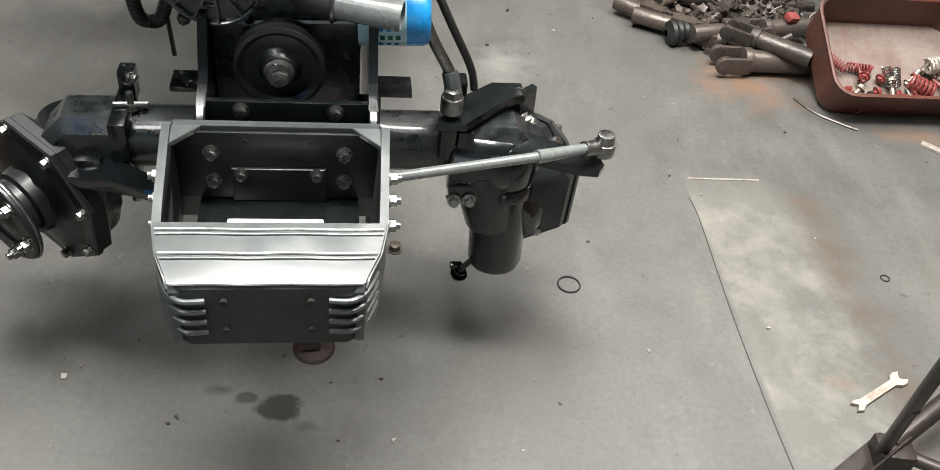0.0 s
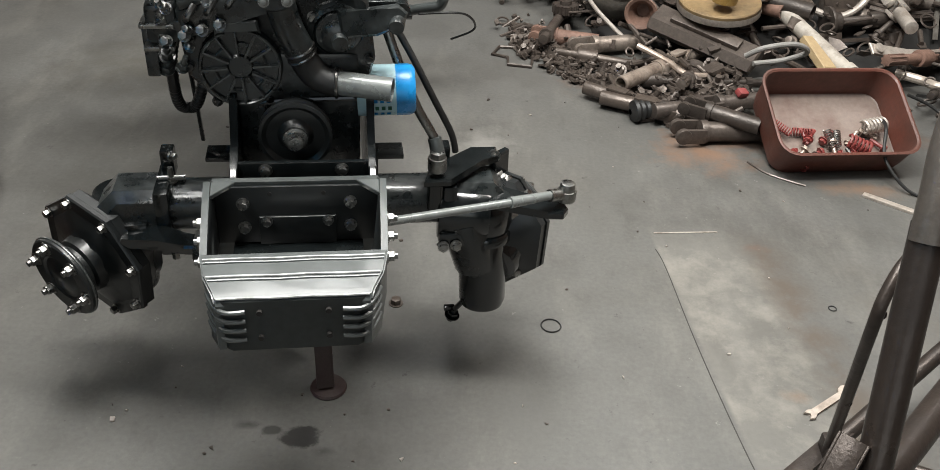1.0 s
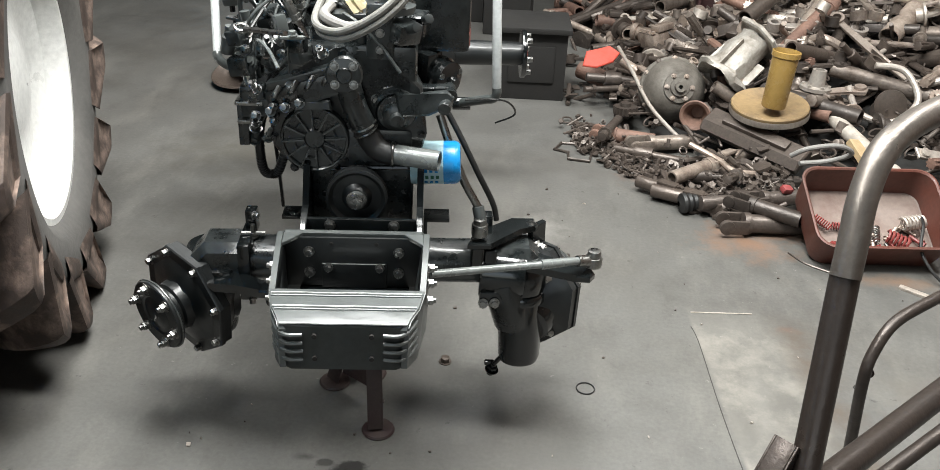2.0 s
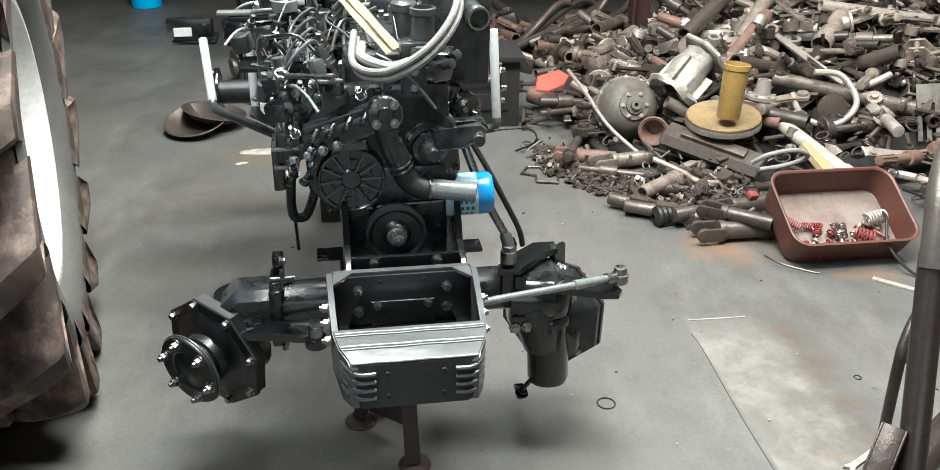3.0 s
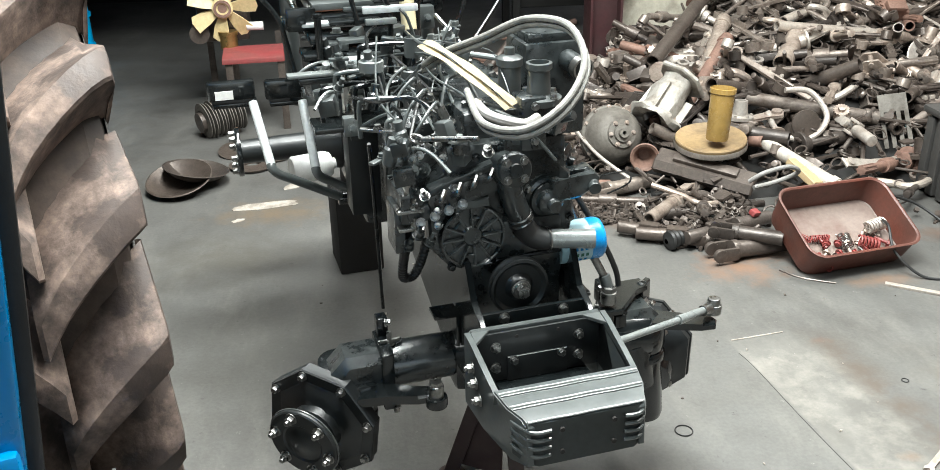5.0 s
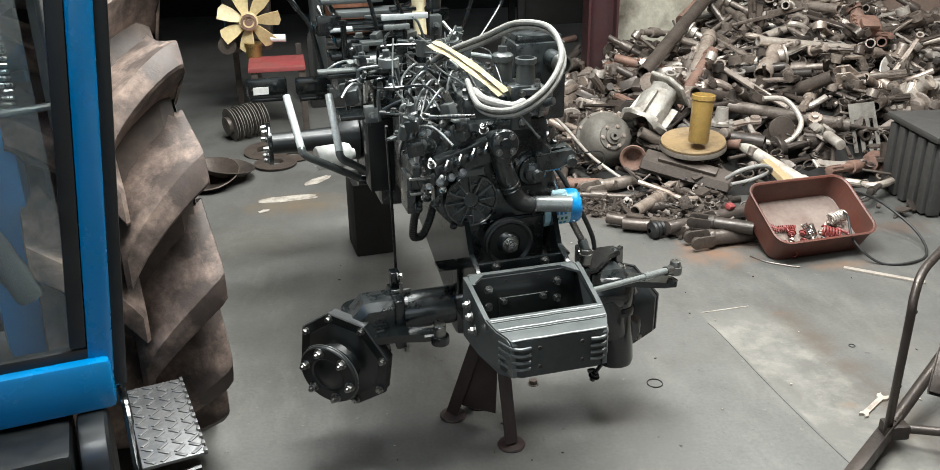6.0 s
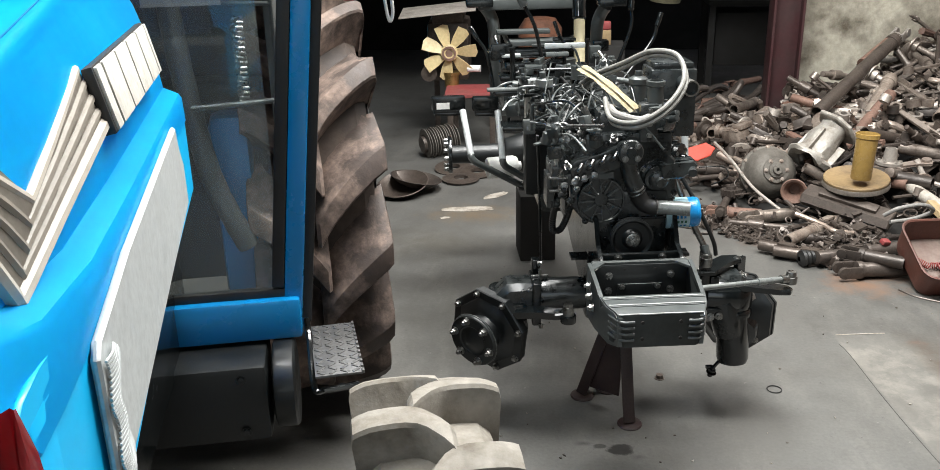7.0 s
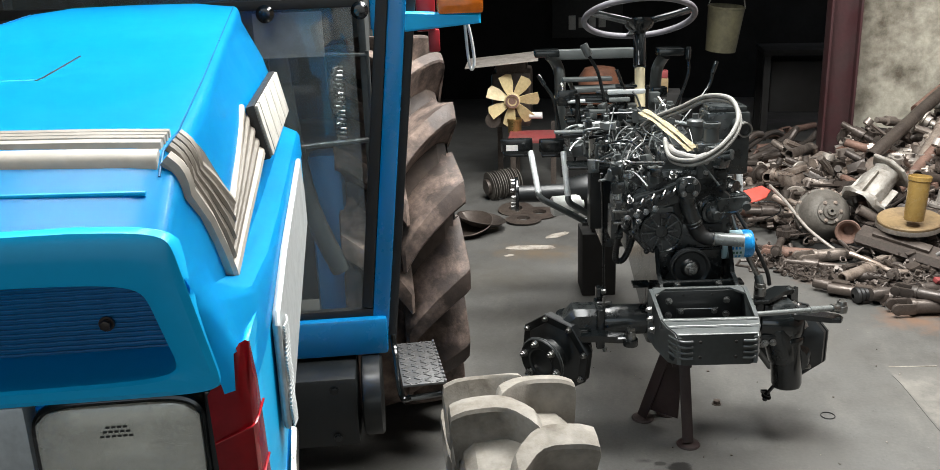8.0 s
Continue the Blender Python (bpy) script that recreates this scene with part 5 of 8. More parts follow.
# control stack: plates, rods and brackets above the gearbox
for k in range(9):
    bm = B()
    z = 0.8 + 0.03 * k
    v = 0.62 + 0.04 * k + rnd.uniform(-0.02, 0.02)
    w = rnd.uniform(0.16, 0.3)
    box(bm, rnd.uniform(-0.22, -0.12), v, z, w, rnd.uniform(0.03, 0.1), rnd.uniform(0.012, 0.03), pose(0, 0, 0, 0, 0, 0), 0.004)
    part("control_plate", bm, rnd.choice((BLACK, GREY, LIGHT_GREY)), chassis)
for k in range(16):
    bm = B()
    w = rnd.uniform(0.05, 0.14)
    box(bm, rnd.uniform(-0.3, -0.02), rnd.uniform(0.62, 0.95), 0.86 + 0.012 * k, w, rnd.uniform(0.015, 0.05), rnd.uniform(0.008, 0.016), None, 0.003)
    part("selector_bar", bm, (LIGHT_GREY, GREY, SILVER, BLACK)[k % 4], chassis)
for k in range(34):
    bm = B()
    x, v, z = rnd.uniform(-0.3, 0.06), rnd.uniform(0.55, 1.05), rnd.uniform(0.78, 1.0)
    dx, dz = rnd.uniform(-0.1, 0.1), rnd.uniform(-0.03, 0.05)
    kind = k % 3
    if kind == 0:
        rod(bm, (x - dx, v, z), (x + dx, v + rnd.uniform(-0.1, 0.1), z + dz), rnd.uniform(0.004, 0.009), seg=10)
    elif kind == 1:
        rod(bm, (x, v, z - 0.04), (x, v, z + 0.05), rnd.uniform(0.006, 0.012), seg=12)
        hexbolt(bm, (x, v, z + 0.05), (0, 0, 1), 0.011, 0.01)
    else:
        box(bm, x, v, z, rnd.uniform(0.03, 0.07), rnd.uniform(0.02, 0.05), rnd.uniform(0.02, 0.06), bevel=0.004)
        hexbolt(bm, (x, v - 0.02, z), (0, -1, 0.3), 0.008, 0.008)
    part(("linkage_rod", "control_shaft", "clevis_block")[kind], bm, rnd.choice((BLACK, GREY, LIGHT_GREY, BARE)), chassis)
for k in range(5):
    bm = B()
    x = -0.3 + 0.07 * k
    sweep(bm, [(x, 0.5, 0.84), (x, 0.5, 0.9), (x + 0.02, 0.5, 0.91), (x + 0.09, 0.52, 0.91), (x + 0.1, 0.52, 0.86)], 0.006, 8, 3)
    part("bent_handle", bm, BLACK, chassis)
# steering column and wheel
col0, col1 = C(-0.345, 1.74, 0.93), C(-0.352, 1.86, 1.19)
bm = B()
rod(bm, col0 - (col1 - col0) * 0.4, col0 + (col1 - col0) * 0.1, 0.024, seg=18)
colm = part("steering_column", bm, BLACK, chassis)
bm = B()
rod(bm, col0 + (col1 - col0) * 0.62, col1 + (col1 - col0) * 0.2, 0.022, seg=16)
part("column_top", bm, BLACK, colm)
bm = B()
rod(bm, col0 + (col1 - col0) * 0.1, col0 + (col1 - col0) * 0.6, 0.018, seg=18, bevel=0.003)
part("column_sleeve", bm, TAPE, colm, "yellowed column sleeve")
wm = Matrix.Translation(C(-0.356, 1.75, 1.262)) @ pose(0, 0, 0, -24, 0, 0)
bm = B()
ring(bm, wm.translation, wm.to_3x3() @ Vector((0, 0, 1)), 0.183, 0.0105, 48, 12)
sw = part("steering_wheel", bm, STEERING, chassis, "grey steering wheel with two spokes")
bm = B()
lathe(bm, [(0, -0.05), (0.022, -0.05), (0.045, -0.03), (0.05, -0.015), (0, -0.01)], wm, 20)
for a in (200, 340, 90):
    d = Vector((math.cos(radians(a)), math.sin(radians(a)), 0))
    box(bm, 0.11, 0, -0.02, 0.16, 0.035, 0.012, wm @ pose(0, 0, 0, 0, 0, a) @ pose(0, 0, 0, 0, -7), 0.004)
part("wheel_spokes", bm, BLACK, sw)
# dash frame: two bent uprights and a crossbar with pads
for x, s in ((-0.64, -1), (-0.29, 1)):
    bm = B()
    sweep(bm, [C(x, 2.03, 0.72), C(x, 2.0, 0.86), C(x, 1.97, 1.03), C(x + 0.01 * s, 1.97, 1.08), C(x + 0.03 * s, 1.95, 1.115)], 0.021, 14, 6)
    up = part("dash_upright", bm, GREY, chassis, "dark grey tubular upright")
    bm = B()
    box(bm, *C(x + 0.045 * s, 1.93, 1.13), 0.09, 0.08, 0.025, bevel=0.006)
    part("mounting_pad", bm, BLACK, up)
bm = B()
box(bm, *C(-0.53, 1.98, 1.12), 0.33, 0.05, 0.035, bevel=0.006)
part("dash_crossbar", bm, GREY, chassis)
# levers
for a, b, knob in ((C(-0.45, 1.7, 0.9), C(-0.52, 1.72, 1.14), 0.014), (C(-0.23, 1.9, 0.9), C(-0.18, 1.93, 1.1), 0.01), (C(-0.62, 1.75, 0.86), C(-0.68, 1.8, 1.03), 0.008), (C(-0.2, 1.8, 0.9), C(-0.1, 1.85, 1.06), 0.008), (C(-0.4, 1.66, 0.9), C(-0.41, 1.66, 1.06), 0.006)):
    bm = B()
    mid = a.lerp(b, 0.7) + Vector((0.015, 0, 0))
    sweep(bm, [a, mid, b], 0.006, 10, 6)
    lv = part("lever", bm, BLACK, chassis)
    bm = B()
    rod(bm, b, b + (b - mid).normalized() * 0.045, knob, seg=14, bevel=0.003)
    part("lever_knob", bm, BLACK if knob < 0.012 else GREY, lv)
# pale linkage arms beside the column
for a, b in ((C(-0.63, 1.9, 1.02), C(-0.56, 1.78, 0.9)), (C(-0.6, 1.9, 1.03), C(-0.53, 1.78, 0.9))):
    bm = B()
    rod(bm, a, b, 0.008, seg=12)
    part("link_arm", bm, BARE, chassis)

# blocks and stand under it
bm = B()
box(bm, 0, 0, 0.145, 0.15, 0.18, 0.29, bevel=0.006)
box(bm, 0.03, 0, 0.325, 0.12, 0.14, 0.07, bevel=0.006)
solid("support_block", bm, SHED_DARK, "dark oily timber block under the gearbox", "support block", m=pose(-0.52, 2.5, 0, 0, 0, 10))
cabinet = thing("steel_cabinet", pose(-0.02, 3.55, 0, 0, 0, 6), "dark greasy steel box behind the axle", "box")
for piece, place in (("body", (0, 0, 0.15, 0.3, 0.28, 0.3)), ("top_plate", (0, -0.02, 0.312, 0.33, 0.3, 0.025)), ("front_panel", (0, -0.144, 0.16, 0.2, 0.012, 0.16))):
    bm = B()
    box(bm, *place, bevel=0.005)
    part(piece, bm, SHED_DARK, cabinet)
stand = thing("jack_stand", pose(-0.205, 1.25, 0, 0, 0, 9.5), "worn maroon steel jack stand under the front axle", "jack stand")
bm = B()
box(bm, 0, 0, 0.3, 0.06, 0.06, 0.14, bevel=0.004)
box(bm, 0, 0, 0.365, 0.15, 0.07, 0.016, bevel=0.003)
rod(bm, (-0.1, -0.01, 0.378), (0.06, -0.01, 0.378), 0.011, seg=12)
part("stand_head", bm, RED_STAND, stand)
for x, y in ((0.012, -0.097), (-0.1, 0.075), (-0.015, 0.11)):
    bm = B()
    top, foot = Vector((x * 0.2, y * 0.2, 0.33)), Vector((x, y, 0.012))
    d = foot - top
    m = Matrix.Translation(top) @ rot_to(d)
    box(bm, 0.008, 0, d.length / 2, 0.005, 0.034, d.length, m, 0.001)
    box(bm, -0.008, 0.014, d.length / 2, 0.032, 0.005, d.length, m, 0.001)
    lg = part("stand_leg", bm, RED_STAND, stand)
    bm = B()
    lathe(bm, [(0, 0.0), (0.036, 0.0), (0.037, 0.003), (0.034, 0.007), (0.02, 0.009), (0, 0.009)], Matrix.Translation((x, y, 0.0)), 24)
    part("foot_disc", bm, RED_STAND, lg)
bm = B()
prism(bm, [(-0.1, 0.04), (0.0, 0.04), (0.01, 0.3), (-0.03, 0.32)], 0.006, Matrix.Translation((0, 0.0, 0)) @ pose(0, 0, 0, 90, 0, -40), 0.001)
part("web_plate", bm, RED_STAND, stand)

# ---- the blue tractor ----
TR = pose(-1.17, -0.328, 0, 0, 0, 15.66)
tractor = thing("blue_tractor", TR, "blue cab tractor with cream side stripes and dusty tyres", "tractor")


def side_x(z):
    """How far out the bonnet's flank stands at a height."""
    return 0.306 + (1.18 - z) * 0.17 if z > 1.18 else 0.306


def bonnet_top(y):
    return 1.328 + 0.075 * (y + 0.42) if y > -0.42 else 1.328 + 0.62 * (y + 0.42)


def nose_x(z):
    """The nose's outer edge at a height."""
    return 0.29 + (1.25 - z) * 0.21


def fold_z(y):
    """Height of the fold between the sloping flank and the upright side."""
    return 1.2 - 0.035 * min(1.0, max(0.0, (y + 0.49) / 0.14)) - 0.018 * min(1.0, max(0.0, (y + 0.35) / 0.2))


def top_x(y):
    """Half the width of the bonnet's lid, to the gap at its edge."""
    return 0.272 - 0.085 * max(0.0, y + 0.32)


def flank_x(y, z):
    """How far out the bonnet's surface stands beside the lid."""
    z1, zq = bonnet_top(y) - 0.03, fold_z(y) + 0.014
    if z >= z1:
        return top_x(y) + 0.017 * math.sqrt(max(0.0, 1 - ((z - z1) / 0.03) ** 2))
    q = min(1.0, (z1 - z) / (z1 - zq))
    return top_x(y) + 0.017 + (side_x(zq) - top_x(y) - 0.017) * q + (0.004 + min(0.02, 0.045 * max(0.0, y + 0.3))) * math.sin(math.pi * q)



def drawn_in(name, bm, mat, parent, label=""):
    """A part of the bonnet, whose flanks close in towards the cab."""
    for v in bm.verts:
        x, y = abs(v.co.x), v.co.y
        edge = top_x(y)
        w = min(1.0, max(0.0, (x - edge) / max(0.02, 0.3 - edge)))
        v.co.x -= math.copysign(0.04 * max(0.0, y + 0.35) * w, v.co.x)
    return part(name, bm, mat, parent, label)


bm = B()
rows = []
for y in (-0.512, -0.506, -0.498, -0.488, -0.476, -0.463, -0.45, -0.42, -0.38, -0.2, 0.05, 0.3, 0.55, 0.62):
    zt = bonnet_top(y)
    k = min(1.0, max(0.0, (y + 0.512) / 0.022)) ** 0.6
    tx = top_x(y)
    low = 1.119 if y < -0.5 else 1.152 if y < -0.487 else max(1.1, 1.152 - (y + 0.488) * 1.5)
    zf = fold_z(y)
    half = [(0, zt + 0.01), (0.12, zt + 0.008), (tx - 0.03, zt + 0.003), (tx, zt)] + [(flank_x(y, zt - d), zt - d) for d in (0.0035, 0.008, 0.016, 0.03)]
    half += [(flank_x(y, z), z) for z in (zt - 0.03 + (zf + 0.044 - zt) * 0.33, zt - 0.03 + (zf + 0.044 - zt) * 0.66)]
    g = min(1.0, max(0.0, (y + 0.5) / 0.13))
    g = g * g * (3 - 2 * g)
    for x, z in ((side_x(zf + 0.014), zf + 0.014), (0.331, zf + 0.002), (0.3355, zf - 0.006), (0.337, low)):
        x = (1 - g) * min(0.337, 0.289 + (1.25 - z) * 0.44) + g * x
        half.append((nose_x(z) + (x - nose_x(z)) * k, z))
    rows.append([bm.verts.new((-x, y, z)) for x, z in half[:0:-1]] + [bm.verts.new((x, y, z)) for x, z in half])
for a, b in zip(rows, rows[1:]):
    for i in range(len(a) - 1):
        bm.faces.new((a[i], a[i + 1], b[i + 1], b[i]))
bmesh.ops.solidify(bm, geom=bm.faces[:], thickness=0.006)
hood = drawn_in("bonnet", bm, BLUE, tractor, "glossy blue steel bonnet")
# lower flanks
for s in (-1, 1):
    bm = B()
    m = Matrix.Translation((s * 0.332 - 0.003, 0, 0)) @ Matrix(((0, 0, 1, 0), (1, 0, 0, 0), (0, 1, 0, 0), (0, 0, 0, 1)))
    prism(bm, [(-0.474, 1.143), (-0.46, 1.15), (-0.42, 1.152), (-0.3, 1.145), (0.62, 1.13), (0.62, 0.97), (0.1, 0.955), (-0.2, 0.92), (-0.405, 0.86), (-0.434, 0.9), (-0.447, 1.0), (-0.463, 1.114)], 0.006, m, 0.002)
    fl = drawn_in("side_panel", bm, BLUE, tractor)
    bm = B()
    m = Matrix.Translation((s * 0.341 - 0.004, 0, 0)) @ Matrix(((0, 0, 1, 0), (1, 0, 0, 0), (0, 1, 0, 0), (0, 0, 0, 1)))
    prism(bm, [(-0.3, 1.095), (-0.285, 1.108), (-0.1, 1.122), (0.395, 1.14), (0.405, 1.1), (0.44, 1.07), (0.44, 1.0), (0.15, 0.985), (-0.17, 0.962), (-0.285, 0.955), (-0.3, 0.975)], 0.009, m, 0.003)
    vp = drawn_in("vent_panel", bm, SILVER, fl, "worn silver pressed vent panel")
    for k in range(30):
        bm = B()
        z = 1.09 - 0.0045 * k
        y0 = -0.293 + 0.006 * math.sin(k * 0.5)
        sweep(bm, [(s * 0.349, y0, z), (s * 0.352, y0 + 0.02, z), (s * 0.349, y0 + 0.038 + 0.012 * math.sin(k * 0.33), z)], 0.0016, 5, 2)
        drawn_in("vent_louvre", bm, SILVER, vp)
    # chrome lip below
    bm = B()
    sweep(bm, [(s * 0.338, -0.2, 0.905), (s * 0.34, -0.34, 0.87), (s * 0.335, -0.43, 0.83)], 0.008, 8, 5)
    drawn_in("chrome_lip", bm, CHROME, fl)
    # cream and taupe ribs: down from the crease to a point, then back to the badge
    for k in range(5):
        bm = B()
        yt = -0.432 + 0.016 * k
        tip = (-0.357 + 0.024 * k, 1.18 + 0.0135 * k)
        rr = 0.0095 if k == 0 else 0.0062
        zt = bonnet_top(yt)
        pts = [(s * 0.274, yt, zt + 0.002)] + [(s * flank_x(yt, zt - d), yt, zt - d) for d in (0.003, 0.007, 0.013, 0.02, 0.03)]
        for q in (0.3, 0.65, 0.93, 1.0):
            y, z = yt + (tip[0] - yt) * q, zt - 0.03 + (tip[1] - zt + 0.03) * q
            pts.append((s * flank_x(y, z), y, z))
        for q in (0.05, 0.35, 0.7, 1.0):
            y, z = tip[0] + (0.06 - tip[0]) * q, tip[1] + (1.224 + 0.0165 * k - tip[1]) * q
            pts.append((s * flank_x(y, z), y, z))
        sweep(bm, pts, rr, 8, 1)
        drawn_in("side_stripe", bm, CREAM if k in (0, 4) else TAUPE, hood, "cream raised side stripe" if k in (0, 4) else "taupe raised side stripe")
    bm = B()
    bed = []
    for k in (0, 4):
        yt, tip = -0.432 + 0.016 * k, (-0.357 + 0.024 * k, 1.18 + 0.0135 * k)
        zt, line = bonnet_top(yt), []
        for q in (0.0, 0.04, 0.1, 0.2, 0.35, 0.65, 1.0):
            line.append((yt + (tip[0] - yt) * q, zt - 0.003 + (tip[1] - zt + 0.003) * q))
        line += [(tip[0] + (0.06 - tip[0]) * q, tip[1] + (1.224 + 0.0165 * k - tip[1]) * q) for q in (0.35, 0.7, 1.0)]
        bed.append([bm.verts.new((s * (flank_x(y, z) + 0.0042), y, z)) for y, z in line])
    for i in range(len(bed[0]) - 1):
        bm.faces.new((bed[0][i], bed[0][i + 1], bed[1][i + 1], bed[1][i]))
    bmesh.ops.solidify(bm, geom=bm.faces[:], thickness=0.003)
    drawn_in("stripe_bed", bm, STRIPE_BED, hood)
    # badge with plain raised strokes
    bm = B()
    mb = Matrix.Translation((s * 0.31, 0.264, 1.2523)) @ pose(0, 0, 0, 0, -s * 12.3, -s * 0.3)
    box(bm, -s * 0.002, 0, 0, 0.016, 0.414, 0.082, mb, 0.003)
    bd = drawn_in("badge_plate", bm, BADGE_BLACK, hood, "dusty dark badge plate")
    for yc, w in ((-0.185, 0.03), (-0.119, 0.082), (-0.03, 0.082), (0.06, 0.082), (0.146, 0.074), (0.197, 0.016)):
        bm = B()
        box(bm, s * 0.007, yc, 0, 0.006, w, 0.077, mb, 0.003)
        drawn_in("badge_stroke", bm, BADGE_WHITE, bd)
for k, (yt, wide) in enumerate(((-0.433, 0.0185), (-0.412, 0.0135), (-0.3975, 0.0062), (-0.386, 0.0062), (-0.3745, 0.0062))):
    bm = B()
    rows = []
    for x in (-0.268, -0.2, -0.1, 0, 0.1, 0.2, 0.268):
        rise = 0.0105 - 0.0075 * (x / 0.268) ** 2
        rows.append([bm.verts.new((x, yt + d * wide, bonnet_top(yt + d * wide) + rise + h)) for d, h in ((-0.5, -0.004), (-0.36, 0.004), (0.0, 0.0058), (0.36, 0.004), (0.5, -0.004))])
    for p, q in zip(rows, rows[1:]):
        for i in range(5):
            bm.faces.new((p[i], p[(i + 1) % 5], q[(i + 1) % 5], q[i]))
    bm.faces.new(rows[0]), bm.faces.new(rows[-1])
    drawn_in("top_stripe", bm, CREAM, hood, "cream raised stripe across the bonnet")
bm = B()
sweep(bm, [(-0.26, -0.47, bonnet_top(-0.47) + 0.003), (0, -0.47, bonnet_top(-0.47) + 0.0095), (0.262, -0.47, bonnet_top(-0.47) + 0.003)], 0.0025, 8, 3)
drawn_in("lid_lip", bm, BLUE, hood)
# creases of the bonnet lid
for s in (-1, 1):
    bm = B()
    sweep(bm, [(s * (top_x(y) - 0.001), y, bonnet_top(y) + 0.0008) for y in (-0.45, -0.42, -0.35, -0.1, 0.2, 0.6)], 0.0012, 6, 1)
    drawn_in("lid_gap", bm, BLUE_DARK, hood)
bm = B()
sweep(bm, [(0.05, -0.1, bonnet_top(-0.1) + 0.009), (0.055, -0.09, bonnet_top(-0.09) + 0.009), (0.058, 0.06, bonnet_top(0.06) + 0.009)], 0.0013, 6, 2)
drawn_in("hatch_gap", bm, CRACK, hood)
bm = B()
sweep(bm, [(-0.25, -0.095, bonnet_top(-0.095) + 0.003), (-0.05, -0.1, bonnet_top(-0.1) + 0.0085), (0.05, -0.1, bonnet_top(-0.1) + 0.0088)], 0.0016, 6, 3)
drawn_in("hatch_lip", bm, BLUE, hood)
bm = B()
for x in (-0.045, -0.02):
    rod(bm, (x, -0.075, bonnet_top(-0.075) + 0.004), (x, -0.075, bonnet_top(-0.075) + 0.0104), 0.008, seg=14)
drawn_in("hatch_hole", bm, CRACK, hood)
# nose frame round the recessed grille
bm = B()
def nose_loop(low_z, high_z, low_x, high_x, crown, p=0.22, n=48):
    """The nose's outline: narrower above, with rounded corners and a crowned top edge."""
    loop = []
    for a in (6.2832 * (i + 0.5) / n for i in range(n)):
        cx, cz = (math.copysign(abs(f) ** p, f) for f in (math.cos(a), math.sin(a)))
        q = (cz + 1) / 2
        x = cx * (low_x + (high_x - low_x) * q)
        loop.append((x, low_z + (high_z - low_z) * q + crown * q * (1 - (x / low_x) ** 2)))
    return loop


loops = [(nose_loop(1.12, 1.262, 0.317, 0.282, 0.009, 0.12), -0.43), (nose_loop(1.12, 1.277, 0.321, 0.288, 0.009, 0.12), -0.506)]
loops += [(nose_loop(1.122, 1.274, 0.319, 0.286, 0.009, 0.12), -0.5135), (nose_loop(1.128, 1.266, 0.313, 0.28, 0.008, 0.14), -0.518), (nose_loop(1.136, 1.236, 0.289, 0.262, 0.004), -0.518)]
loops += [(nose_loop(1.139, 1.232, 0.285, 0.258, 0.003), -0.5155), (nose_loop(1.141, 1.23, 0.283, 0.256, 0.003), -0.505), (nose_loop(1.142, 1.228, 0.281, 0.254, 0.003), -0.44)]
rings = [[bm.verts.new((x, y, z)) for x, z in o] for o, y in loops]
for p, q in zip(rings, rings[1:]):
    for i in range(48):
        bm.faces.new((p[i], p[(i + 1) % 48], q[(i + 1) % 48], q[i]))
nose = part("nose_frame", bm, BLUE, tractor, "blue nose frame")
bm = B()
box(bm, 0, -0.445, 1.18, 0.55, 0.006, 0.125, pose(0, 0, 0, 0), 0)
gr = part("grille", bm, BLUE_DARK, nose, "dark blue perforated grille")
for k in range(21):
    bm = B()
    z = 1.13 + 0.005 * k
    sweep(bm, [(-0.268 + 0.0134 * i, -0.45 - 0.0012 * (i % 2), z) for i in range(41)], 0.0013, 5, 1)
    part("grille_bar", bm, BLUE_DARK, gr)
bm = B()
hexbolt(bm, (0.205, -0.452, 1.172), (0, -1, 0), 0.0055, 0.006)
part("grille_screw", bm, FRAME_STEEL, gr)
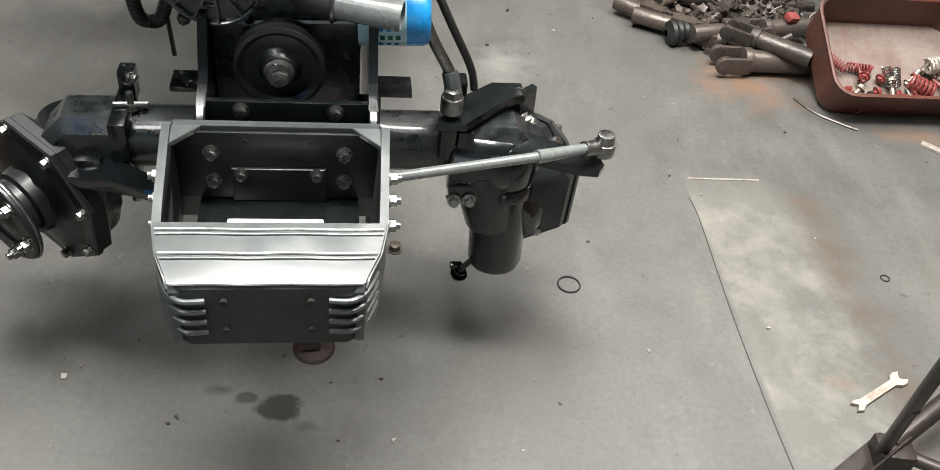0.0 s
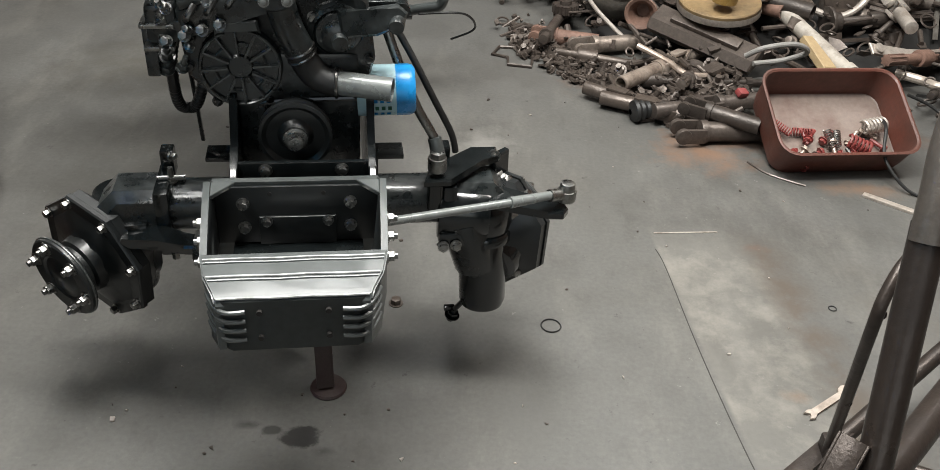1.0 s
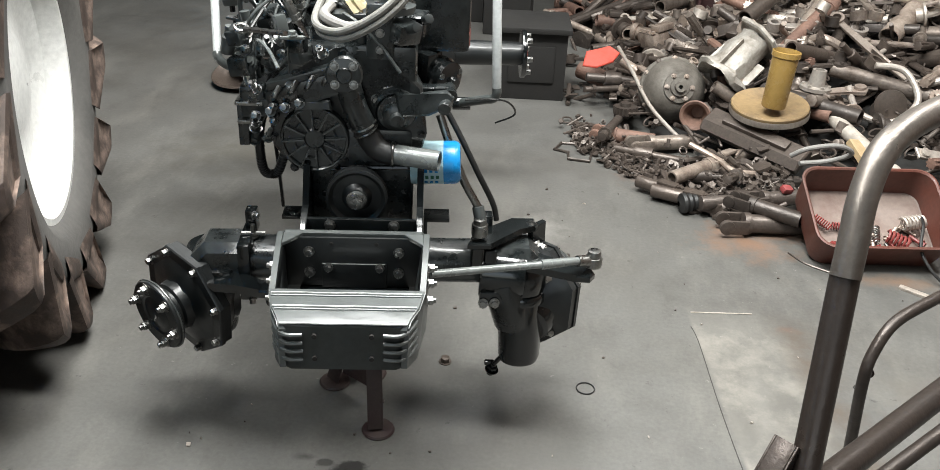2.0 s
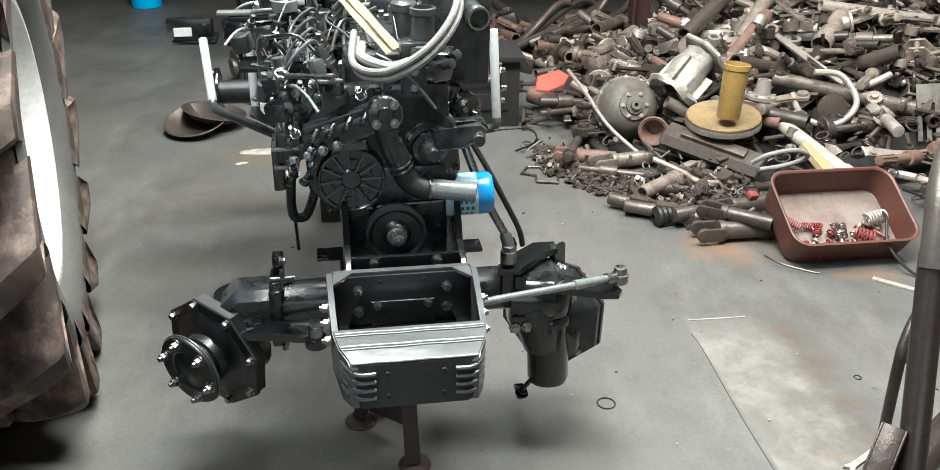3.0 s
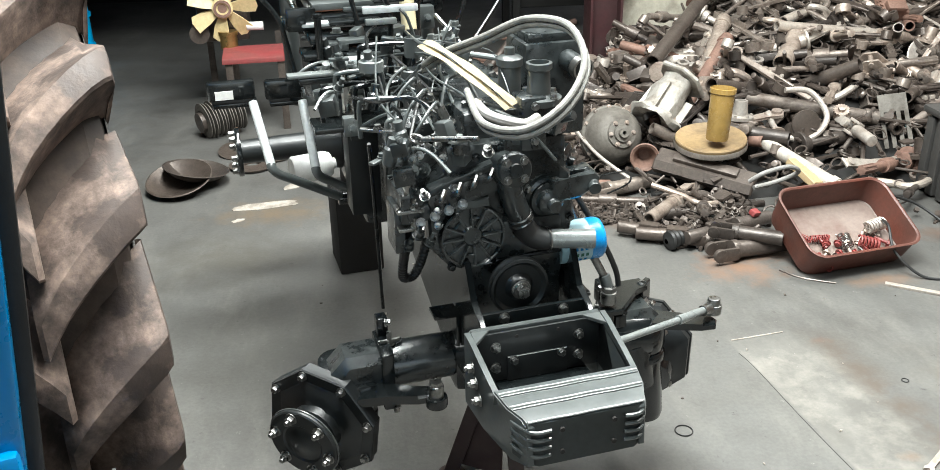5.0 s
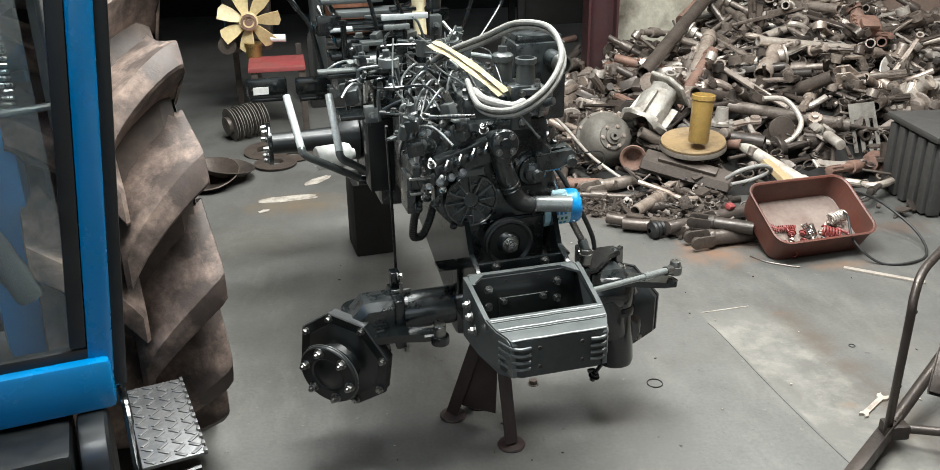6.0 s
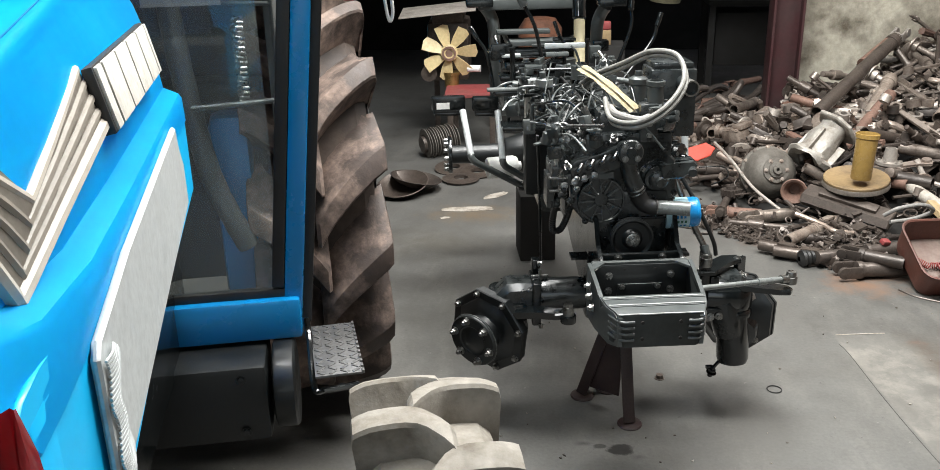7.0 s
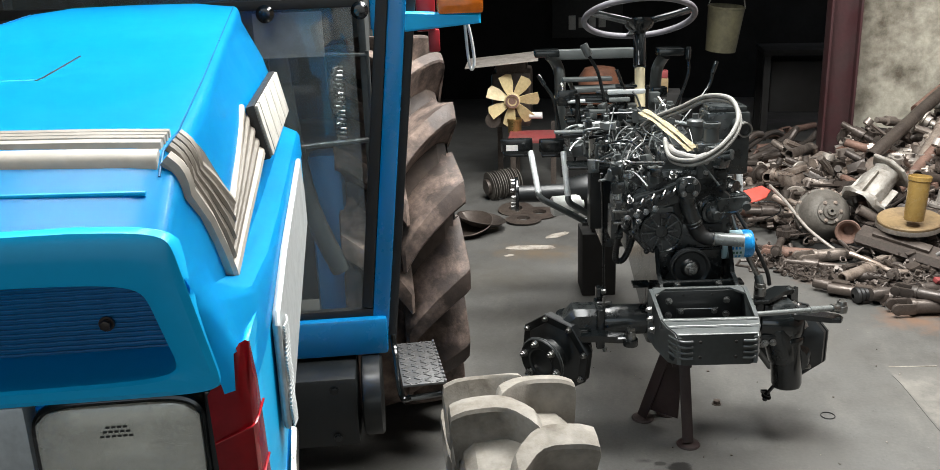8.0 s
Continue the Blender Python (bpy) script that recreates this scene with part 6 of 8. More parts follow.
# lamps
for s in (-1, 1):
    bm = B()
    rows = []
    for q, y in ((1.0, -0.492), (0.97, -0.478), (0.86, -0.462), (0.6, -0.448), (0.3, -0.442)):
        rows.append([bm.verts.new((s * 0.215 + 0.074 * q * math.copysign(abs(math.cos(a)) ** 0.5, math.cos(a)), y, 1.058 + 0.049 * q * math.copysign(abs(math.sin(a)) ** 0.5, math.sin(a)))) for a in [6.2832 * k / 32 for k in range(32)]])
    for p, q in zip(rows, rows[1:]):
        for k in range(32):
            bm.faces.new((p[k], p[(k + 1) % 32], q[(k + 1) % 32], q[k]))
    bm.faces.new(rows[-1])
    bmesh.ops.solidify(bm, geom=bm.faces[:], thickness=0.002)
    lamp = part("headlight", bm, REFLECTOR, tractor, "yellowed rectangular glass headlight")
    bm = B()
    rows = []
    for k in range(13):
        x = -0.074 + 0.148 * k / 12
        rows.append([bm.verts.new((s * 0.215 + x, -0.493 - 0.011 * math.sqrt(max(0.0, 1 - (x / 0.078) ** 4)) * math.sqrt(max(0.0, 1 - (z / 0.054) ** 4)) - 0.0008 * (k % 2), 1.058 + z * (1 - 0.3 * abs(x / 0.074) ** 9))) for z in (-0.05, -0.045, -0.03, -0.01, 0.01, 0.03, 0.045, 0.05)])
    for p, q in zip(rows, rows[1:]):
        for k in range(7):
            bm.faces.new((p[k], p[k + 1], q[k + 1], q[k]))
    bmesh.ops.solidify(bm, geom=bm.faces[:], thickness=0.003)
    part("lamp_lens", bm, LAMP_LENS, lamp, "yellowed fluted lens").visible_shadow = False
    bm = B()
    sweep(bm, [(s * 0.215 + 0.077 * math.copysign(abs(math.cos(a)) ** 0.4, math.cos(a)), -0.489, 1.058 + 0.052 * math.copysign(abs(math.sin(a)) ** 0.4, math.sin(a))) for a in [6.2832 * (k + 0.5) / 40 for k in range(40)]], 0.0042, 8, 1, closed=True)
    box(bm, s * 0.298, -0.472, 1.058, 0.006, 0.05, 0.115, bevel=0.002)
    box(bm, s * 0.215, -0.452, 1.116, 0.17, 0.05, 0.006, bevel=0.002)
    box(bm, s * 0.215, -0.436, 1.058, 0.16, 0.006, 0.11, bevel=0.002)
    part("lamp_frame", bm, BLACK, lamp)
    bm = B()
    for k in range(3):
        for i in range(4 + k):
            box(bm, s * (0.208 + 0.0052 * i - 0.003 * k), -0.5055, 1.091 - 0.0046 * k, 0.0036, 0.001, 0.0018, bevel=0)
    part("print_bar", bm, BADGE_BLACK, lamp)
    bm = B()
    lens = []
    for z, y_in, y_out in ((1.16, -0.492, -0.487), (1.112, -0.499, -0.466), (1.06, -0.5, -0.457), (1.0, -0.499, -0.449), (0.94, -0.497, -0.441), (0.89, -0.494, -0.435)):
        x_in = 0.332 if z > 1.15 else 0.299 + 0.03 * (1.11 - z)
        lens.append([bm.verts.new((s * x, y, z)) for x, y in ((x_in, y_in), (0.326 if z < 1.15 else 0.333, y_in), (0.3365, y_in + 0.006), (0.34, (y_in + y_out) / 2), (0.3405, y_out))])
    for p, q in zip(lens, lens[1:]):
        for i in range(4):
            bm.faces.new((p[i], p[i + 1], q[i + 1], q[i]))
    bmesh.ops.solidify(bm, geom=bm.faces[:], thickness=0.01)
    red = part("side_marker", bm, RED_LENS, tractor, "red plastic side lamp lens")
    for z in (1.075, 1.015, 0.955):
        bm = B()
        sweep(bm, [(s * (0.3 + 0.03 * (1.11 - z)), -0.5, z - 0.012), (s * 0.328, -0.501, z), (s * 0.3385, -0.492, z + 0.002), (s * 0.342, -0.455, z + 0.008)], 0.0014, 6, 3)
        part("lens_rib", bm, RED_LENS, red)
    bm = B()
    box(bm, s * 0.32, -0.44, 1.03, 0.03, 0.07, 0.2, bevel=0.004)
    part("lamp_housing", bm, BLUE, tractor)
bm = B()
box(bm, 0, -0.475, 1.055, 0.262, 0.03, 0.11, bevel=0.006)
part("lamp_panel", bm, SILVER, tractor)
bm = B()
box(bm, 0, -0.05, 0.8, 0.4, 0.8, 0.38, bevel=0.02)
box(bm, 0, 0.6, 0.55, 0.3, 1.2, 0.3, bevel=0.02)
part("chassis_frame", bm, BLACK, tractor)
bm = B()
box(bm, 0, -0.44, 0.86, 0.62, 0.08, 0.16, bevel=0.01)
part("front_skirt", bm, BLUE, tractor)
# belly box below the cab
bm = B()
box(bm, 0.18, 1.0, 0.34, 0.36, 0.2, 0.2, bevel=0.015)
bolts_at = [((0.3, 0.898, 0.41), (0, -1, 0)), ((0.3, 0.898, 0.27), (0, -1, 0))]
bb = part("battery_box", bm, SATIN, tractor, "black steel battery box")
bolts(bb, bolts_at, 0.009, 0.006, BLACK)
bm = B()
lathe(bm, [(0, 0), (0.1, 0), (0.108, 0.004), (0.11, 0.012), (0.11, 0.05), (0.104, 0.056), (0, 0.056)], Matrix.Translation((0.37, 1.0, 0.34)) @ rot_to((1, 0, 0)), 32)
part("air_tank", bm, SATIN, tractor, "round black tank end")
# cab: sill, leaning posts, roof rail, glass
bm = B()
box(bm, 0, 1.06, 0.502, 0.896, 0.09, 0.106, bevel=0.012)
cab = part("cab_frame", bm, SHADED_BLUE, tractor, "blue cab frame with dark glass")
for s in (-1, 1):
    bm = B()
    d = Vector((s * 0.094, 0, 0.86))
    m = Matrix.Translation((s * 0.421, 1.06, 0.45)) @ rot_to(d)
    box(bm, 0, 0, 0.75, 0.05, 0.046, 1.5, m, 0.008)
    part("cab_post", bm, SHADED_BLUE, cab)
    bm = B()
    m2 = Matrix.Translation((s * 0.457, 1.07, 0.47)) @ rot_to(d)
    box(bm, 0, 0, 0.75, 0.014, 0.026, 1.5, m2, 0.004)
    m3 = Matrix.Translation((s * 0.397, 1.05, 0.58)) @ rot_to(d)
    box(bm, 0, 0, 0.7, 0.028, 0.03, 1.4, m3, 0.004)
    part("door_seal", bm, RUBBER, cab)
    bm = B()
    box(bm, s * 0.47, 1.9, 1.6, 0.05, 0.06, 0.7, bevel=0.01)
    part("rear_post", bm, SHADED_BLUE, cab)
# roof out of view, its front overhang added to shade the sill
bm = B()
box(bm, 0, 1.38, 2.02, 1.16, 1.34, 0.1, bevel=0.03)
part("cab_roof", bm, SHADED_BLUE, cab)
bm = B()
box(bm, 0, 1.045, 1.25, 0.82, 0.005, 1.38, bevel=0)
gl = part("windscreen", bm, GLASS, cab, "dusty clear windscreen")
gl.visible_shadow = False
for z in (0.564, 1.385):
    bm = B()
    box(bm, 0, 1.05, z, 0.86, 0.025, 0.024, bevel=0.004)
    part("glass_seal", bm, RUBBER, cab)
for x in (0.2, 0.43):
    bm = B()
    lathe(bm, [(0, 0), (0.02, 0), (0.022, 0.006), (0.014, 0.014), (0, 0.016)], Matrix.Translation((x, 1.04, 1.365)) @ rot_to((0, -1, 0)), 18)
    part("glass_clamp", bm, BLACK, cab)
# things behind the glass
bm = B()
box(bm, 0.25, 1.065, 1.31, 0.17, 0.003, 0.11, bevel=0)
part("plastic_sheet", bm, CLOUDY, cab, "cloudy plastic sheet behind the glass")
bm = B()
box(bm, 0.1, 1.5, 0.75, 0.5, 0.4, 0.5, bevel=0.05)
part("driver_seat", bm, RUBBER, cab)
bm = B()
box(bm, 0.3, 1.3, 0.72, 0.1, 0.14, 0.5, bevel=0.03)
part("inner_console", bm, BLUE_DARK, cab)
bm = B()
sweep(bm, [(0.2, 1.16, 1.36), (0.22, 1.15, 1.1), (0.26, 1.13, 0.85), (0.33, 1.13, 0.66)], 0.026, 12, 8, wave=0.06)
part("ribbed_duct", bm, GREY, cab)
bm = B()
sweep(bm, [(0.36 + 0.012 * math.cos(1.2 * k), 1.12 + 0.012 * math.sin(1.2 * k), 1.22 - 0.0022 * k) for k in range(90)], 0.004, 6, 1)
part("coiled_cable", bm, BOLT, cab)
bm = B()
rod(bm, (0.24, 1.1, 1.02), (0.44, 1.1, 1.03), 0.007, seg=10)
rod(bm, (0.44, 1.1, 1.02), (0.44, 1.1, 1.26), 0.005, seg=10)
rod(bm, (0.24, 1.1, 1.26), (0.44, 1.1, 1.25), 0.005, seg=10)
part("inner_handle", bm, GREY, cab)
# panels added to close off the cab's inside and keep it dark
bm = B()
box(bm, 0, 2.02, 1.2, 0.9, 0.02, 1.4, bevel=0.005)
part("rear_bulkhead", bm, LINING, cab)
for s in (-1, 1):
    bm = B()
    box(bm, s * 0.43, 1.56, 1.19, 0.02, 0.86, 1.5, bevel=0.005)
    part("side_lining", bm, LINING, cab)
# lamp arm with an orange lamp
bm = B()
prism(bm, [(0.5, 1.305), (0.73, 1.322), (0.73, 1.345), (0.5, 1.36)], 0.04, Matrix.Translation((0, 1.08, 0)) @ pose(0, 0, 0, 90), 0.005)
arm = part("lamp_arm", bm, BLUE, tractor)
bm = B()
box(bm, 0.68, 1.06, 1.374, 0.115, 0.05, 0.055, bevel=0.01)
part("indicator_lamp", bm, AMBER_LENS, arm, "orange plastic indicator lamp")
bm = B()
sweep(bm, [(0.7, 1.1, 1.33), (0.712, 1.1, 1.27), (0.716, 1.1, 1.22), (0.708, 1.1, 1.2), (0.7, 1.1, 1.24), (0.694, 1.1, 1.33)], 0.004, 8, 5)
part("cable_loop", bm, WHITE_PLASTIC, arm)
bm = B()
box(bm, 0.6, 1.2, 1.34, 0.05, 0.03, 0.09, pose(0, 0, 0, 0), 0.006)
box(bm, 0.62, 1.2, 1.27, 0.03, 0.02, 0.06, bevel=0.005)
part("red_handle", bm, LEVER_RED, arm)
# chequer plate step on a bent hanger
bm = B()
ms = pose(0.525, 0.9, 0.47, -4, 0, 3)
box(bm, 0, 0, 0, 0.105, 0.3, 0.006, ms, 0.001)
stp = part("step_plate", bm, TREAD_PLATE, tractor, "chequer-plate steel step")
bmk = B()
box(bmk, 0, 0, 0, 0.022, 0.007, 0.003, None, 0.001)
mark = finish(bmk, "tread_mark", TREAD_PLATE)
for i in range(4):
    for j in range(14):
        ob = new("tread_mark", mark)
        ob.parent = stp
        ob.matrix_local = ms @ pose(-0.039 + 0.026 * i, -0.138 + 0.0212 * j, 0.0038, 0, 0, 45 if (i + j) % 2 else -45)
bm = B()
for i in range(12):
    box(bm, 0.053, -0.145 + 0.026 * i, 0.003, 0.006, 0.014, 0.009, ms, 0.001)
part("step_teeth", bm, TREAD_PLATE, stp)
bm = B()
sweep(bm, [(0.46, 0.98, 0.52), (0.465, 0.95, 0.48), (0.475, 0.77, 0.448), (0.5, 0.755, 0.445), (0.575, 0.755, 0.452)], 0.008, 8, 5)
part("step_hanger", bm, BLACK, tractor)


def carcass(bm, R, w, lug_h, rim):
    """The tyre's body round the x axis, centred on the origin."""
    ax = Matrix(((0, 0, 1, 0), (1, 0, 0, 0), (0, 1, 0, 0), (0, 0, 0, 1)))
    r0 = R - lug_h
    h = w / 2
    prof = [(rim, -h * 0.72), (rim + 0.25 * (r0 - rim), -h * 0.98), (rim + 0.6 * (r0 - rim), -h), (r0 - 0.05 * R, -h * 0.93), (r0 - 0.008 * R, -h * 0.75), (r0, -h * 0.35), (r0 + 0.003, 0)]
    prof = prof + [(r, -z) for r, z in prof[-2::-1]]
    lathe(bm, prof, ax, 72)


def lug(bm, R, w, lug_h, skew, thick, sgn, slope, arched=False):
    """One lug from the tread's middle round the shoulder, with a sloping, slightly hollow face."""
    r0, h, prev = R - lug_h, w / 2, None
    middle = ((-0.3, 0.03), (-0.26, 0.006), (-0.2, 0.0), (-0.1, 0.0)) if arched else ((-0.08, 0.01), (-0.03, 0.0))
    for s, drop in middle + ( (0.08, 0.0), (0.2, 0.0), (0.35, 0.0), (0.5, 0.0), (0.65, 0.001), (0.8, 0.003), (0.92, 0.008), (1.0, 0.022 * R + 0.004), (1.02, 0.05 * R + 0.005), (0.99, 0.09 * R + 0.006), (0.94, 0.13 * R + 0.006)):
        x = sgn * h * (1.09 + (0.015 if s > 0.85 and drop < 0.2 * R else 0.0)) * s
        a = skew * min(max(s, 0), 1.0) ** 0.7
        if arched:
            q = min(1.0, (s + 0.42) / 0.75)
            a = -skew * (1 - q) ** 1.8
        rt, rb = R - drop, r0 - (0.03 if s < 0.9 else 0.07) * R - drop * 0.9
        cur = [bm.verts.new((xx, -math.cos(aa) * rr, math.sin(aa) * rr)) for xx, aa, rr in ((x * 0.93, a - thick * 0.98, rb), (x, a - thick, rt - 0.006), (x, a - thick * 0.86, rt), (x, a, rt + 0.001), (x, a + thick * 0.8, rt - 0.003), (x, a + thick * 1.1, rt - 0.012), (x * 0.97, a + thick * slope, rb))]
        if prev:
            for i in range(6):
                bm.faces.new((prev[i], prev[i + 1], cur[i + 1], cur[i]))
            bm.faces.new((prev[6], prev[0], cur[0], cur[6]))
        else:
            bm.faces.new(cur)
        prev = cur
    bm.faces.new(prev[::-1])


def wheel(name, place, R, w, lugs, lug_h, rim, skew, thick, rubber, label, slope, yaw=0.0, arched=False, turn=0.0):
    wh = new(name)
    wh.parent = tractor
    wh.empty_display_size = 0.05
    wh.matrix_local = pose(*place, 0, 0, yaw) @ pose(0, 0, 0, turn)
    tagged(wh, label)
    bm = B()
    carcass(bm, R, w, lug_h, rim)
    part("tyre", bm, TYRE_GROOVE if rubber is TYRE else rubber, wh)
    if rubber is TYRE:
        r0, h = R - lug_h, w / 2
        for side in (-1, 1):
            bm = B()
            wall = [(rim + 0.004, h * 0.74), (rim + 0.012, h * 0.82), (rim + 0.25 * (r0 - rim), h * 1.0), (rim + 0.6 * (r0 - rim), h * 1.025), (r0 - 0.075 * R, h * 0.985)]
            lathe(bm, [(r, side * x) for r, x in wall], Matrix(((0, 0, 1, 0), (1, 0, 0, 0), (0, 1, 0, 0), (0, 0, 0, 1))), 72)
            part("sidewall", bm, SIDEWALL, wh, "grey dusty sidewall")
    for sgn in (-1, 1):
        bm = B()
        lug(bm, R, w, lug_h, skew, thick, sgn, slope, arched)
        me = finish(bm, "lug", rubber)
        for k in range(lugs):
            ob = new("lug", me)
            ob.parent = wh
            ob.matrix_local = pose(0, 0, 0, -360 * (k + (0.5 if sgn > 0 else 0)) / lugs)
    bm = B()
    ax = Matrix(((0, 0, 1, 0), (1, 0, 0, 0), (0, 1, 0, 0), (0, 0, 0, 1)))
    h = w / 2
    lathe(bm, [(rim + 0.015, h * 0.72), (rim + 0.012, h * 0.8), (rim - 0.006, h * 0.8), (rim - 0.025, h * 0.45), (rim * 0.75, h * 0.3), (rim * 0.4, h * 0.42), (rim * 0.3, h * 0.5), (0, h * 0.5)], ax, 48)
    lathe(bm, [(rim + 0.015, -h * 0.72), (rim - 0.006, -h * 0.8), (rim * 0.7, -h * 0.3), (0, -h * 0.3)], ax, 48)
    part("rim", bm, RIM_WHITE, wh, "white painted rim")
    return wh


wheel("rear_wheel", (0.472, 1.74, 0.615), 0.625, 0.32, 15, 0.088, 0.33, 0.3, 0.058, TYRE, "dusty brown rear tractor tyre with deep lugs", 5.2, 4.0, False, 6.2)
wheel("rear_wheel", (-0.515, 1.74, 0.615), 0.625, 0.32, 15, 0.088, 0.33, 0.3, 0.058, TYRE, "dusty brown rear tractor tyre with deep lugs", 5.2, 4.0, False, 6.2)
wheel("front_wheel", (0.668, 0.08, 0.388), 0.392, 0.205, 12, 0.06, 0.2, 0.28, 0.075, TYRE_PALE, "pale dusty front tractor tyre with arched lugs", 1.7, 0.0, True)
wheel("front_wheel", (-0.668, 0.08, 0.388), 0.392, 0.205, 12, 0.06, 0.2, 0.28, 0.075, TYRE_PALE, "pale dusty front tractor tyre with arched lugs", 1.7, 0.0, True)

# ---- red tray with springs ----
tray = thing("rust_red_tray", pose(0.958, 2.15, 0.0, 0, 0, 9) @ pose(0, 0, 0, 28), "rust-red steel tray tipped against the heap, holding springs", "tray")


def rounded(x0, x1, y0, y1, r, n=5):
    out = []
    for cx, cy, a0 in ((x1 - r, y0 + r, -90), (x1 - r, y1 - r, 0), (x0 + r, y1 - r, 90), (x0 + r, y0 + r, 180)):
        out += [(cx + r * math.cos(radians(a0 + 90 * k / n)), cy + r * math.sin(radians(a0 + 90 * k / n))) for k in range(n + 1)]
    return out


def tray_mesh(levels, closed_at):
    """Rounded outlines stacked from the rim to the floor."""
    bm = B()
    loops = [[bm.verts.new((x, y, z)) for x, y in rounded(x0, x1, y0, y1, r)] for x0, x1, y0, y1, r, z in levels]
    for a, b in zip(loops, loops[1:]):
        for i in range(len(a)):
            bm.faces.new((a[i], a[(i + 1) % len(a)], b[(i + 1) % len(b)], b[i]))
    bm.faces.new(loops[closed_at])
    return bm


bm = tray_mesh([(0.0, 0.4, 0.0, 0.27, 0.045, 0.0), (-0.006, 0.406, -0.006, 0.276, 0.05, 0.03), (-0.012, 0.412, -0.012, 0.282, 0.055, 0.113), (-0.017, 0.417, -0.017, 0.287, 0.057, 0.1145), (-0.0175, 0.4175, -0.0175, 0.2875, 0.057, 0.1175), (-0.012, 0.412, -0.012, 0.282, 0.053, 0.119), (-0.007, 0.407, -0.007, 0.277, 0.05, 0.115), (0.002, 0.398, 0.002, 0.268, 0.043, 0.014)], 0)
part("tray_shell", bm, RUST_BOX, tray)
bm = tray_mesh([(0.003, 0.397, 0.003, 0.267, 0.042, 0.017), (0.006, 0.394, 0.006, 0.264, 0.04, 0.0145)], 1)
part("tray_floor", bm, BOX_INSIDE, tray)


def spring(m, r, length, turns, wire, mat, label, group):
    bm = B()
    n = int(turns * 10)
    sweep(bm, [(r * math.cos(0.6283 * k), r * math.sin(0.6283 * k), length * k / n) for k in range(n + 1)], wire, 6, 1)
    return solid("coil_spring", bm, mat, label, "spring", group, m=m)


rs = random.Random(11)
for k in range(26):
    x, y = rs.uniform(0.06, 0.35), 0.025 + 0.085 * rs.random() ** 1.6
    m = tray.matrix_world @ Matrix.Translation((x, y, 0.024 + rs.random() * 0.016)) @ pose(0, 0, 0, rs.uniform(70, 110), 0, rs.uniform(0, 360))
    if k < 8:
        spring(m, 0.011, 0.06, 8, 0.0022, SPRING_RED if k % 2 else BARE, "small red coil spring in the tray" if k % 2 else "small bare steel coil spring in the tray", "springs in the tray")
    else:
        bm = B()
        rod(bm, (0, 0, -0.02), (0, 0, 0.025), 0.006, seg=8)
        hexbolt(bm, (0, 0, 0.024), (0, 0, 1), 0.011, 0.009)
        solid("loose_bolt", bm, rs.choice((SPRING_RED, BOLT, SCRAP)), "loose bolt lying in the tray", "bolt", "bolts in the tray", m=m)
spring(tray.matrix_world @ Matrix.Translation((0.24, 0.075, 0.05)) @ pose(0, 0, 0, 90, 0, 60), 0.019, 0.07, 6, 0.0045, SPRING_RED, "large red coil spring in the tray", "springs in the tray")
spring(tray.matrix_world @ Matrix.Translation((0.3, 0.12, 0.05)) @ pose(0, 0, 0, 90, 0, 100), 0.02, 0.075, 6, 0.0045, SCRAP_LIGHT, "large bare coil spring in the tray", "springs in the tray")

# ---- the scrap heap ----


def heap(x, y):
    """Height of the heap's dark core over the floor."""
    d = (x - 0.62) * 0.78 + (y - 2.5) * 0.62
    if x > 0.9:
        d = min(d, y - 2.5)
    d = min(d, (x - 0.16) * 1.0 + max(0.0, 3.2 - y) * 0.2)
    if d <= 0:
        return -0.05
    z = 0.33 * d ** 1.35
    z = min(z, 0.62) - 0.16 * max(0.0, x - 1.7)
    return max(z, 0.0)


# near-black sheet for the shade seen through gaps in the heap
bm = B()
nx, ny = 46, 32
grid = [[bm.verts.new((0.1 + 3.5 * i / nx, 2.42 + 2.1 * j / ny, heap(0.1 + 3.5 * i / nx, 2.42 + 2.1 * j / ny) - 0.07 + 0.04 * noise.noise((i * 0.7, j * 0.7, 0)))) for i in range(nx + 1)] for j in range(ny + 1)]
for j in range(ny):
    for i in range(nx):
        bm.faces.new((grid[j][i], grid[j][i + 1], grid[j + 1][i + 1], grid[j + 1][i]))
solid("scrap_core", bm, SHED_DARK, "near-black heap core painted as the shade between scrap pieces", "scrap", kind="stuff")


def scrap_tube(b, r=0.03, l=0.4):
    pipe(b, (0, -l / 2, 0), (0, l / 2, 0), r, 0.005, 16)


def scrap_shaft(b, r=0.014, l=0.4):
    rod(b, (0, -l / 2, 0), (0, l / 2, 0), r, seg=12, bevel=0.002)
    rod(b, (0, l * 0.2, 0), (0, l * 0.34, 0), r * 1.7, seg=12, bevel=0.002)
    rod(b, (0, -l * 0.42, 0), (0, -l * 0.38, 0), r * 1.5, seg=10)


def scrap_yoke(b, r=0.03, l=0.2):
    """A cardan joint fork on a stub of tube."""
    pipe(b, (0, -l, 0), (0, 0.0, 0), r * 0.85, 0.006, 16)
    rod(b, (0, -0.012, 0), (0, 0.012, 0), r, seg=16, bevel=0.003)
    for s in (-1, 1):
        box(b, s * r * 0.9, 0.035, 0, 0.012, 0.07, r * 1.3, None, 0.004)
        rod(b, (s * (r * 0.9 - 0.009), 0.07, 0), (s * (r * 0.9 + 0.009), 0.07, 0), r * 0.68, seg=14, bevel=0.002)


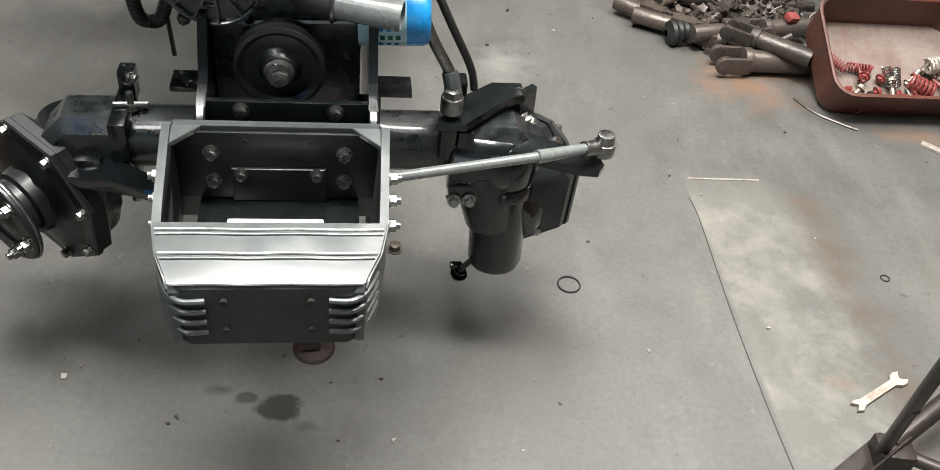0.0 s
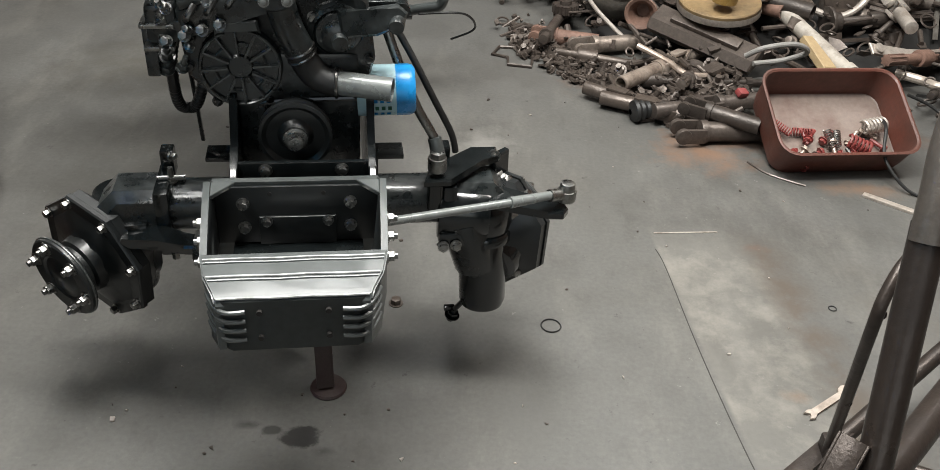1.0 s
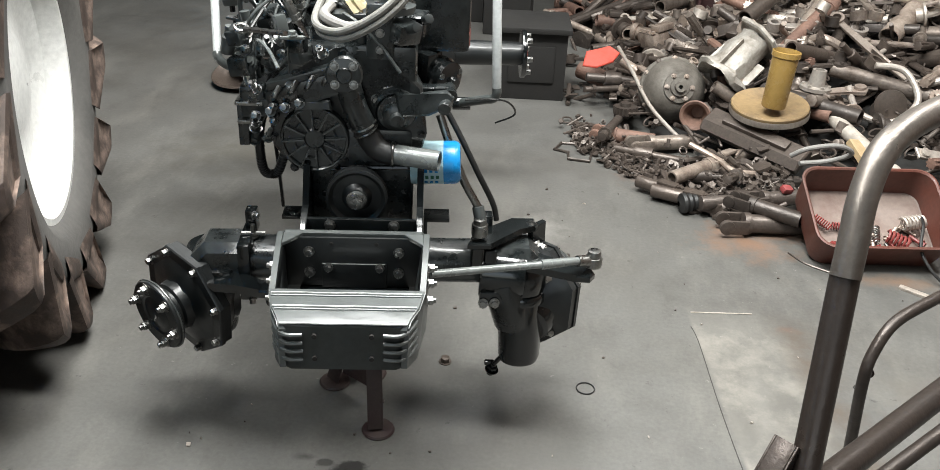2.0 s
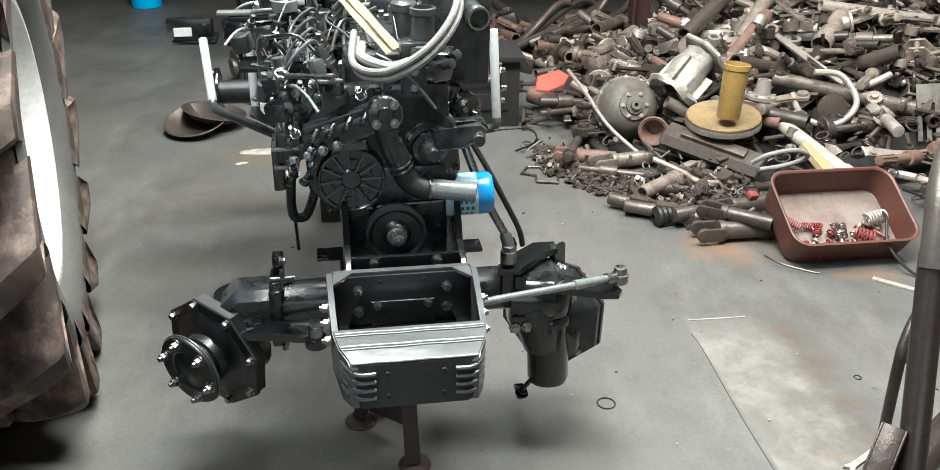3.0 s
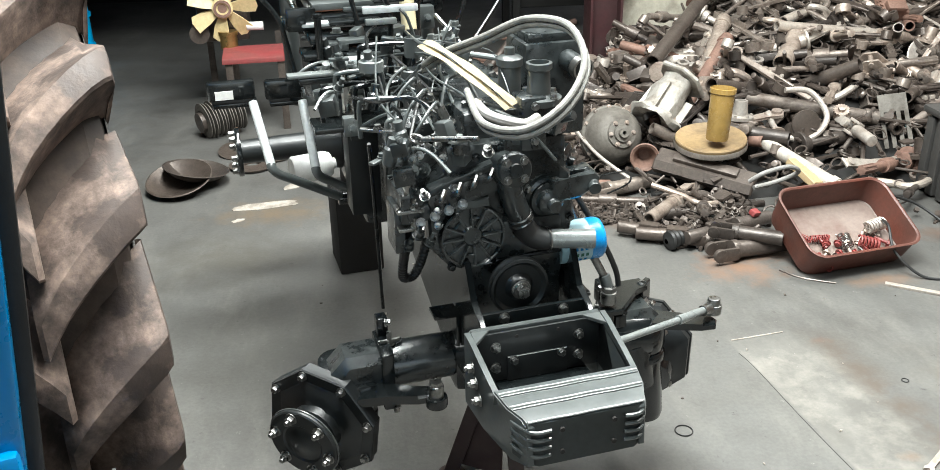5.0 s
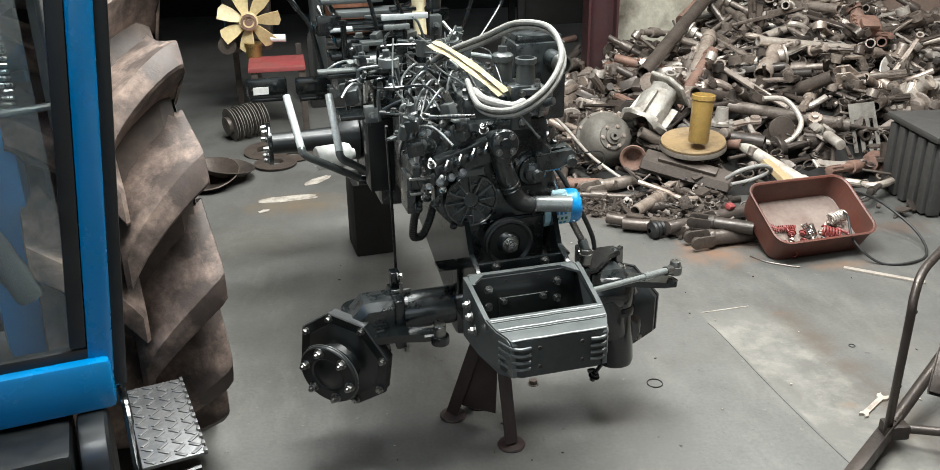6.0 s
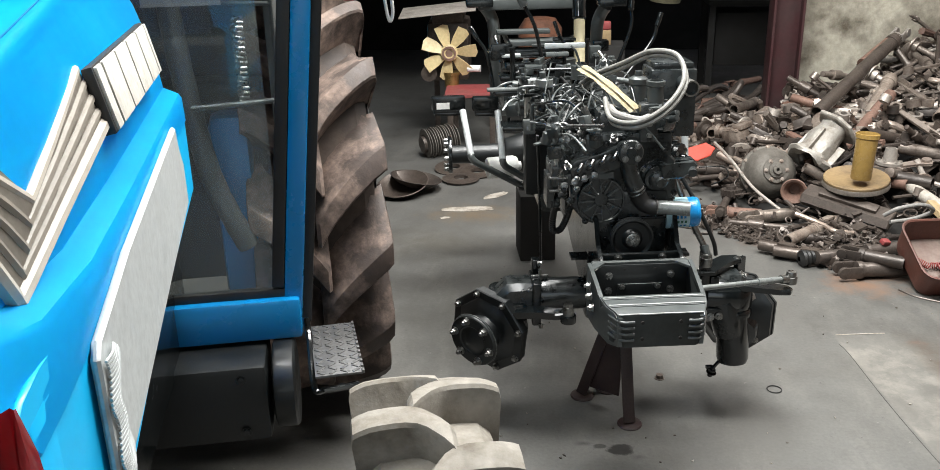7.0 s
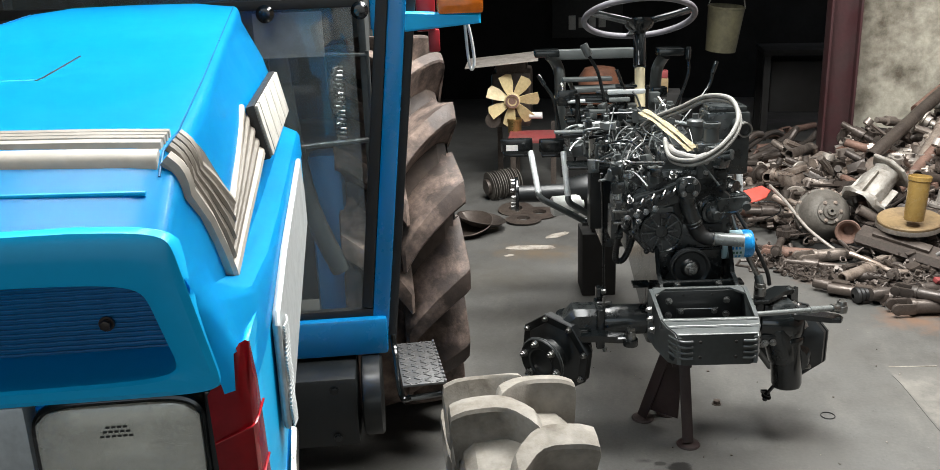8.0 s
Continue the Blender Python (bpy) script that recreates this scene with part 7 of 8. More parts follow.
def scrap_cardan(b, r=0.026, l=0.28):
    scrap_yoke(b, r, l * 0.5)
    rod(b, (-r, 0.07, 0), (r, 0.07, 0), 0.009, seg=10)
    rod(b, (0, 0.07, -r), (0, 0.07, r), 0.009, seg=10)
    for s in (-1, 1):
        box(b, 0, 0.105, s * r * 0.9, r * 1.3, 0.07, 0.012, None, 0.004)
    rod(b, (0, 0.13, 0), (0, 0.13 + l * 0.35, 0), r * 0.8, seg=14, bevel=0.003)


def scrap_lever(b, w=0.035, l=0.32):
    prism(b, [(-w / 2, -l / 2), (w / 2, -l / 2), (w * 0.7, -l * 0.1), (w * 0.5, l * 0.3), (w * 0.9, l * 0.46), (0, l * 0.52), (-w * 0.7, l * 0.44), (-w * 0.35, l * 0.2), (-w * 0.2, -l * 0.1)], 0.012, None, 0.003)
    rod(b, (0, l * 0.44, -0.012), (0, l * 0.44, 0.024), w * 0.5, seg=14, bevel=0.002)
    rod(b, (0, -l * 0.42, -0.008), (0, -l * 0.42, 0.02), w * 0.42, seg=14, bevel=0.002)


def scrap_link(b, w=0.032, l=0.5):
    """A flat link arm with an eye at each end and a lug on its back."""
    prism(b, [(-w * 0.45, -l * 0.44), (w * 0.45, -l * 0.44), (w * 0.62, -l * 0.1), (w * 0.62, l * 0.12), (w * 0.4, l * 0.44), (-w * 0.4, l * 0.44), (-w * 0.5, 0)], 0.014, None, 0.004)
    for s, k in ((-1, 1.0), (1, 0.8)):
        pipe(b, (0, s * l * 0.46, -0.012), (0, s * l * 0.46, 0.026), w * k, w * k * 0.42, 16)
    box(b, w * 0.3, l * 0.08, 0.022, 0.012, l * 0.2, 0.03, None, 0.003)


def scrap_stub(b, r=0.022, l=0.36):
    """A splined stub axle with a collar and a flange at its end."""
    rod(b, (0, -l / 2, 0), (0, l * 0.3, 0), r * 0.7, seg=14, bevel=0.002)
    rod(b, (0, -l * 0.1, 0), (0, l * 0.05, 0), r * 1.15, seg=16, bevel=0.004)
    rod(b, (0, l * 0.3, 0), (0, l * 0.38, 0), r * 1.4, seg=16, bevel=0.003)
    rod(b, (0, l * 0.38, 0), (0, l * 0.41, 0), r * 2.3, seg=20, bevel=0.003)
    for k in range(8):
        c, s = math.cos(0.785 * k) * r * 0.7, math.sin(0.785 * k) * r * 0.7
        rod(b, (c, -l * 0.5, s), (c, -l * 0.3, s), 0.0035, seg=6)


def scrap_plate(b, w=0.14, l=0.2):
    prism(b, [(-w / 2, -l / 2), (w * 0.3, -l * 0.5), (w / 2, -l * 0.2), (w * 0.42, l * 0.5), (-w * 0.1, l * 0.4), (-w * 0.5, l * 0.1)], 0.008, None, 0.002)
    box(b, -w * 0.3, -l * 0.1, 0.03, 0.008, l * 0.5, 0.05, None, 0.002)
    hexbolt(b, (w * 0.2, 0, 0.008), (0, 0, 1), 0.011, 0.01)


def scrap_flange(b, r=0.06, l=0.08):
    lathe(b, [(r * 0.35, 0), (r, 0), (r, 0.014), (r * 0.55, 0.018), (r * 0.45, l), (r * 0.3, l), (r * 0.3, 0.004), (r * 0.35, 0)], None, 22)
    for k in range(6):
        hexbolt(b, (r * 0.8 * math.cos(1.047 * k), r * 0.8 * math.sin(1.047 * k), 0.014), (0, 0, 1), 0.008, 0.008, False)


def scrap_gear(b, r=0.05, l=0.03):
    n = 18
    prism(b, [(r * q * math.cos(6.2832 * (k + o) / n), r * q * math.sin(6.2832 * (k + o) / n)) for k in range(n) for q, o in ((0.86, 0), (1, 0.2), (1, 0.5), (0.86, 0.7))], l, None, 0)
    rod(b, (0, 0, -0.01), (0, 0, l + 0.015), r * 0.45, seg=16, bevel=0.002)


def scrap_bend(b, r=0.016, l=0.3):
    sweep(b, [(-l * 0.5, 0, 0), (-l * 0.2, 0.02, 0.0), (0, 0.0, 0.01), (l * 0.12, l * 0.15, 0.01), (l * 0.15, l * 0.4, 0)], r, 10, 5)


def scrap_bracket(b, w=0.09, l=0.14):
    box(b, 0, 0, 0.006, w, l, 0.012, None, 0.003)
    for s in (-1, 1):
        prism(b, [(-l * 0.4, 0), (l * 0.4, 0), (l * 0.15, 0.07), (-l * 0.15, 0.07)], 0.01, Matrix.Translation((s * w * 0.4, 0, 0.01)) @ pose(0, 0, 0, 90, 0, 90), 0.002)
    rod(b, (-w * 0.55, 0, 0.06), (w * 0.55, 0, 0.06), 0.012, seg=12)


def scrap_casting(b, w=0.12, l=0.16):
    box(b, 0, 0, 0.04, w, l, 0.08, None, 0.022)
    rod(b, (0, 0, 0.04), (w * 0.9, l * 0.2, 0.06), 0.035, 0.03, seg=16, bevel=0.004)
    pipe(b, (w * 0.85, l * 0.19, 0.059), (w * 1.05, l * 0.23, 0.063), 0.042, 0.01, 18)
    box(b, -w * 0.3, 0, 0.095, w * 0.5, l * 0.6, 0.03, None, 0.008)
    for k in range(4):
        hexbolt(b, (-w * 0.4 + 0.03 * k, l * 0.42, 0.08), (0, 0, 1), 0.009, 0.01)


KINDS = [
    ("scrap_tube", scrap_tube, [(0.024, 0.3), (0.032, 0.45), (0.04, 0.32), (0.028, 0.62), (0.045, 0.22)], "greasy steel tube in the scrap heap", "tube", 4),
    ("link_arm", scrap_link, [(0.03, 0.5), (0.036, 0.38), (0.026, 0.62)], "flat steel link arm in the scrap heap", "arm", 7),
    ("stub_axle", scrap_stub, [(0.022, 0.36), (0.026, 0.46)], "splined stub axle in the scrap heap", "axle", 5),
    ("drive_shaft", scrap_shaft, [(0.013, 0.42), (0.018, 0.5), (0.01, 0.34)], "stepped steel drive shaft in the scrap heap", "shaft", 4),
    ("shaft_yoke", scrap_yoke, [(0.03, 0.2), (0.036, 0.3), (0.026, 0.14)], "forked cardan yoke in the scrap heap", "yoke", 5),
    ("cardan_joint", scrap_cardan, [(0.026, 0.28), (0.03, 0.4)], "cardan joint in the scrap heap", "joint", 4),
    ("lever_arm", scrap_lever, [(0.035, 0.32), (0.045, 0.42), (0.03, 0.22)], "cast lever arm in the scrap heap", "lever", 5),
    ("scrap_plate", scrap_plate, [(0.14, 0.2), (0.1, 0.3)], "bent steel plate in the scrap heap", "plate", 1),
    ("hub_flange", scrap_flange, [(0.06, 0.08), (0.045, 0.06)], "bolted hub flange in the scrap heap", "flange", 2),
    ("toothed_cog", scrap_gear, [(0.05, 0.03), (0.035, 0.04)], "toothed gear wheel in the scrap heap", "gear", 1),
    ("bent_pipe", scrap_bend, [(0.016, 0.3), (0.011, 0.4), (0.02, 0.36)], "bent steel pipe in the scrap heap", "pipe", 4),
    ("mounting_bracket", scrap_bracket, [(0.09, 0.14), (0.07, 0.2)], "steel mounting bracket in the scrap heap", "bracket", 1),
    ("gear_housing", scrap_casting, [(0.12, 0.16), (0.1, 0.12)], "cast iron gear housing in the scrap heap", "casting", 1),
]
bag = [k for k in KINDS for _ in range(k[5])]
shared = {}
rh = random.Random(21)


def scrap_piece(x, y, z, kind, size, mat, tilt):
    key = (kind[0], size, mat.name)
    if key not in shared:
        b = B()
        kind[1](b, *size)
        shared[key] = finish(b, kind[0], mat)
    ob = tagged(new(kind[0], shared[key]), kind[3], kind[4], "parts of the scrap heap")
    ob.matrix_world = Matrix.Translation((x, y, z)) @ pose(0, 0, 0, *tilt)
    return ob


# ground taken by the large castings, the dish and the long tubes
KEEP_CLEAR = ((0.59, 3.08, 0.19), (0.66, 2.93, 0.16), (0.8, 2.84, 0.13), (0.93, 2.76, 0.12), (0.912, 2.93, 0.2), (0.78, 3.2, 0.17), (1.26, 2.85, 0.13), (1.32, 2.72, 0.1), (1.18, 3.02, 0.11), (1.38, 3.14, 0.15), (1.83, 3.12, 0.19))
count = 0
while count < 296:
    x, y = rh.uniform(0.12, 3.1), rh.uniform(2.42, 4.45)
    if y > 3.9 and x > 2.4:
        continue
    if rh.random() > 1.25 - 0.3 * (y - 2.4) and y > 3:
        continue
    z = heap(x, y)
    if z < 0.03:
        continue
    if 0.8 < x < 1.6 and y < 2.7:
        continue
    if any((x - hx) ** 2 + (y - hy) ** 2 < hr * hr for hx, hy, hr in KEEP_CLEAR):
        continue
    kind = rh.choice(bag)
    if 0.8 < x < 1.62 and y < 3.05 and kind[0] in ("scrap_tube", "drive_shaft", "shaft_yoke", "cardan_joint", "lever_arm", "bent_pipe", "link_arm", "stub_axle"):
        continue
    low = z < 0.1
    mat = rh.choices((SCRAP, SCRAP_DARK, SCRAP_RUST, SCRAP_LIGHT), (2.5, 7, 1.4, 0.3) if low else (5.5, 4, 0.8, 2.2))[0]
    tilt = (rh.gauss(0, 8 if low else 17), rh.gauss(0, 8 if low else 17), rh.choice((rh.uniform(0, 360), rh.gauss(48, 22), rh.gauss(-45, 22))))
    scrap_piece(x, y, z + (0.025 if low else rh.uniform(-0.02, 0.055)), kind, rh.choice(kind[2]), mat, tilt)
    count += 1
# the pieces beneath, packed too close to tell apart
under = {}
for k in range(460):
    x, y = rh.uniform(0.14, 3.1), rh.uniform(2.45, 4.45)
    z = heap(x, y)
    if z < 0.05 or (0.8 < x < 1.62 and y < 2.78) or any((x - hx) ** 2 + (y - hy) ** 2 < hr * hr * 0.7 for hx, hy, hr in KEEP_CLEAR):
        continue
    kind = rh.choice(bag)
    # mostly dark iron, which paints shade into the gaps
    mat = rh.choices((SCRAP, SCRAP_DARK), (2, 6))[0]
    b = B()
    kind[1](b, *rh.choice(kind[2]))
    me = finish(b, "scrap", mat)
    me.transform(Matrix.Translation((x, y, z + rh.uniform(-0.085, -0.03))) @ pose(0, 0, 0, rh.gauss(0, 22), rh.gauss(0, 22), rh.uniform(0, 360)))
    if mat.name not in under:
        under[mat.name] = (B(), mat)
    under[mat.name][0].from_mesh(me)
    bpy.data.meshes.remove(me)
LONG = [k for k in KINDS if k[0] in ("link_arm", "drive_shaft", "bent_pipe", "lever_arm", "stub_axle")]
for k in range(240):
    x, y = rh.uniform(0.3, 3.1), rh.uniform(2.6, 4.45)
    z = heap(x, y)
    if z < 0.08 or (0.8 < x < 1.62 and y < 3.05) or any((x - hx) ** 2 + (y - hy) ** 2 < (hr + 0.08) ** 2 for hx, hy, hr in KEEP_CLEAR):
        continue
    kind = rh.choice(LONG)
    mat = rh.choices((SCRAP, SCRAP_DARK, SCRAP_LIGHT), (5, 2, 2))[0]
    b = B()
    kind[1](b, *rh.choice(kind[2]))
    me = finish(b, "scrap", mat)
    me.transform(Matrix.Translation((x, y, z + rh.uniform(-0.01, 0.04))) @ pose(0, 0, 0, rh.gauss(0, 14), rh.gauss(0, 20), rh.choice((rh.gauss(48, 25), rh.gauss(-45, 25)))))
    if mat.name not in under:
        under[mat.name] = (B(), mat)
    under[mat.name][0].from_mesh(me)
    bpy.data.meshes.remove(me)
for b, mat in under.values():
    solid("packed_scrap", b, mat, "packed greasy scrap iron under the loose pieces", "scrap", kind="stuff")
# small bits strewn among them and at the heap's foot
# dark throughout, to deepen the shade between larger pieces
bm = B()
for k in range(1100):
    x, y = rh.uniform(0.12, 3.0), rh.uniform(2.44, 4.4)
    z = heap(x, y)
    if z < 0 or (0.9 < x < 1.5 and y < 2.56) or (z < 0.04 and rh.random() < 0.6):
        continue
    m = Matrix.Translation((x, y, z + rh.uniform(0.0, 0.04))) @ pose(0, 0, 0, rh.uniform(-40, 40), rh.uniform(-40, 40), rh.uniform(0, 360))
    if k % 3 == 0:
        l = rh.uniform(0.02, 0.09)
        rod(bm, m @ Vector((0, -l, 0)), m @ Vector((0, l, 0)), rh.uniform(0.004, 0.012), seg=8)
    elif k % 3 == 1:
        l = rh.uniform(0.012, 0.045)
        prism(bm, [(l * rh.uniform(0.5, 1.2) * math.cos(1.2566 * i), l * rh.uniform(0.4, 1.0) * math.sin(1.2566 * i)) for i in range(5)], rh.uniform(0.003, 0.012), m, 0)
    else:
        ring(bm, m.translation, m.to_3x3() @ Vector((0, 0, 1)), rh.uniform(0.012, 0.03), 0.004, 12, 5)
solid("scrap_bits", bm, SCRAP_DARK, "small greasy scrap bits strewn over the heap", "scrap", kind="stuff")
# oily crumbs and small fittings round the heap's foot
bm = B()
for k in range(620):
    x = rh.uniform(0.2, 1.0)
    y = 2.5 + max(0.0, 0.62 - x) * 1.15 + abs(rh.gauss(0, 0.12)) + rh.uniform(-0.1, 0.06)
    if x > 0.9 and y < 2.56:
        continue
    z = max(heap(x, y), 0.0)
    m = Matrix.Translation((x, y, z + rh.uniform(0.002, 0.012))) @ pose(0, 0, 0, rh.uniform(-30, 30), rh.uniform(-30, 30), rh.uniform(0, 360))
    l = rh.uniform(0.006, 0.026)
    if k % 4 == 0:
        rod(bm, m @ Vector((0, -2.2 * l, 0)), m @ Vector((0, 2.2 * l, 0)), rh.uniform(0.004, 0.009), seg=8)
    elif k % 4 == 1:
        hexbolt(bm, m.translation, m.to_3x3() @ Vector((0.4, 0, 1)), l * 0.7, l * 0.6, True, l)
    else:
        prism(bm, [(l * rh.uniform(0.6, 1.2) * math.cos(1.2566 * i), l * rh.uniform(0.5, 1.0) * math.sin(1.2566 * i)) for i in range(5)], rh.uniform(0.004, 0.014), m, 0)
solid("scrap_bits", bm, SCRAP_DARK, "small greasy scrap bits strewn over the heap", "scrap", kind="stuff")

# ---- known pieces lying on the heap ----
HEAP = "parts of the scrap heap"
# axle differential housing: a dome with a bolted ring and a hub plate
diff = thing("differential_housing", Matrix.Translation((0.592, 3.155, 0.19)) @ rot_to((0.1, -0.88, 0.38)), "dusty grey cast differential housing with a bolted hub", "casting", HEAP)
bm = B()
lathe(bm, [(0.135, -0.1), (0.135, -0.07), (0.125, -0.06), (0.118, -0.02), (0.095, 0.025), (0.07, 0.04), (0.065, 0.042), (0, 0.042)], None, 30)
part("dome", bm, DULL_IRON, diff)
for k in range(8):
    bm = B()
    box(bm, 0.098, 0, -0.01, 0.05, 0.012, 0.06, pose(0, 0, 0, 0, 0, 45 * k) @ pose(0, 0, 0, 0, 38, 0), 0.003)
    part("stiffener", bm, SCRAP, diff)
bm = B()
lathe(bm, [(0, 0.04), (0.06, 0.04), (0.062, 0.044), (0.06, 0.052), (0.038, 0.054), (0.036, 0.064), (0.022, 0.066), (0.02, 0.08), (0.008, 0.08), (0.007, 0.05), (0, 0.05)], None, 26)
part("hub_plate", bm, DULL_IRON, diff)
bolts(diff, [((0.05 * math.cos(1.047 * k), 0.05 * math.sin(1.047 * k), 0.052), (0, 0, 1)) for k in range(6)] + [((0.127 * math.cos(0.524 * k), 0.127 * math.sin(0.524 * k), -0.064), (0, 0, 1)) for k in range(12)], 0.008, 0.007, SCRAP)
# flared axle tube with a rusty mouth on a long dark casting
arm2 = thing("axle_casting", pose(0.655, 2.968, 0.15), "dark cast axle arm ending in a rusty flared tube", "casting", HEAP)
bm = B()
lathe(bm, [(0.03, 0.12), (0.036, 0.04), (0.056, 0.012), (0.06, 0.0), (0.056, -0.004), (0.046, 0.0), (0.03, 0.03), (0.022, 0.06), (0, 0.062)], rot_to((0.25, 0.95, -0.1)), 28)
part("flared_mouth", bm, SCRAP_RUST, arm2)
bm = B()
d = Vector((0.36, -0.24, -0.06))
m = Matrix.Translation((0.05, -0.0, -0.005)) @ rot_to(d) @ pose(0, 0, 0, 0, 0, 20)
prism(bm, [(-0.05, -0.03), (0.05, -0.03), (0.065, 0.0), (0.04, 0.028), (-0.04, 0.028), (-0.065, 0.0)], 0.4, m, 0.006)
box(bm, 0.0, 0.035, 0.2, 0.05, 0.02, 0.26, m, 0.006)
part("arm_body", bm, SCRAP_DARK, arm2)
# yellow dish with an amber beaker standing in it
bm = B()
lathe(bm, [(0, 0.022), (0.15, 0.022), (0.162, 0.03), (0.166, 0.06), (0.162, 0.066), (0.152, 0.064), (0.14, 0.056), (0.1, 0.053), (0.04, 0.055), (0, 0.055)], None, 40)
dish = solid("yellow_dish", bm, YELLOW_OLD, "old yellow painted steel dish on the scrap heap", "dish", HEAP, m=Matrix.Translation((0.92, 2.95, 0.176)) @ Matrix.Scale(0.86, 4) @ pose(0, 0, 0, 6, -3, 0))
bm = B()
lathe(bm, [(0.168, 0.026), (0.17, 0.024), (0.17, 0.045), (0.168, 0.05)], None, 40)
bmesh.ops.solidify(bm, geom=bm.faces[:], thickness=0.003)
part("dish_rim", bm, SCRAP_LIGHT, dish, "dusty grey outer rim")
bm = B()
lathe(bm, [(0, 0.0), (0.041, 0.0), (0.044, 0.006), (0.0465, 0.184), (0.051, 0.188), (0.051, 0.206), (0.0475, 0.208), (0.0445, 0.19), (0.041, 0.01), (0, 0.008)], None, 28)
solid("amber_beaker", bm, AMBER, "amber plastic filter bowl standing on the scrap", "beaker", HEAP, m=pose(0.914, 2.875, 0.243, -3, 3, 0))
# bright alloy gear housing
al = thing("alloy_gear_housing", Matrix.Translation((0.765, 3.2, 0.235)) @ rot_to((0.45, 0.3, 0.5)), "bright cast alloy gear housing with a square flange", "casting", HEAP)
bm = B()
lathe(bm, [(0.06, -0.01), (0.11, -0.02), (0.118, 0.0), (0.112, 0.012), (0.082, 0.035), (0.074, 0.09), (0.08, 0.13), (0.066, 0.18), (0.07, 0.2), (0.05, 0.215), (0, 0.215)], None, 26)
for v in bm.verts:
    v.co += Vector((noise.noise(v.co * 19), noise.noise(v.co * 19 + Vector((7, 0, 0))), noise.noise(v.co * 19 + Vector((0, 7, 0))))) * 0.022
part("cone_body", bm, ALLOY, al)
for k in range(4):
    bm = B()
    box(bm, 0.09, 0, 0.07, 0.035, 0.012, 0.12 + 0.02 * (k % 2), pose(0, 0, 0, 0, 4 * k - 6, 90 * k + 20), 0.004)
    part("stiffener", bm, ALLOY, al)
bm = B()
prism(bm, [(-0.1, -0.08), (-0.02, -0.1), (0.09, -0.085), (0.1, 0.02), (0.06, 0.09), (-0.05, 0.085), (-0.105, 0.03)], 0.022, pose(0, 0, 0.205, 6, -5, 0), 0.006)
part("square_flange", bm, ALLOY, al)
# long painted pipes leaning on the heap
for a, b2, r, mt, lab in (((0.9, 3.68, 0.36), (1.43, 4.25, 0.66), 0.036, SCRAP_DARK, "long dark steel pipe leaning on the heap"), ((0.93, 3.3, 0.24), (1.27, 3.72, 0.45), 0.03, SCRAP_RUST, "rust-red steel pipe leaning on the heap"), ((1.1, 3.15, 0.21), (1.33, 2.62, 0.1), 0.028, FLAKED, "flaking cream steel tube on the heap"), ((1.05, 3.45, 0.3), (1.32, 3.9, 0.5), 0.034, SCRAP, "greasy steel tube with a forked end on the heap"), ((1.2, 3.3, 0.28), (1.75, 3.15, 0.2), 0.03, SCRAP, "long greasy steel tube lying on the heap"), ((1.5, 3.7, 0.5), (2.1, 3.75, 0.42), 0.026, SCRAP_LIGHT, "dusty steel tube lying on the heap")):
    bm = B()
    pipe(bm, a, b2, r, 0.006, 20)
    d = (Vector(b2) - Vector(a)).normalized()
    rod(bm, Vector(b2) - d * 0.06, Vector(b2) - d * 0.03, r * 1.2, seg=18, bevel=0.003)
    solid("long_pipe", bm, mt, lab, "pipe", HEAP)
bm = B()
m = Matrix.Translation((1.43, 4.25, 0.66)) @ rot_to((0.5, 0.55, 0.3))
scrap_yoke(bm, 0.036, 0.05)
solid("pipe_fork", bm, SCRAP_LIGHT, "forked end on the long pipe", "yoke", HEAP, m=m @ pose(0, 0, 0, 90))
bm = B()
rod(bm, (1.22, 4.08, 0.54), (1.4, 4.23, 0.645), 0.0372, seg=20)
solid("pipe_band", bm, SCRAP_RUST, "red painted band round the long pipe", "pipe", HEAP)
# pale hoses, hoops
for pts, r, mt, lab in (([(1.24, 3.15, 0.26), (1.29, 3.1, 0.17), (1.41, 3.07, 0.155), (1.5, 3.12, 0.23), (1.45, 3.2, 0.32), (1.34, 3.21, 0.33)], 0.013, SCRAP_LIGHT, "pale looped hose on the heap"), ([(1.95, 4.12, 0.36), (1.96, 4.14, 0.47), (2.1, 4.15, 0.53), (2.27, 4.13, 0.46), (2.36, 4.1, 0.3)], 0.012, HOSE_GREY, "pale hose hoop on top of the heap"), ([(0.95, 2.62, 0.16), (1.0, 2.6, 0.2), (1.1, 2.62, 0.21), (1.16, 2.66, 0.17), (1.1, 2.7, 0.12), (1.0, 2.68, 0.11)], 0.009, HOSE_GREY, "small looped hose on the heap"), ([(0.36, 3.5, 0.24), (0.42, 3.3, 0.2), (0.5, 3.1, 0.12), (0.62, 2.95, 0.05)], 0.008, SCRAP_LIGHT, "thin bent rod lying on the heap"), ([(1.75, 4.3, 0.55), (1.85, 4.35, 0.75), (1.8, 4.4, 0.95), (1.86, 4.42, 1.15)], 0.012, SCRAP_RUST, "red-brown cable hanging at the wall"), ([(1.85, 3.45, 0.3), (2.0, 3.4, 0.24), (2.12, 3.35, 0.22), (2.2, 3.4, 0.32)], 0.022, SCRAP_LIGHT, "bent pale pipe on the heap")):
    bm = B()
    sweep(bm, pts, r, 10, 8)
    solid("loose_hose", bm, mt, lab, "hose", HEAP)
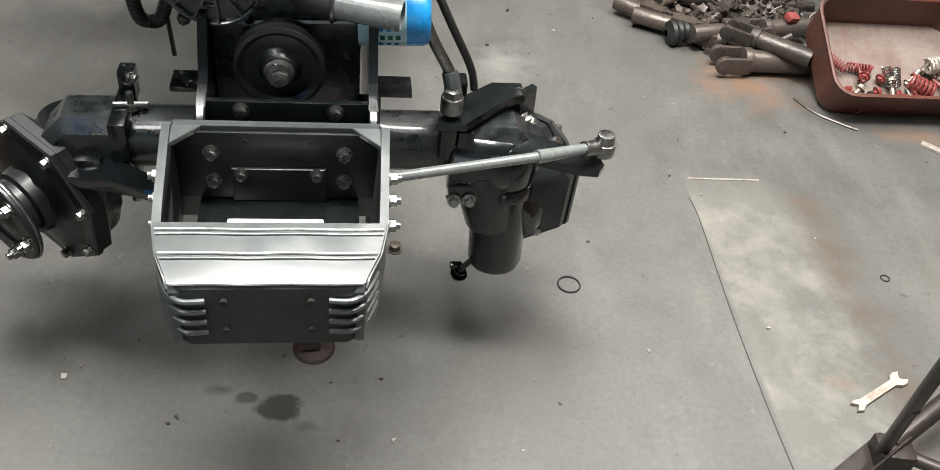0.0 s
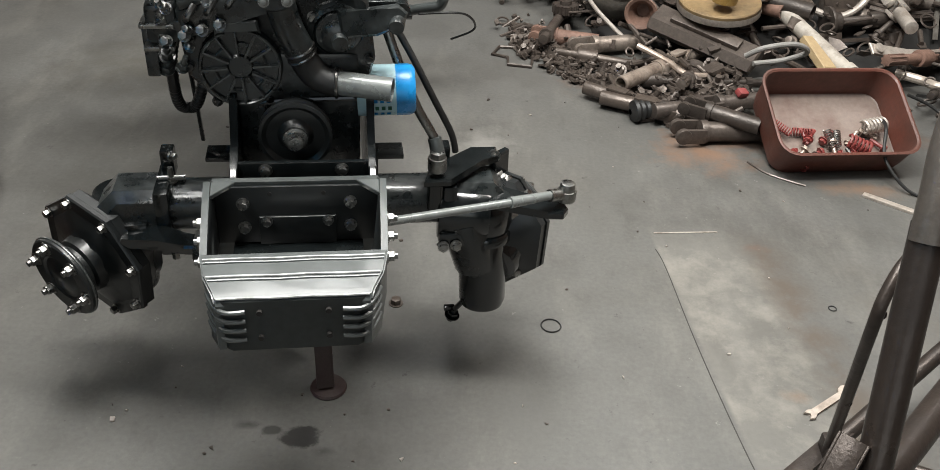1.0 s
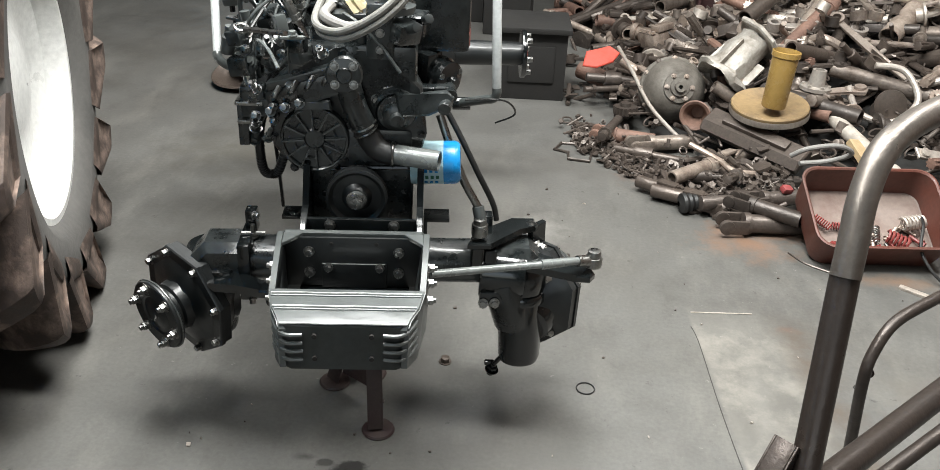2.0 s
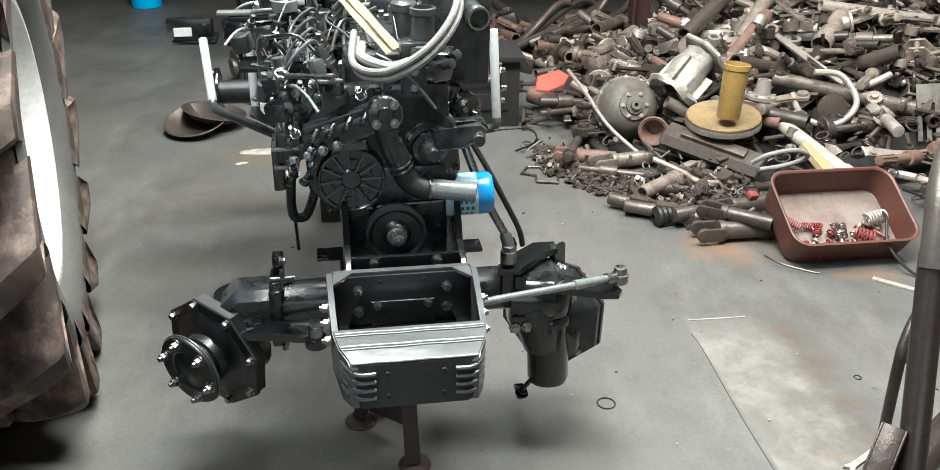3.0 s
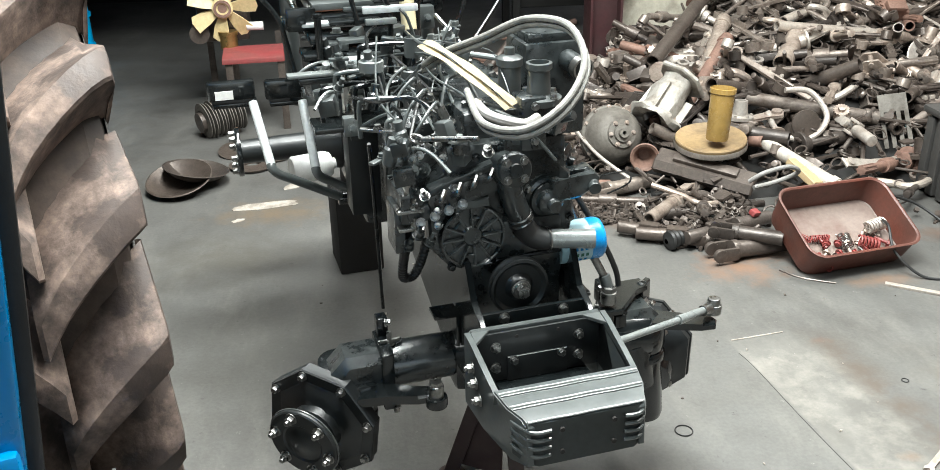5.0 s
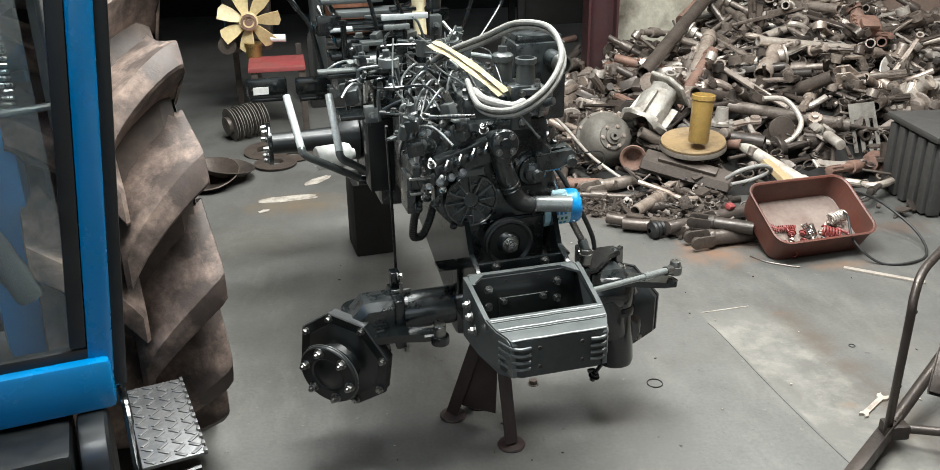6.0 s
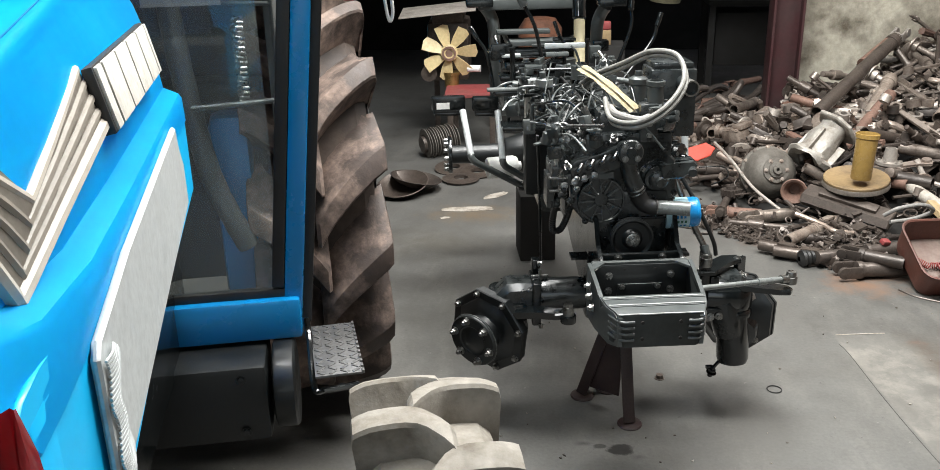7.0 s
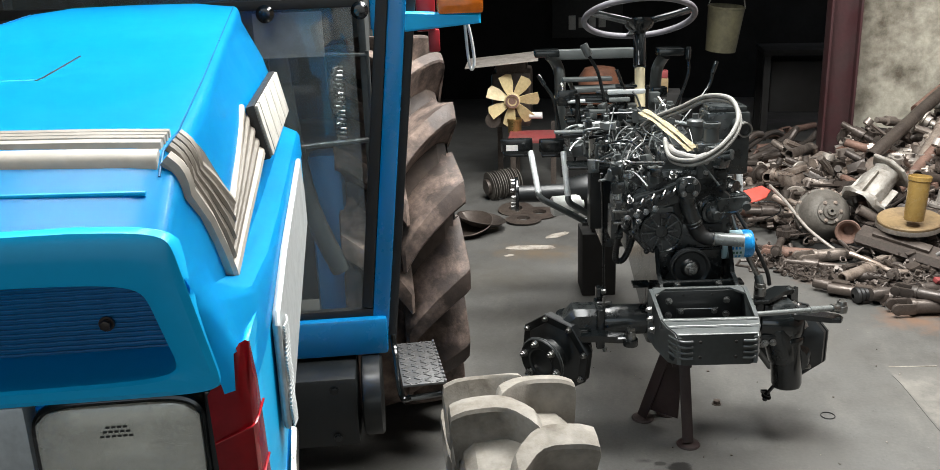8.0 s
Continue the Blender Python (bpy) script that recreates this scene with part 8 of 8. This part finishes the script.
# slotted fork plate
bm = B()
m = Matrix.Translation((1.83, 3.1, 0.12)) @ pose(0, 0, 0, 58, -8, -12)
outline = [(-0.06, 0.2), (-0.06, -0.04)]
for k in range(4):
    x0 = -0.06 + 0.034 * k
    outline += [(x0 + 0.018, -0.04)] + ([(x0 + 0.018, 0.12), (x0 + 0.034, 0.12), (x0 + 0.034, -0.04)] if k < 3 else [])
prism(bm, [(x, y) for x, y in outline] + [(0.06, 0.2)], 0.008, m, 0.0)
solid("slotted_plate", bm, DULL_IRON, "pale slotted steel plate leaning on the heap", "plate", HEAP)
# wooden wedge, red pieces
bm = B()
prism(bm, [(-0.03, -0.08), (0.03, -0.08), (0.022, 0.08), (-0.02, 0.08)], 0.03, Matrix.Translation((1.22, 2.74, 0.12)) @ pose(0, 0, 0, 20, 10, 25), 0.004)
solid("wood_wedge", bm, WOOD, "pale wooden wedge on the heap", "wood", HEAP)
bm = B()
prism(bm, [(-0.09, -0.05), (-0.03, -0.06), (0.05, -0.03), (0.09, 0.02), (0.05, 0.06), (-0.06, 0.03)], 0.012, Matrix.Translation((0.29, 3.52, 0.18)) @ pose(0, 0, 0, 34, 0, 15), 0.004)
solid("red_cover", bm, RED_PLASTIC, "faded red plastic cover on the heap", "cover", HEAP)
bm = B()
box(bm, 0, 0, 0, 0.04, 0.03, 0.022, pose(0.93, 2.5, 0.085, 20, 10, 30), 0.008)
solid("red_stopper", bm, DUSTY_RED, "small red plastic cap on the heap", "cap", HEAP)
bm = B()
lathe(bm, [(0, 0.0), (0.11, 0.0), (0.115, 0.004), (0.11, 0.008), (0.02, 0.01), (0, 0.01)], None, 36)
solid("round_plate", bm, SCRAP_LIGHT, "round rusty steel plate on the heap", "plate", HEAP, m=pose(2.3, 3.7, 0.3, 58, 12, 0))
bm = B()
box(bm, 0, 0, 0.11, 0.26, 0.2, 0.22, None, 0.01)
solid("pale_carton", bm, PAPER, "pale box behind the heap", "box", m=pose(2.66, 4.36, 0.14, 0, 0, 8))
bm = B()
lathe(bm, [(0, 0), (0.1, 0), (0.1, 0.2), (0.085, 0.22), (0.03, 0.23), (0.03, 0.25), (0, 0.25)], None, 24)
solid("red_canister", bm, RED_PLASTIC, "red canister behind the heap", "canister", m=pose(2.95, 4.35, 0.05, 0, 0, 0))
# yokes and shafts at the foot of the heap
for k, (x, y, z, yaw, fn, size, mt, lab) in enumerate(((0.78, 2.31, 0.036, 98, scrap_yoke, (0.036, 0.2), SCRAP_DARK, "forked yoke on its tube at the heap's foot"), (0.72, 2.42, 0.035, 70, scrap_cardan, (0.03, 0.34), SCRAP_DARK, "oily cardan joint at the heap's foot"), (0.86, 2.48, 0.05, 110, scrap_cardan, (0.03, 0.3), SCRAP_DARK, "oily cardan joint at the heap's foot"), (0.63, 2.46, 0.035, 60, scrap_cardan, (0.028, 0.26), SCRAP_DARK, "oily cardan joint at the heap's foot"), (0.8, 2.36, 0.08, 60, scrap_yoke, (0.03, 0.16), SCRAP_DARK, "forked yoke at the heap's foot"), (0.36, 3.0, 0.03, 80, scrap_yoke, (0.034, 0.16), SCRAP_RUST, "rusty yoke at the heap's foot"), (0.5, 2.92, 0.04, 110, scrap_yoke, (0.034, 0.2), SCRAP, "dusty yoke at the heap's foot"), (0.6, 2.8, 0.03, 75, scrap_shaft, (0.016, 0.5), SCRAP_DARK, "oily shaft at the heap's foot"), (0.8, 2.66, 0.04, 95, scrap_shaft, (0.014, 0.5), SCRAP_DARK, "oily shaft at the heap's foot"))):
    b2 = B()
    fn(b2, *size)
    solid("cardan_part", b2, mt, lab, "joint", HEAP, m=pose(x, y, z, 0, 0, yaw))
bm = B()
lathe(bm, [(0.01, -0.02), (0.034, -0.01), (0.036, 0.0), (0.03, 0.01), (0.032, 0.02), (0.026, 0.03), (0.028, 0.04), (0.02, 0.05), (0.018, 0.1), (0, 0.1)], None, 20)
solid("rubber_boot", bm, RUBBER, "black rubber boot at the heap's foot", "boot", HEAP, m=Matrix.Translation((0.59, 2.42, 0.036)) @ rot_to((0.9, 0.3, 0.05)))
bm = B()
fr = [(0.135, 2.86), (0.16, 2.93), (0.22, 2.93), (0.225, 2.87), (0.28, 2.86), (0.27, 2.77), (0.19, 2.78), (0.19, 2.84)]
sweep(bm, [(x, y, 0.006) for x, y in fr], 0.006, 6, 1, True)
solid("gasket_frame", bm, SCRAP_DARK, "dark flat gasket lying on the floor", "gasket")
# wires beside the tray
bm = B()
sweep(bm, [(0.9, 2.2, 0.003), (0.94, 2.14, 0.003), (1.0, 2.1, 0.003), (1.04, 2.08, 0.003)], 0.003, 6, 6)
solid("wire_bit", bm, SCRAP_DARK, "bit of dark wire on the floor", "wire")
bm = B()
sweep(bm, [(1.3, 2.3, 0.12), (1.28, 2.22, 0.13), (1.27, 2.14, 0.07), (1.34, 2.07, 0.008), (1.45, 2.05, 0.008), (1.56, 2.12, 0.008), (1.58, 2.25, 0.05), (1.5, 2.38, 0.12), (1.4, 2.4, 0.16)], 0.005, 8, 8)
solid("loose_cable", bm, RUBBER, "looped grey cable beside the tray", "cable")

# ---- small things on the floor ----
bm = B()
box(bm, 0, 0, 0.004, 0.272, 0.02, 0.008, None, 0.001)
for k in range(9):
    box(bm, -0.12 + 0.03 * k, 0, 0.0085, 0.003, 0.014, 0.001, None, 0)
solid("flat_bar", bm, SCRAP_LIGHT, "pale flat steel bar on the floor", "bar", m=pose(1.307, 1.974, 0, 0, 0, -34.5))
# open-ended spanner
bm = B()
half = [(-0.062, -0.007), (0.055, -0.0065), (0.066, -0.016), (0.085, -0.017), (0.098, -0.01), (0.084, -0.0075), (0.077, 0.0), (0.084, 0.0085), (0.096, 0.013), (0.08, 0.018), (0.064, 0.015), (0.055, 0.0065), (-0.062, 0.007), (-0.075, 0.0135), (-0.09, 0.011), (-0.08, 0.005), (-0.076, 0.0), (-0.083, -0.006), (-0.094, -0.008), (-0.078, -0.0145)]
prism(bm, [(x * 0.78, y * 0.92) for x, y in half], 0.006, None, 0.001)
solid("spanner", bm, SCRAP_LIGHT, "pale steel open-ended spanner on the floor", "spanner", m=pose(0.845, 1.2, 0.001, 0, 0, 38))
for c3, r, w in (((0.281, 1.392, 0.002), 0.022, 0.0016), ((0.95, 1.52, 0.0015), 0.009, 0.0013)):
    bm = B()
    ring(bm, c3, (0, 0, 1), r, w, 28, 6)
    solid("o_ring", bm, RUBBER, "thin dark ring lying on the floor", "ring")
bm = B()
hexbolt(bm, (0, 0, 0), (0, 0, 1), 0.012, 0.012)
solid("loose_nut", bm, SCRAP_DARK, "dark loose nut on the floor", "nut", m=pose(-0.069, 1.437, 0.0))
rf = random.Random(3)
for k in range(70):
    bm = B()
    n = rf.choice((3, 4, 5))
    r = 0.0018 + 0.006 * rf.random() ** 2
    prism(bm, [(r * math.cos(6.283 * i / n + rf.uniform(-0.3, 0.3)), r * rf.uniform(0.35, 1.0) * math.sin(6.283 * i / n)) for i in range(n)], rf.uniform(0.0015, 0.004), None, 0)
    x, y = rf.uniform(-0.7, 1.2), rf.uniform(0.6, 2.6)
    if k == 0:
        x, y = -0.102, 0.97
    pale = rf.random() < 0.4
    solid("floor_chip", bm, SCRAP_LIGHT if pale else SCRAP_DARK, "small pale chip on the floor" if pale else "small dark chip of dirt on the floor", "chip", "chips on the floor", m=pose(x, y, 0.0005, 0, 0, rf.uniform(0, 360)))
for k, (x, y, sx, sy) in enumerate(((-0.87, 3.07, 0.16, 0.05), (-0.98, 2.93, 0.03, 0.02), (-0.76, 3.3, 0.1, 0.04))):
    bm = B()
    n = 14
    prism(bm, [(sx * rf.uniform(0.6, 1.0) * math.cos(6.283 * i / n), sy * rf.uniform(0.55, 1.0) * math.sin(6.283 * i / n)) for i in range(n)], 0.002, None, 0)
    solid("paper_scrap", bm, FLAKED, "torn pale paper on the floor", "paper", m=pose(x, y, 0.0005, 0, 0, 10 + 20 * k))

# ---- tube-framed trolley ----
trolley = thing("tube_trolley", pose(0.6, 0.7, 0), "brown oily tube-framed trolley with a worn handle", "trolley")


def T3(*p):
    return Vector(p) - Vector((0.6, 0.7, 0))


bm = B()
rod(bm, T3(0.478, 0.415, 0.58), T3(0.505, 0.55, 0.86), 0.0172, seg=24)
hd = part("handle_post", bm, FRAME_STEEL, trolley)
bm = B()
sweep(bm, [T3(0.503, 0.54, 0.845), T3(0.507, 0.558, 0.885), T3(0.513, 0.582, 0.925), T3(0.53, 0.615, 0.962), T3(0.562, 0.655, 0.982), T3(0.62, 0.71, 0.995), T3(0.78, 0.84, 1.02)], 0.0174, 20, 6)
part("hand_grip", bm, WORN_TUBE, hd, "hand-worn pale tube bend")
bm = B()
rod(bm, T3(0.478, 0.42, 0.585), T3(0.5, 0.36, 0.0), 0.016, seg=16)
part("front_leg", bm, FRAME_STEEL, trolley)
bm = B()
d = Vector((-0.05, -0.06, -0.09))
m = Matrix.Translation(T3(0.465, 0.46, 0.665)) @ rot_to(d)
for x, y, sx, sy in ((0.014, 0, 0.003, 0.03), (-0.014, 0, 0.003, 0.03), (0, 0.014, 0.025, 0.003), (0, -0.014, 0.025, 0.003)):
    box(bm, x, y, 0.05, sx, sy, 0.1, m, 0.0008)
part("square_stub", bm, FRAME_STEEL, trolley)
bm = B()
rod(bm, T3(0.478, 0.43, 0.6), T3(0.8, 0.785, 0.575), 0.018, seg=20)
rod(bm, T3(0.8, 0.785, 0.575), T3(1.15, 1.12, 0.55), 0.018, seg=20)
part("side_rail", bm, FRAME_STEEL, trolley)
bm = B()
rod(bm, T3(1.14, 1.11, 0.56), T3(1.16, 1.14, 0.0), 0.016, seg=16)
part("rear_leg", bm, FRAME_STEEL, trolley)
bm = B()
sweep(bm, [T3(0.782, 1.03, 0.03), T3(0.75, 0.985, 0.25), T3(0.722, 0.945, 0.42), T3(0.728, 0.955, 0.475), T3(0.76, 0.99, 0.515), T3(0.82, 1.04, 0.53), T3(0.95, 1.15, 0.535), T3(1.1, 1.27, 0.53)], 0.0105, 14, 6)
bow = part("bow_tube", bm, FRAME_STEEL, trolley)
bolts(bow, [(T3(0.73, 0.948, 0.44), (-0.6, -0.8, 0.2)), (T3(0.758, 0.99, 0.21), (-0.6, -0.8, 0.2))], 0.006, 0.006, FRAME_STEEL)
bm = B()
rod(bm, T3(0.8, 1.04, 0.06), T3(1.15, 1.3, 0.2), 0.016, seg=16)
part("brace_tube", bm, FRAME_STEEL, trolley)
bm = B()
ga, gb = T3(0.56, 0.85, 0.03), T3(0.81, 1.06, 0.06)
d = gb - ga
m = Matrix.Translation(ga) @ rot_to(d) @ pose(0, 0, 0, 0, 0, 0)
box(bm, 0.0, -0.02, d.length / 2, 0.045, 0.004, d.length, m, 0.001)
box(bm, -0.022, 0.0, d.length / 2, 0.004, 0.045, d.length, m, 0.001)
part("angle_rail", bm, FRAME_STEEL, trolley, "angle-iron base rail")
bm = B()
rod(bm, T3(0.79, 1.04, 0.05), T3(0.99, 0.93, 0.08), 0.012, seg=12)
box(bm, *T3(0.8, 1.03, 0.05), 0.06, 0.05, 0.04, bevel=0.006)
part("cross_rail", bm, FRAME_STEEL, trolley)

# ---- grey crate at the heap's side ----
crate = thing("grey_crate", pose(1.76, 2.48, 0.0, 0, 0, -2), "dark grey slatted plastic crate on the floor", "crate")
bm = B()
box(bm, 0.15, 0.18, 0.17, 0.28, 0.36, 0.32, None, 0.008)
part("crate_body", bm, CRATE_GREY, crate)
bm = B()
box(bm, 0.15, 0.18, 0.335, 0.33, 0.41, 0.03, None, 0.012)
part("crate_lid", bm, CRATE_GREY, crate, "dusty grey lid")
for k in range(4):
    bm = B()
    box(bm, 0.035 + 0.078 * k, -0.008, 0.16, 0.05, 0.02, 0.3, None, 0.004)
    part("crate_slat", bm, CRATE_GREY, crate)
for k in range(5):
    bm = B()
    box(bm, 0.004, 0.03 + 0.075 * k, 0.16, 0.02, 0.045, 0.3, None, 0.004)
    part("crate_slat", bm, CRATE_GREY, crate)

# ---- far left: cutting disc, bellows, spare engine with its fan ----
for k, (x, y, rx, ry) in enumerate(((-1.25, 3.3, 14, -6), (-1.2, 3.36, -4, 10))):
    bm = B()
    lathe(bm, [(0.0, 0.0), (0.06, 0.002), (0.1, 0.02), (0.135, 0.045), (0.14, 0.043), (0.104, 0.014), (0.06, -0.004), (0.0, -0.006)], None, 32)
    solid("dished_disc", bm, SCRAP_DARK, "dark dished steel disc lying on the floor", "disc", m=pose(x, y, 0.02 + 0.012 * k, rx, ry, 0))
clutch = thing("clutch_pack", Matrix.Translation((-1.25, 4.0, 0.085)) @ rot_to((0.8, 0.5, 0.1)), "ribbed stack of rusty clutch plates on the floor", "clutch")
for k in range(13):
    bm = B()
    lathe(bm, [(0.05, 0.0), (0.088, 0.003), (0.088, 0.007), (0.05, 0.01)], Matrix.Translation((0.005 * math.sin(2.4 * k), 0.004 * math.cos(1.9 * k), 0.0155 * k)), 22)
    part("clutch_plate", bm, DULL_IRON, clutch)
bm = B()
rod(bm, (0, 0, -0.02), (0, 0, 0.21), 0.05, seg=16)
part("clutch_core", bm, SCRAP_DARK, clutch)
for k, (x, y) in enumerate(((-0.98, 3.55), (-0.9, 3.68), (-1.05, 3.75))):
    bm = B()
    lathe(bm, [(0.04, 0), (0.1, 0.006), (0.105, 0.014), (0.04, 0.02), (0.04, 0)], None, 26)
    solid("steel_ring", bm, SCRAP_DARK, "dark steel ring on the floor", "ring", m=pose(x, y, 0.0 + 0.002 * k, 4 * k, 0, 0))

spare = thing("spare_engine", pose(-1.16, 4.5, 0, 0, 0, 5), "old engine with a cream fan on a red stand", "engine")
bm = B()
box(bm, 0, 0.12, 0.56, 0.26, 0.4, 0.36, None, 0.03)
box(bm, 0, 0.1, 0.77, 0.2, 0.36, 0.08, None, 0.02)
rod(bm, (-0.12, -0.06, 0.44), (-0.12, -0.14, 0.44), 0.05, seg=18)
part("engine_body", bm, SCRAP_DARK, spare)
bm = B()
lathe(bm, [(0, -0.02), (0.05, -0.02), (0.052, 0.02), (0.036, 0.026), (0.03, 0.03), (0, 0.026)], Matrix.Translation((0.01, -0.16, 0.57)) @ rot_to((0, -1, 0)), 24)
fan = part("fan_hub", bm, CREAM_FAN, spare, "cream plastic fan hub")
bm = B()
pipe(bm, (0.01, -0.183, 0.57), (0.01, -0.2, 0.57), 0.043, 0.012, 24)
rod(bm, (0.01, -0.18, 0.57), (0.01, -0.189, 0.57), 0.03, seg=20, bevel=0.002)
part("hub_core", bm, SCRAP_RUST, fan, "rusty greasy hub core")
for k in range(7):
    bm = B()
    m = Matrix.Translation((0.01, -0.16, 0.57)) @ rot_to((0, -1, 0)) @ pose(0, 0, 0, 0, 0, 51.43 * k + 8) @ pose(0, 0, 0, 24, 0, 0)
    prism(bm, [(0.04, -0.02), (0.1, -0.046), (0.155, -0.056), (0.172, -0.026), (0.168, 0.034), (0.1, 0.03), (0.04, 0.02)], 0.004, m, 0.001)
    part("fan_blade", bm, CREAM_FAN, fan)
bm = B()
box(bm, 0.02, -0.05, 0.83, 0.46, 0.32, 0.008, pose(0, 0, 0, 4, -5, 0), 0.002)
part("top_board", bm, SCRAP_LIGHT, spare, "dusty board on top")
bm = B()
rod(bm, (0.02, -0.14, 0.36), (0.02, -0.14, 0.43), 0.045, seg=18)
rod(bm, (0.02, -0.14, 0.43), (0.02, -0.14, 0.45), 0.05, seg=18)
part("yellow_pot", bm, BRASS, spare)
bm = B()
rod(bm, (0.12, -0.15, 0.47), (0.2, -0.16, 0.47), 0.022, seg=14)
part("white_canister", bm, WHITE_PLASTIC, spare)
bm = B()
box(bm, 0.14, -0.3, 0.36, 0.3, 0.3, 0.025, None, 0.004)
part("red_platform", bm, DUSTY_RED, spare, "dusty red platform")
for x, y in ((0.02, -0.42), (0.27, -0.42), (0.02, 0.25), (0.27, 0.25), (-0.1, 0.25)):
    bm = B()
    box(bm, x, y, 0.18, 0.035, 0.035, 0.36, None, 0.003)
    part("stand_post", bm, SCRAP_DARK, spare)

# blue machine deep in the shed, hanging bucket, dark stores
blue2 = thing("blue_machine", pose(-2.38, 5.85, 0), "blue painted machine deep in the shed", "machine")
bm = B()
rod(bm, (0.1, -0.1, 0.0), (0.1, -0.1, 1.1), 0.1, seg=20, bevel=0.01)
box(bm, -0.05, 0.1, 1.0, 0.4, 0.4, 0.6, None, 0.03)
part("machine_body", bm, BLUE, blue2)
for z in (0.1, 0.3, 0.5):
    bm = B()
    rod(bm, (0.1, -0.1, z), (0.1, -0.1, z + 0.025), 0.112, seg=20)
    part("machine_ring", bm, BLUE, blue2)
bm = B()
lathe(bm, [(0, 0), (0.1, 0), (0.12, 0.285), (0.124, 0.287), (0.124, 0.297), (0.117, 0.297), (0.1, 0.02), (0, 0.01)], None, 28)
bucket = solid("hanging_bucket", bm, BUCKET, "dirty yellow-green plastic bucket hung in the shed", "bucket", m=pose(0.2, 5.0, 0.795, 4, 5, 0))
bm = B()
sweep(bm, [(-0.12, 0, 0.29), (-0.08, 0, 0.42), (0, 0, 0.5), (0.08, 0, 0.42), (0.12, 0, 0.29)], 0.004, 6, 6)
rod(bm, (0, 0, 0.5), (0, 0, 2.92), 0.003, seg=6)
part("bucket_handle", bm, BARE, bucket)
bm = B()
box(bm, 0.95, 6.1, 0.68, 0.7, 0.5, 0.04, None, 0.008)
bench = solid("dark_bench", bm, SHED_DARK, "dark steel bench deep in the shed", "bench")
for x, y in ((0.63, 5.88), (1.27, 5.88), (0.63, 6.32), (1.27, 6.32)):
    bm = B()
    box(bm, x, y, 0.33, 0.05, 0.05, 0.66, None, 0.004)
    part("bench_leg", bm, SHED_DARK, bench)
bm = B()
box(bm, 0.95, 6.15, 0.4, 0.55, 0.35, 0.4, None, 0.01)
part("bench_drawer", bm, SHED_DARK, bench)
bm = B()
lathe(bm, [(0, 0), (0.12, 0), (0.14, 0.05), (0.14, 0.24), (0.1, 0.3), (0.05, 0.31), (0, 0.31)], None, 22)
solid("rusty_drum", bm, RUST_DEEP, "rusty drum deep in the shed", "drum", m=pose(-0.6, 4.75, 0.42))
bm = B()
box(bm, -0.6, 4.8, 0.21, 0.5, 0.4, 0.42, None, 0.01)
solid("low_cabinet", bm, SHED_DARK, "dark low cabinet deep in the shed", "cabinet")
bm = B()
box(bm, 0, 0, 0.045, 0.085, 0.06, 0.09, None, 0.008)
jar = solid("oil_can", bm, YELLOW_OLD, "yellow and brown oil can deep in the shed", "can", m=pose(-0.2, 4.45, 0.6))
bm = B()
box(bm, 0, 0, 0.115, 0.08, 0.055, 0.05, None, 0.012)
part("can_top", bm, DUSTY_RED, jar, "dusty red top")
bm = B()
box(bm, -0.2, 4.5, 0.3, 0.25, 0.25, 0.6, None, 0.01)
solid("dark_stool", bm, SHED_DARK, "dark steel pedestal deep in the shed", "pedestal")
bm = B()
box(bm, -0.85, 7.985, 0.82, 0.7, 0.03, 0.4, None, 0.004)
sign = solid("wall_sign", bm, BADGE_BLACK, "dark wall sign with pale marks", "sign")
for k in range(4):
    bm = B()
    box(bm, -1.0 + 0.1 * k, 7.966, 0.77, 0.07, 0.012, 0.1 if k else 0.14, None, 0.003)
    part("sign_mark", bm, BADGE_WHITE, sign)
# the smaller dark heap behind the post
for k in range(46):
    kind = rh.choice(bag)
    x, y = rh.uniform(0.05, 0.85), rh.uniform(4.35, 5.3)
    z = 0.04 + 0.3 * max(0, x - 0.1) * rh.random()
    scrap_piece(x, y, z, kind, rh.choice(kind[2]), rh.choice((SCRAP_DARK, SCRAP, SCRAP_RUST)), (rh.gauss(0, 10), rh.gauss(0, 10), rh.uniform(0, 360)))
for k in range(6):
    bm = B()
    x = 0.2 + 0.08 * k + rh.uniform(-0.03, 0.03)
    l = rh.uniform(0.5, 0.9)
    sweep(bm, [(x - 0.25 * l, 4.35 + 0.05 * k, 0.04 + 0.02 * k), (x, 4.35 + 0.3 * l, 0.1 + 0.02 * k), (x + 0.3 * l, 4.4 + 0.5 * l, 0.18 + rh.uniform(0, 0.08)), (x + 0.42 * l, 4.4 + 0.6 * l, 0.22 + rh.uniform(0, 0.14))], rh.uniform(0.014, 0.024), 10, 5)
    solid("old_hose", bm, SCRAP_DARK, "dark old hose in the far heap", "hose", HEAP)
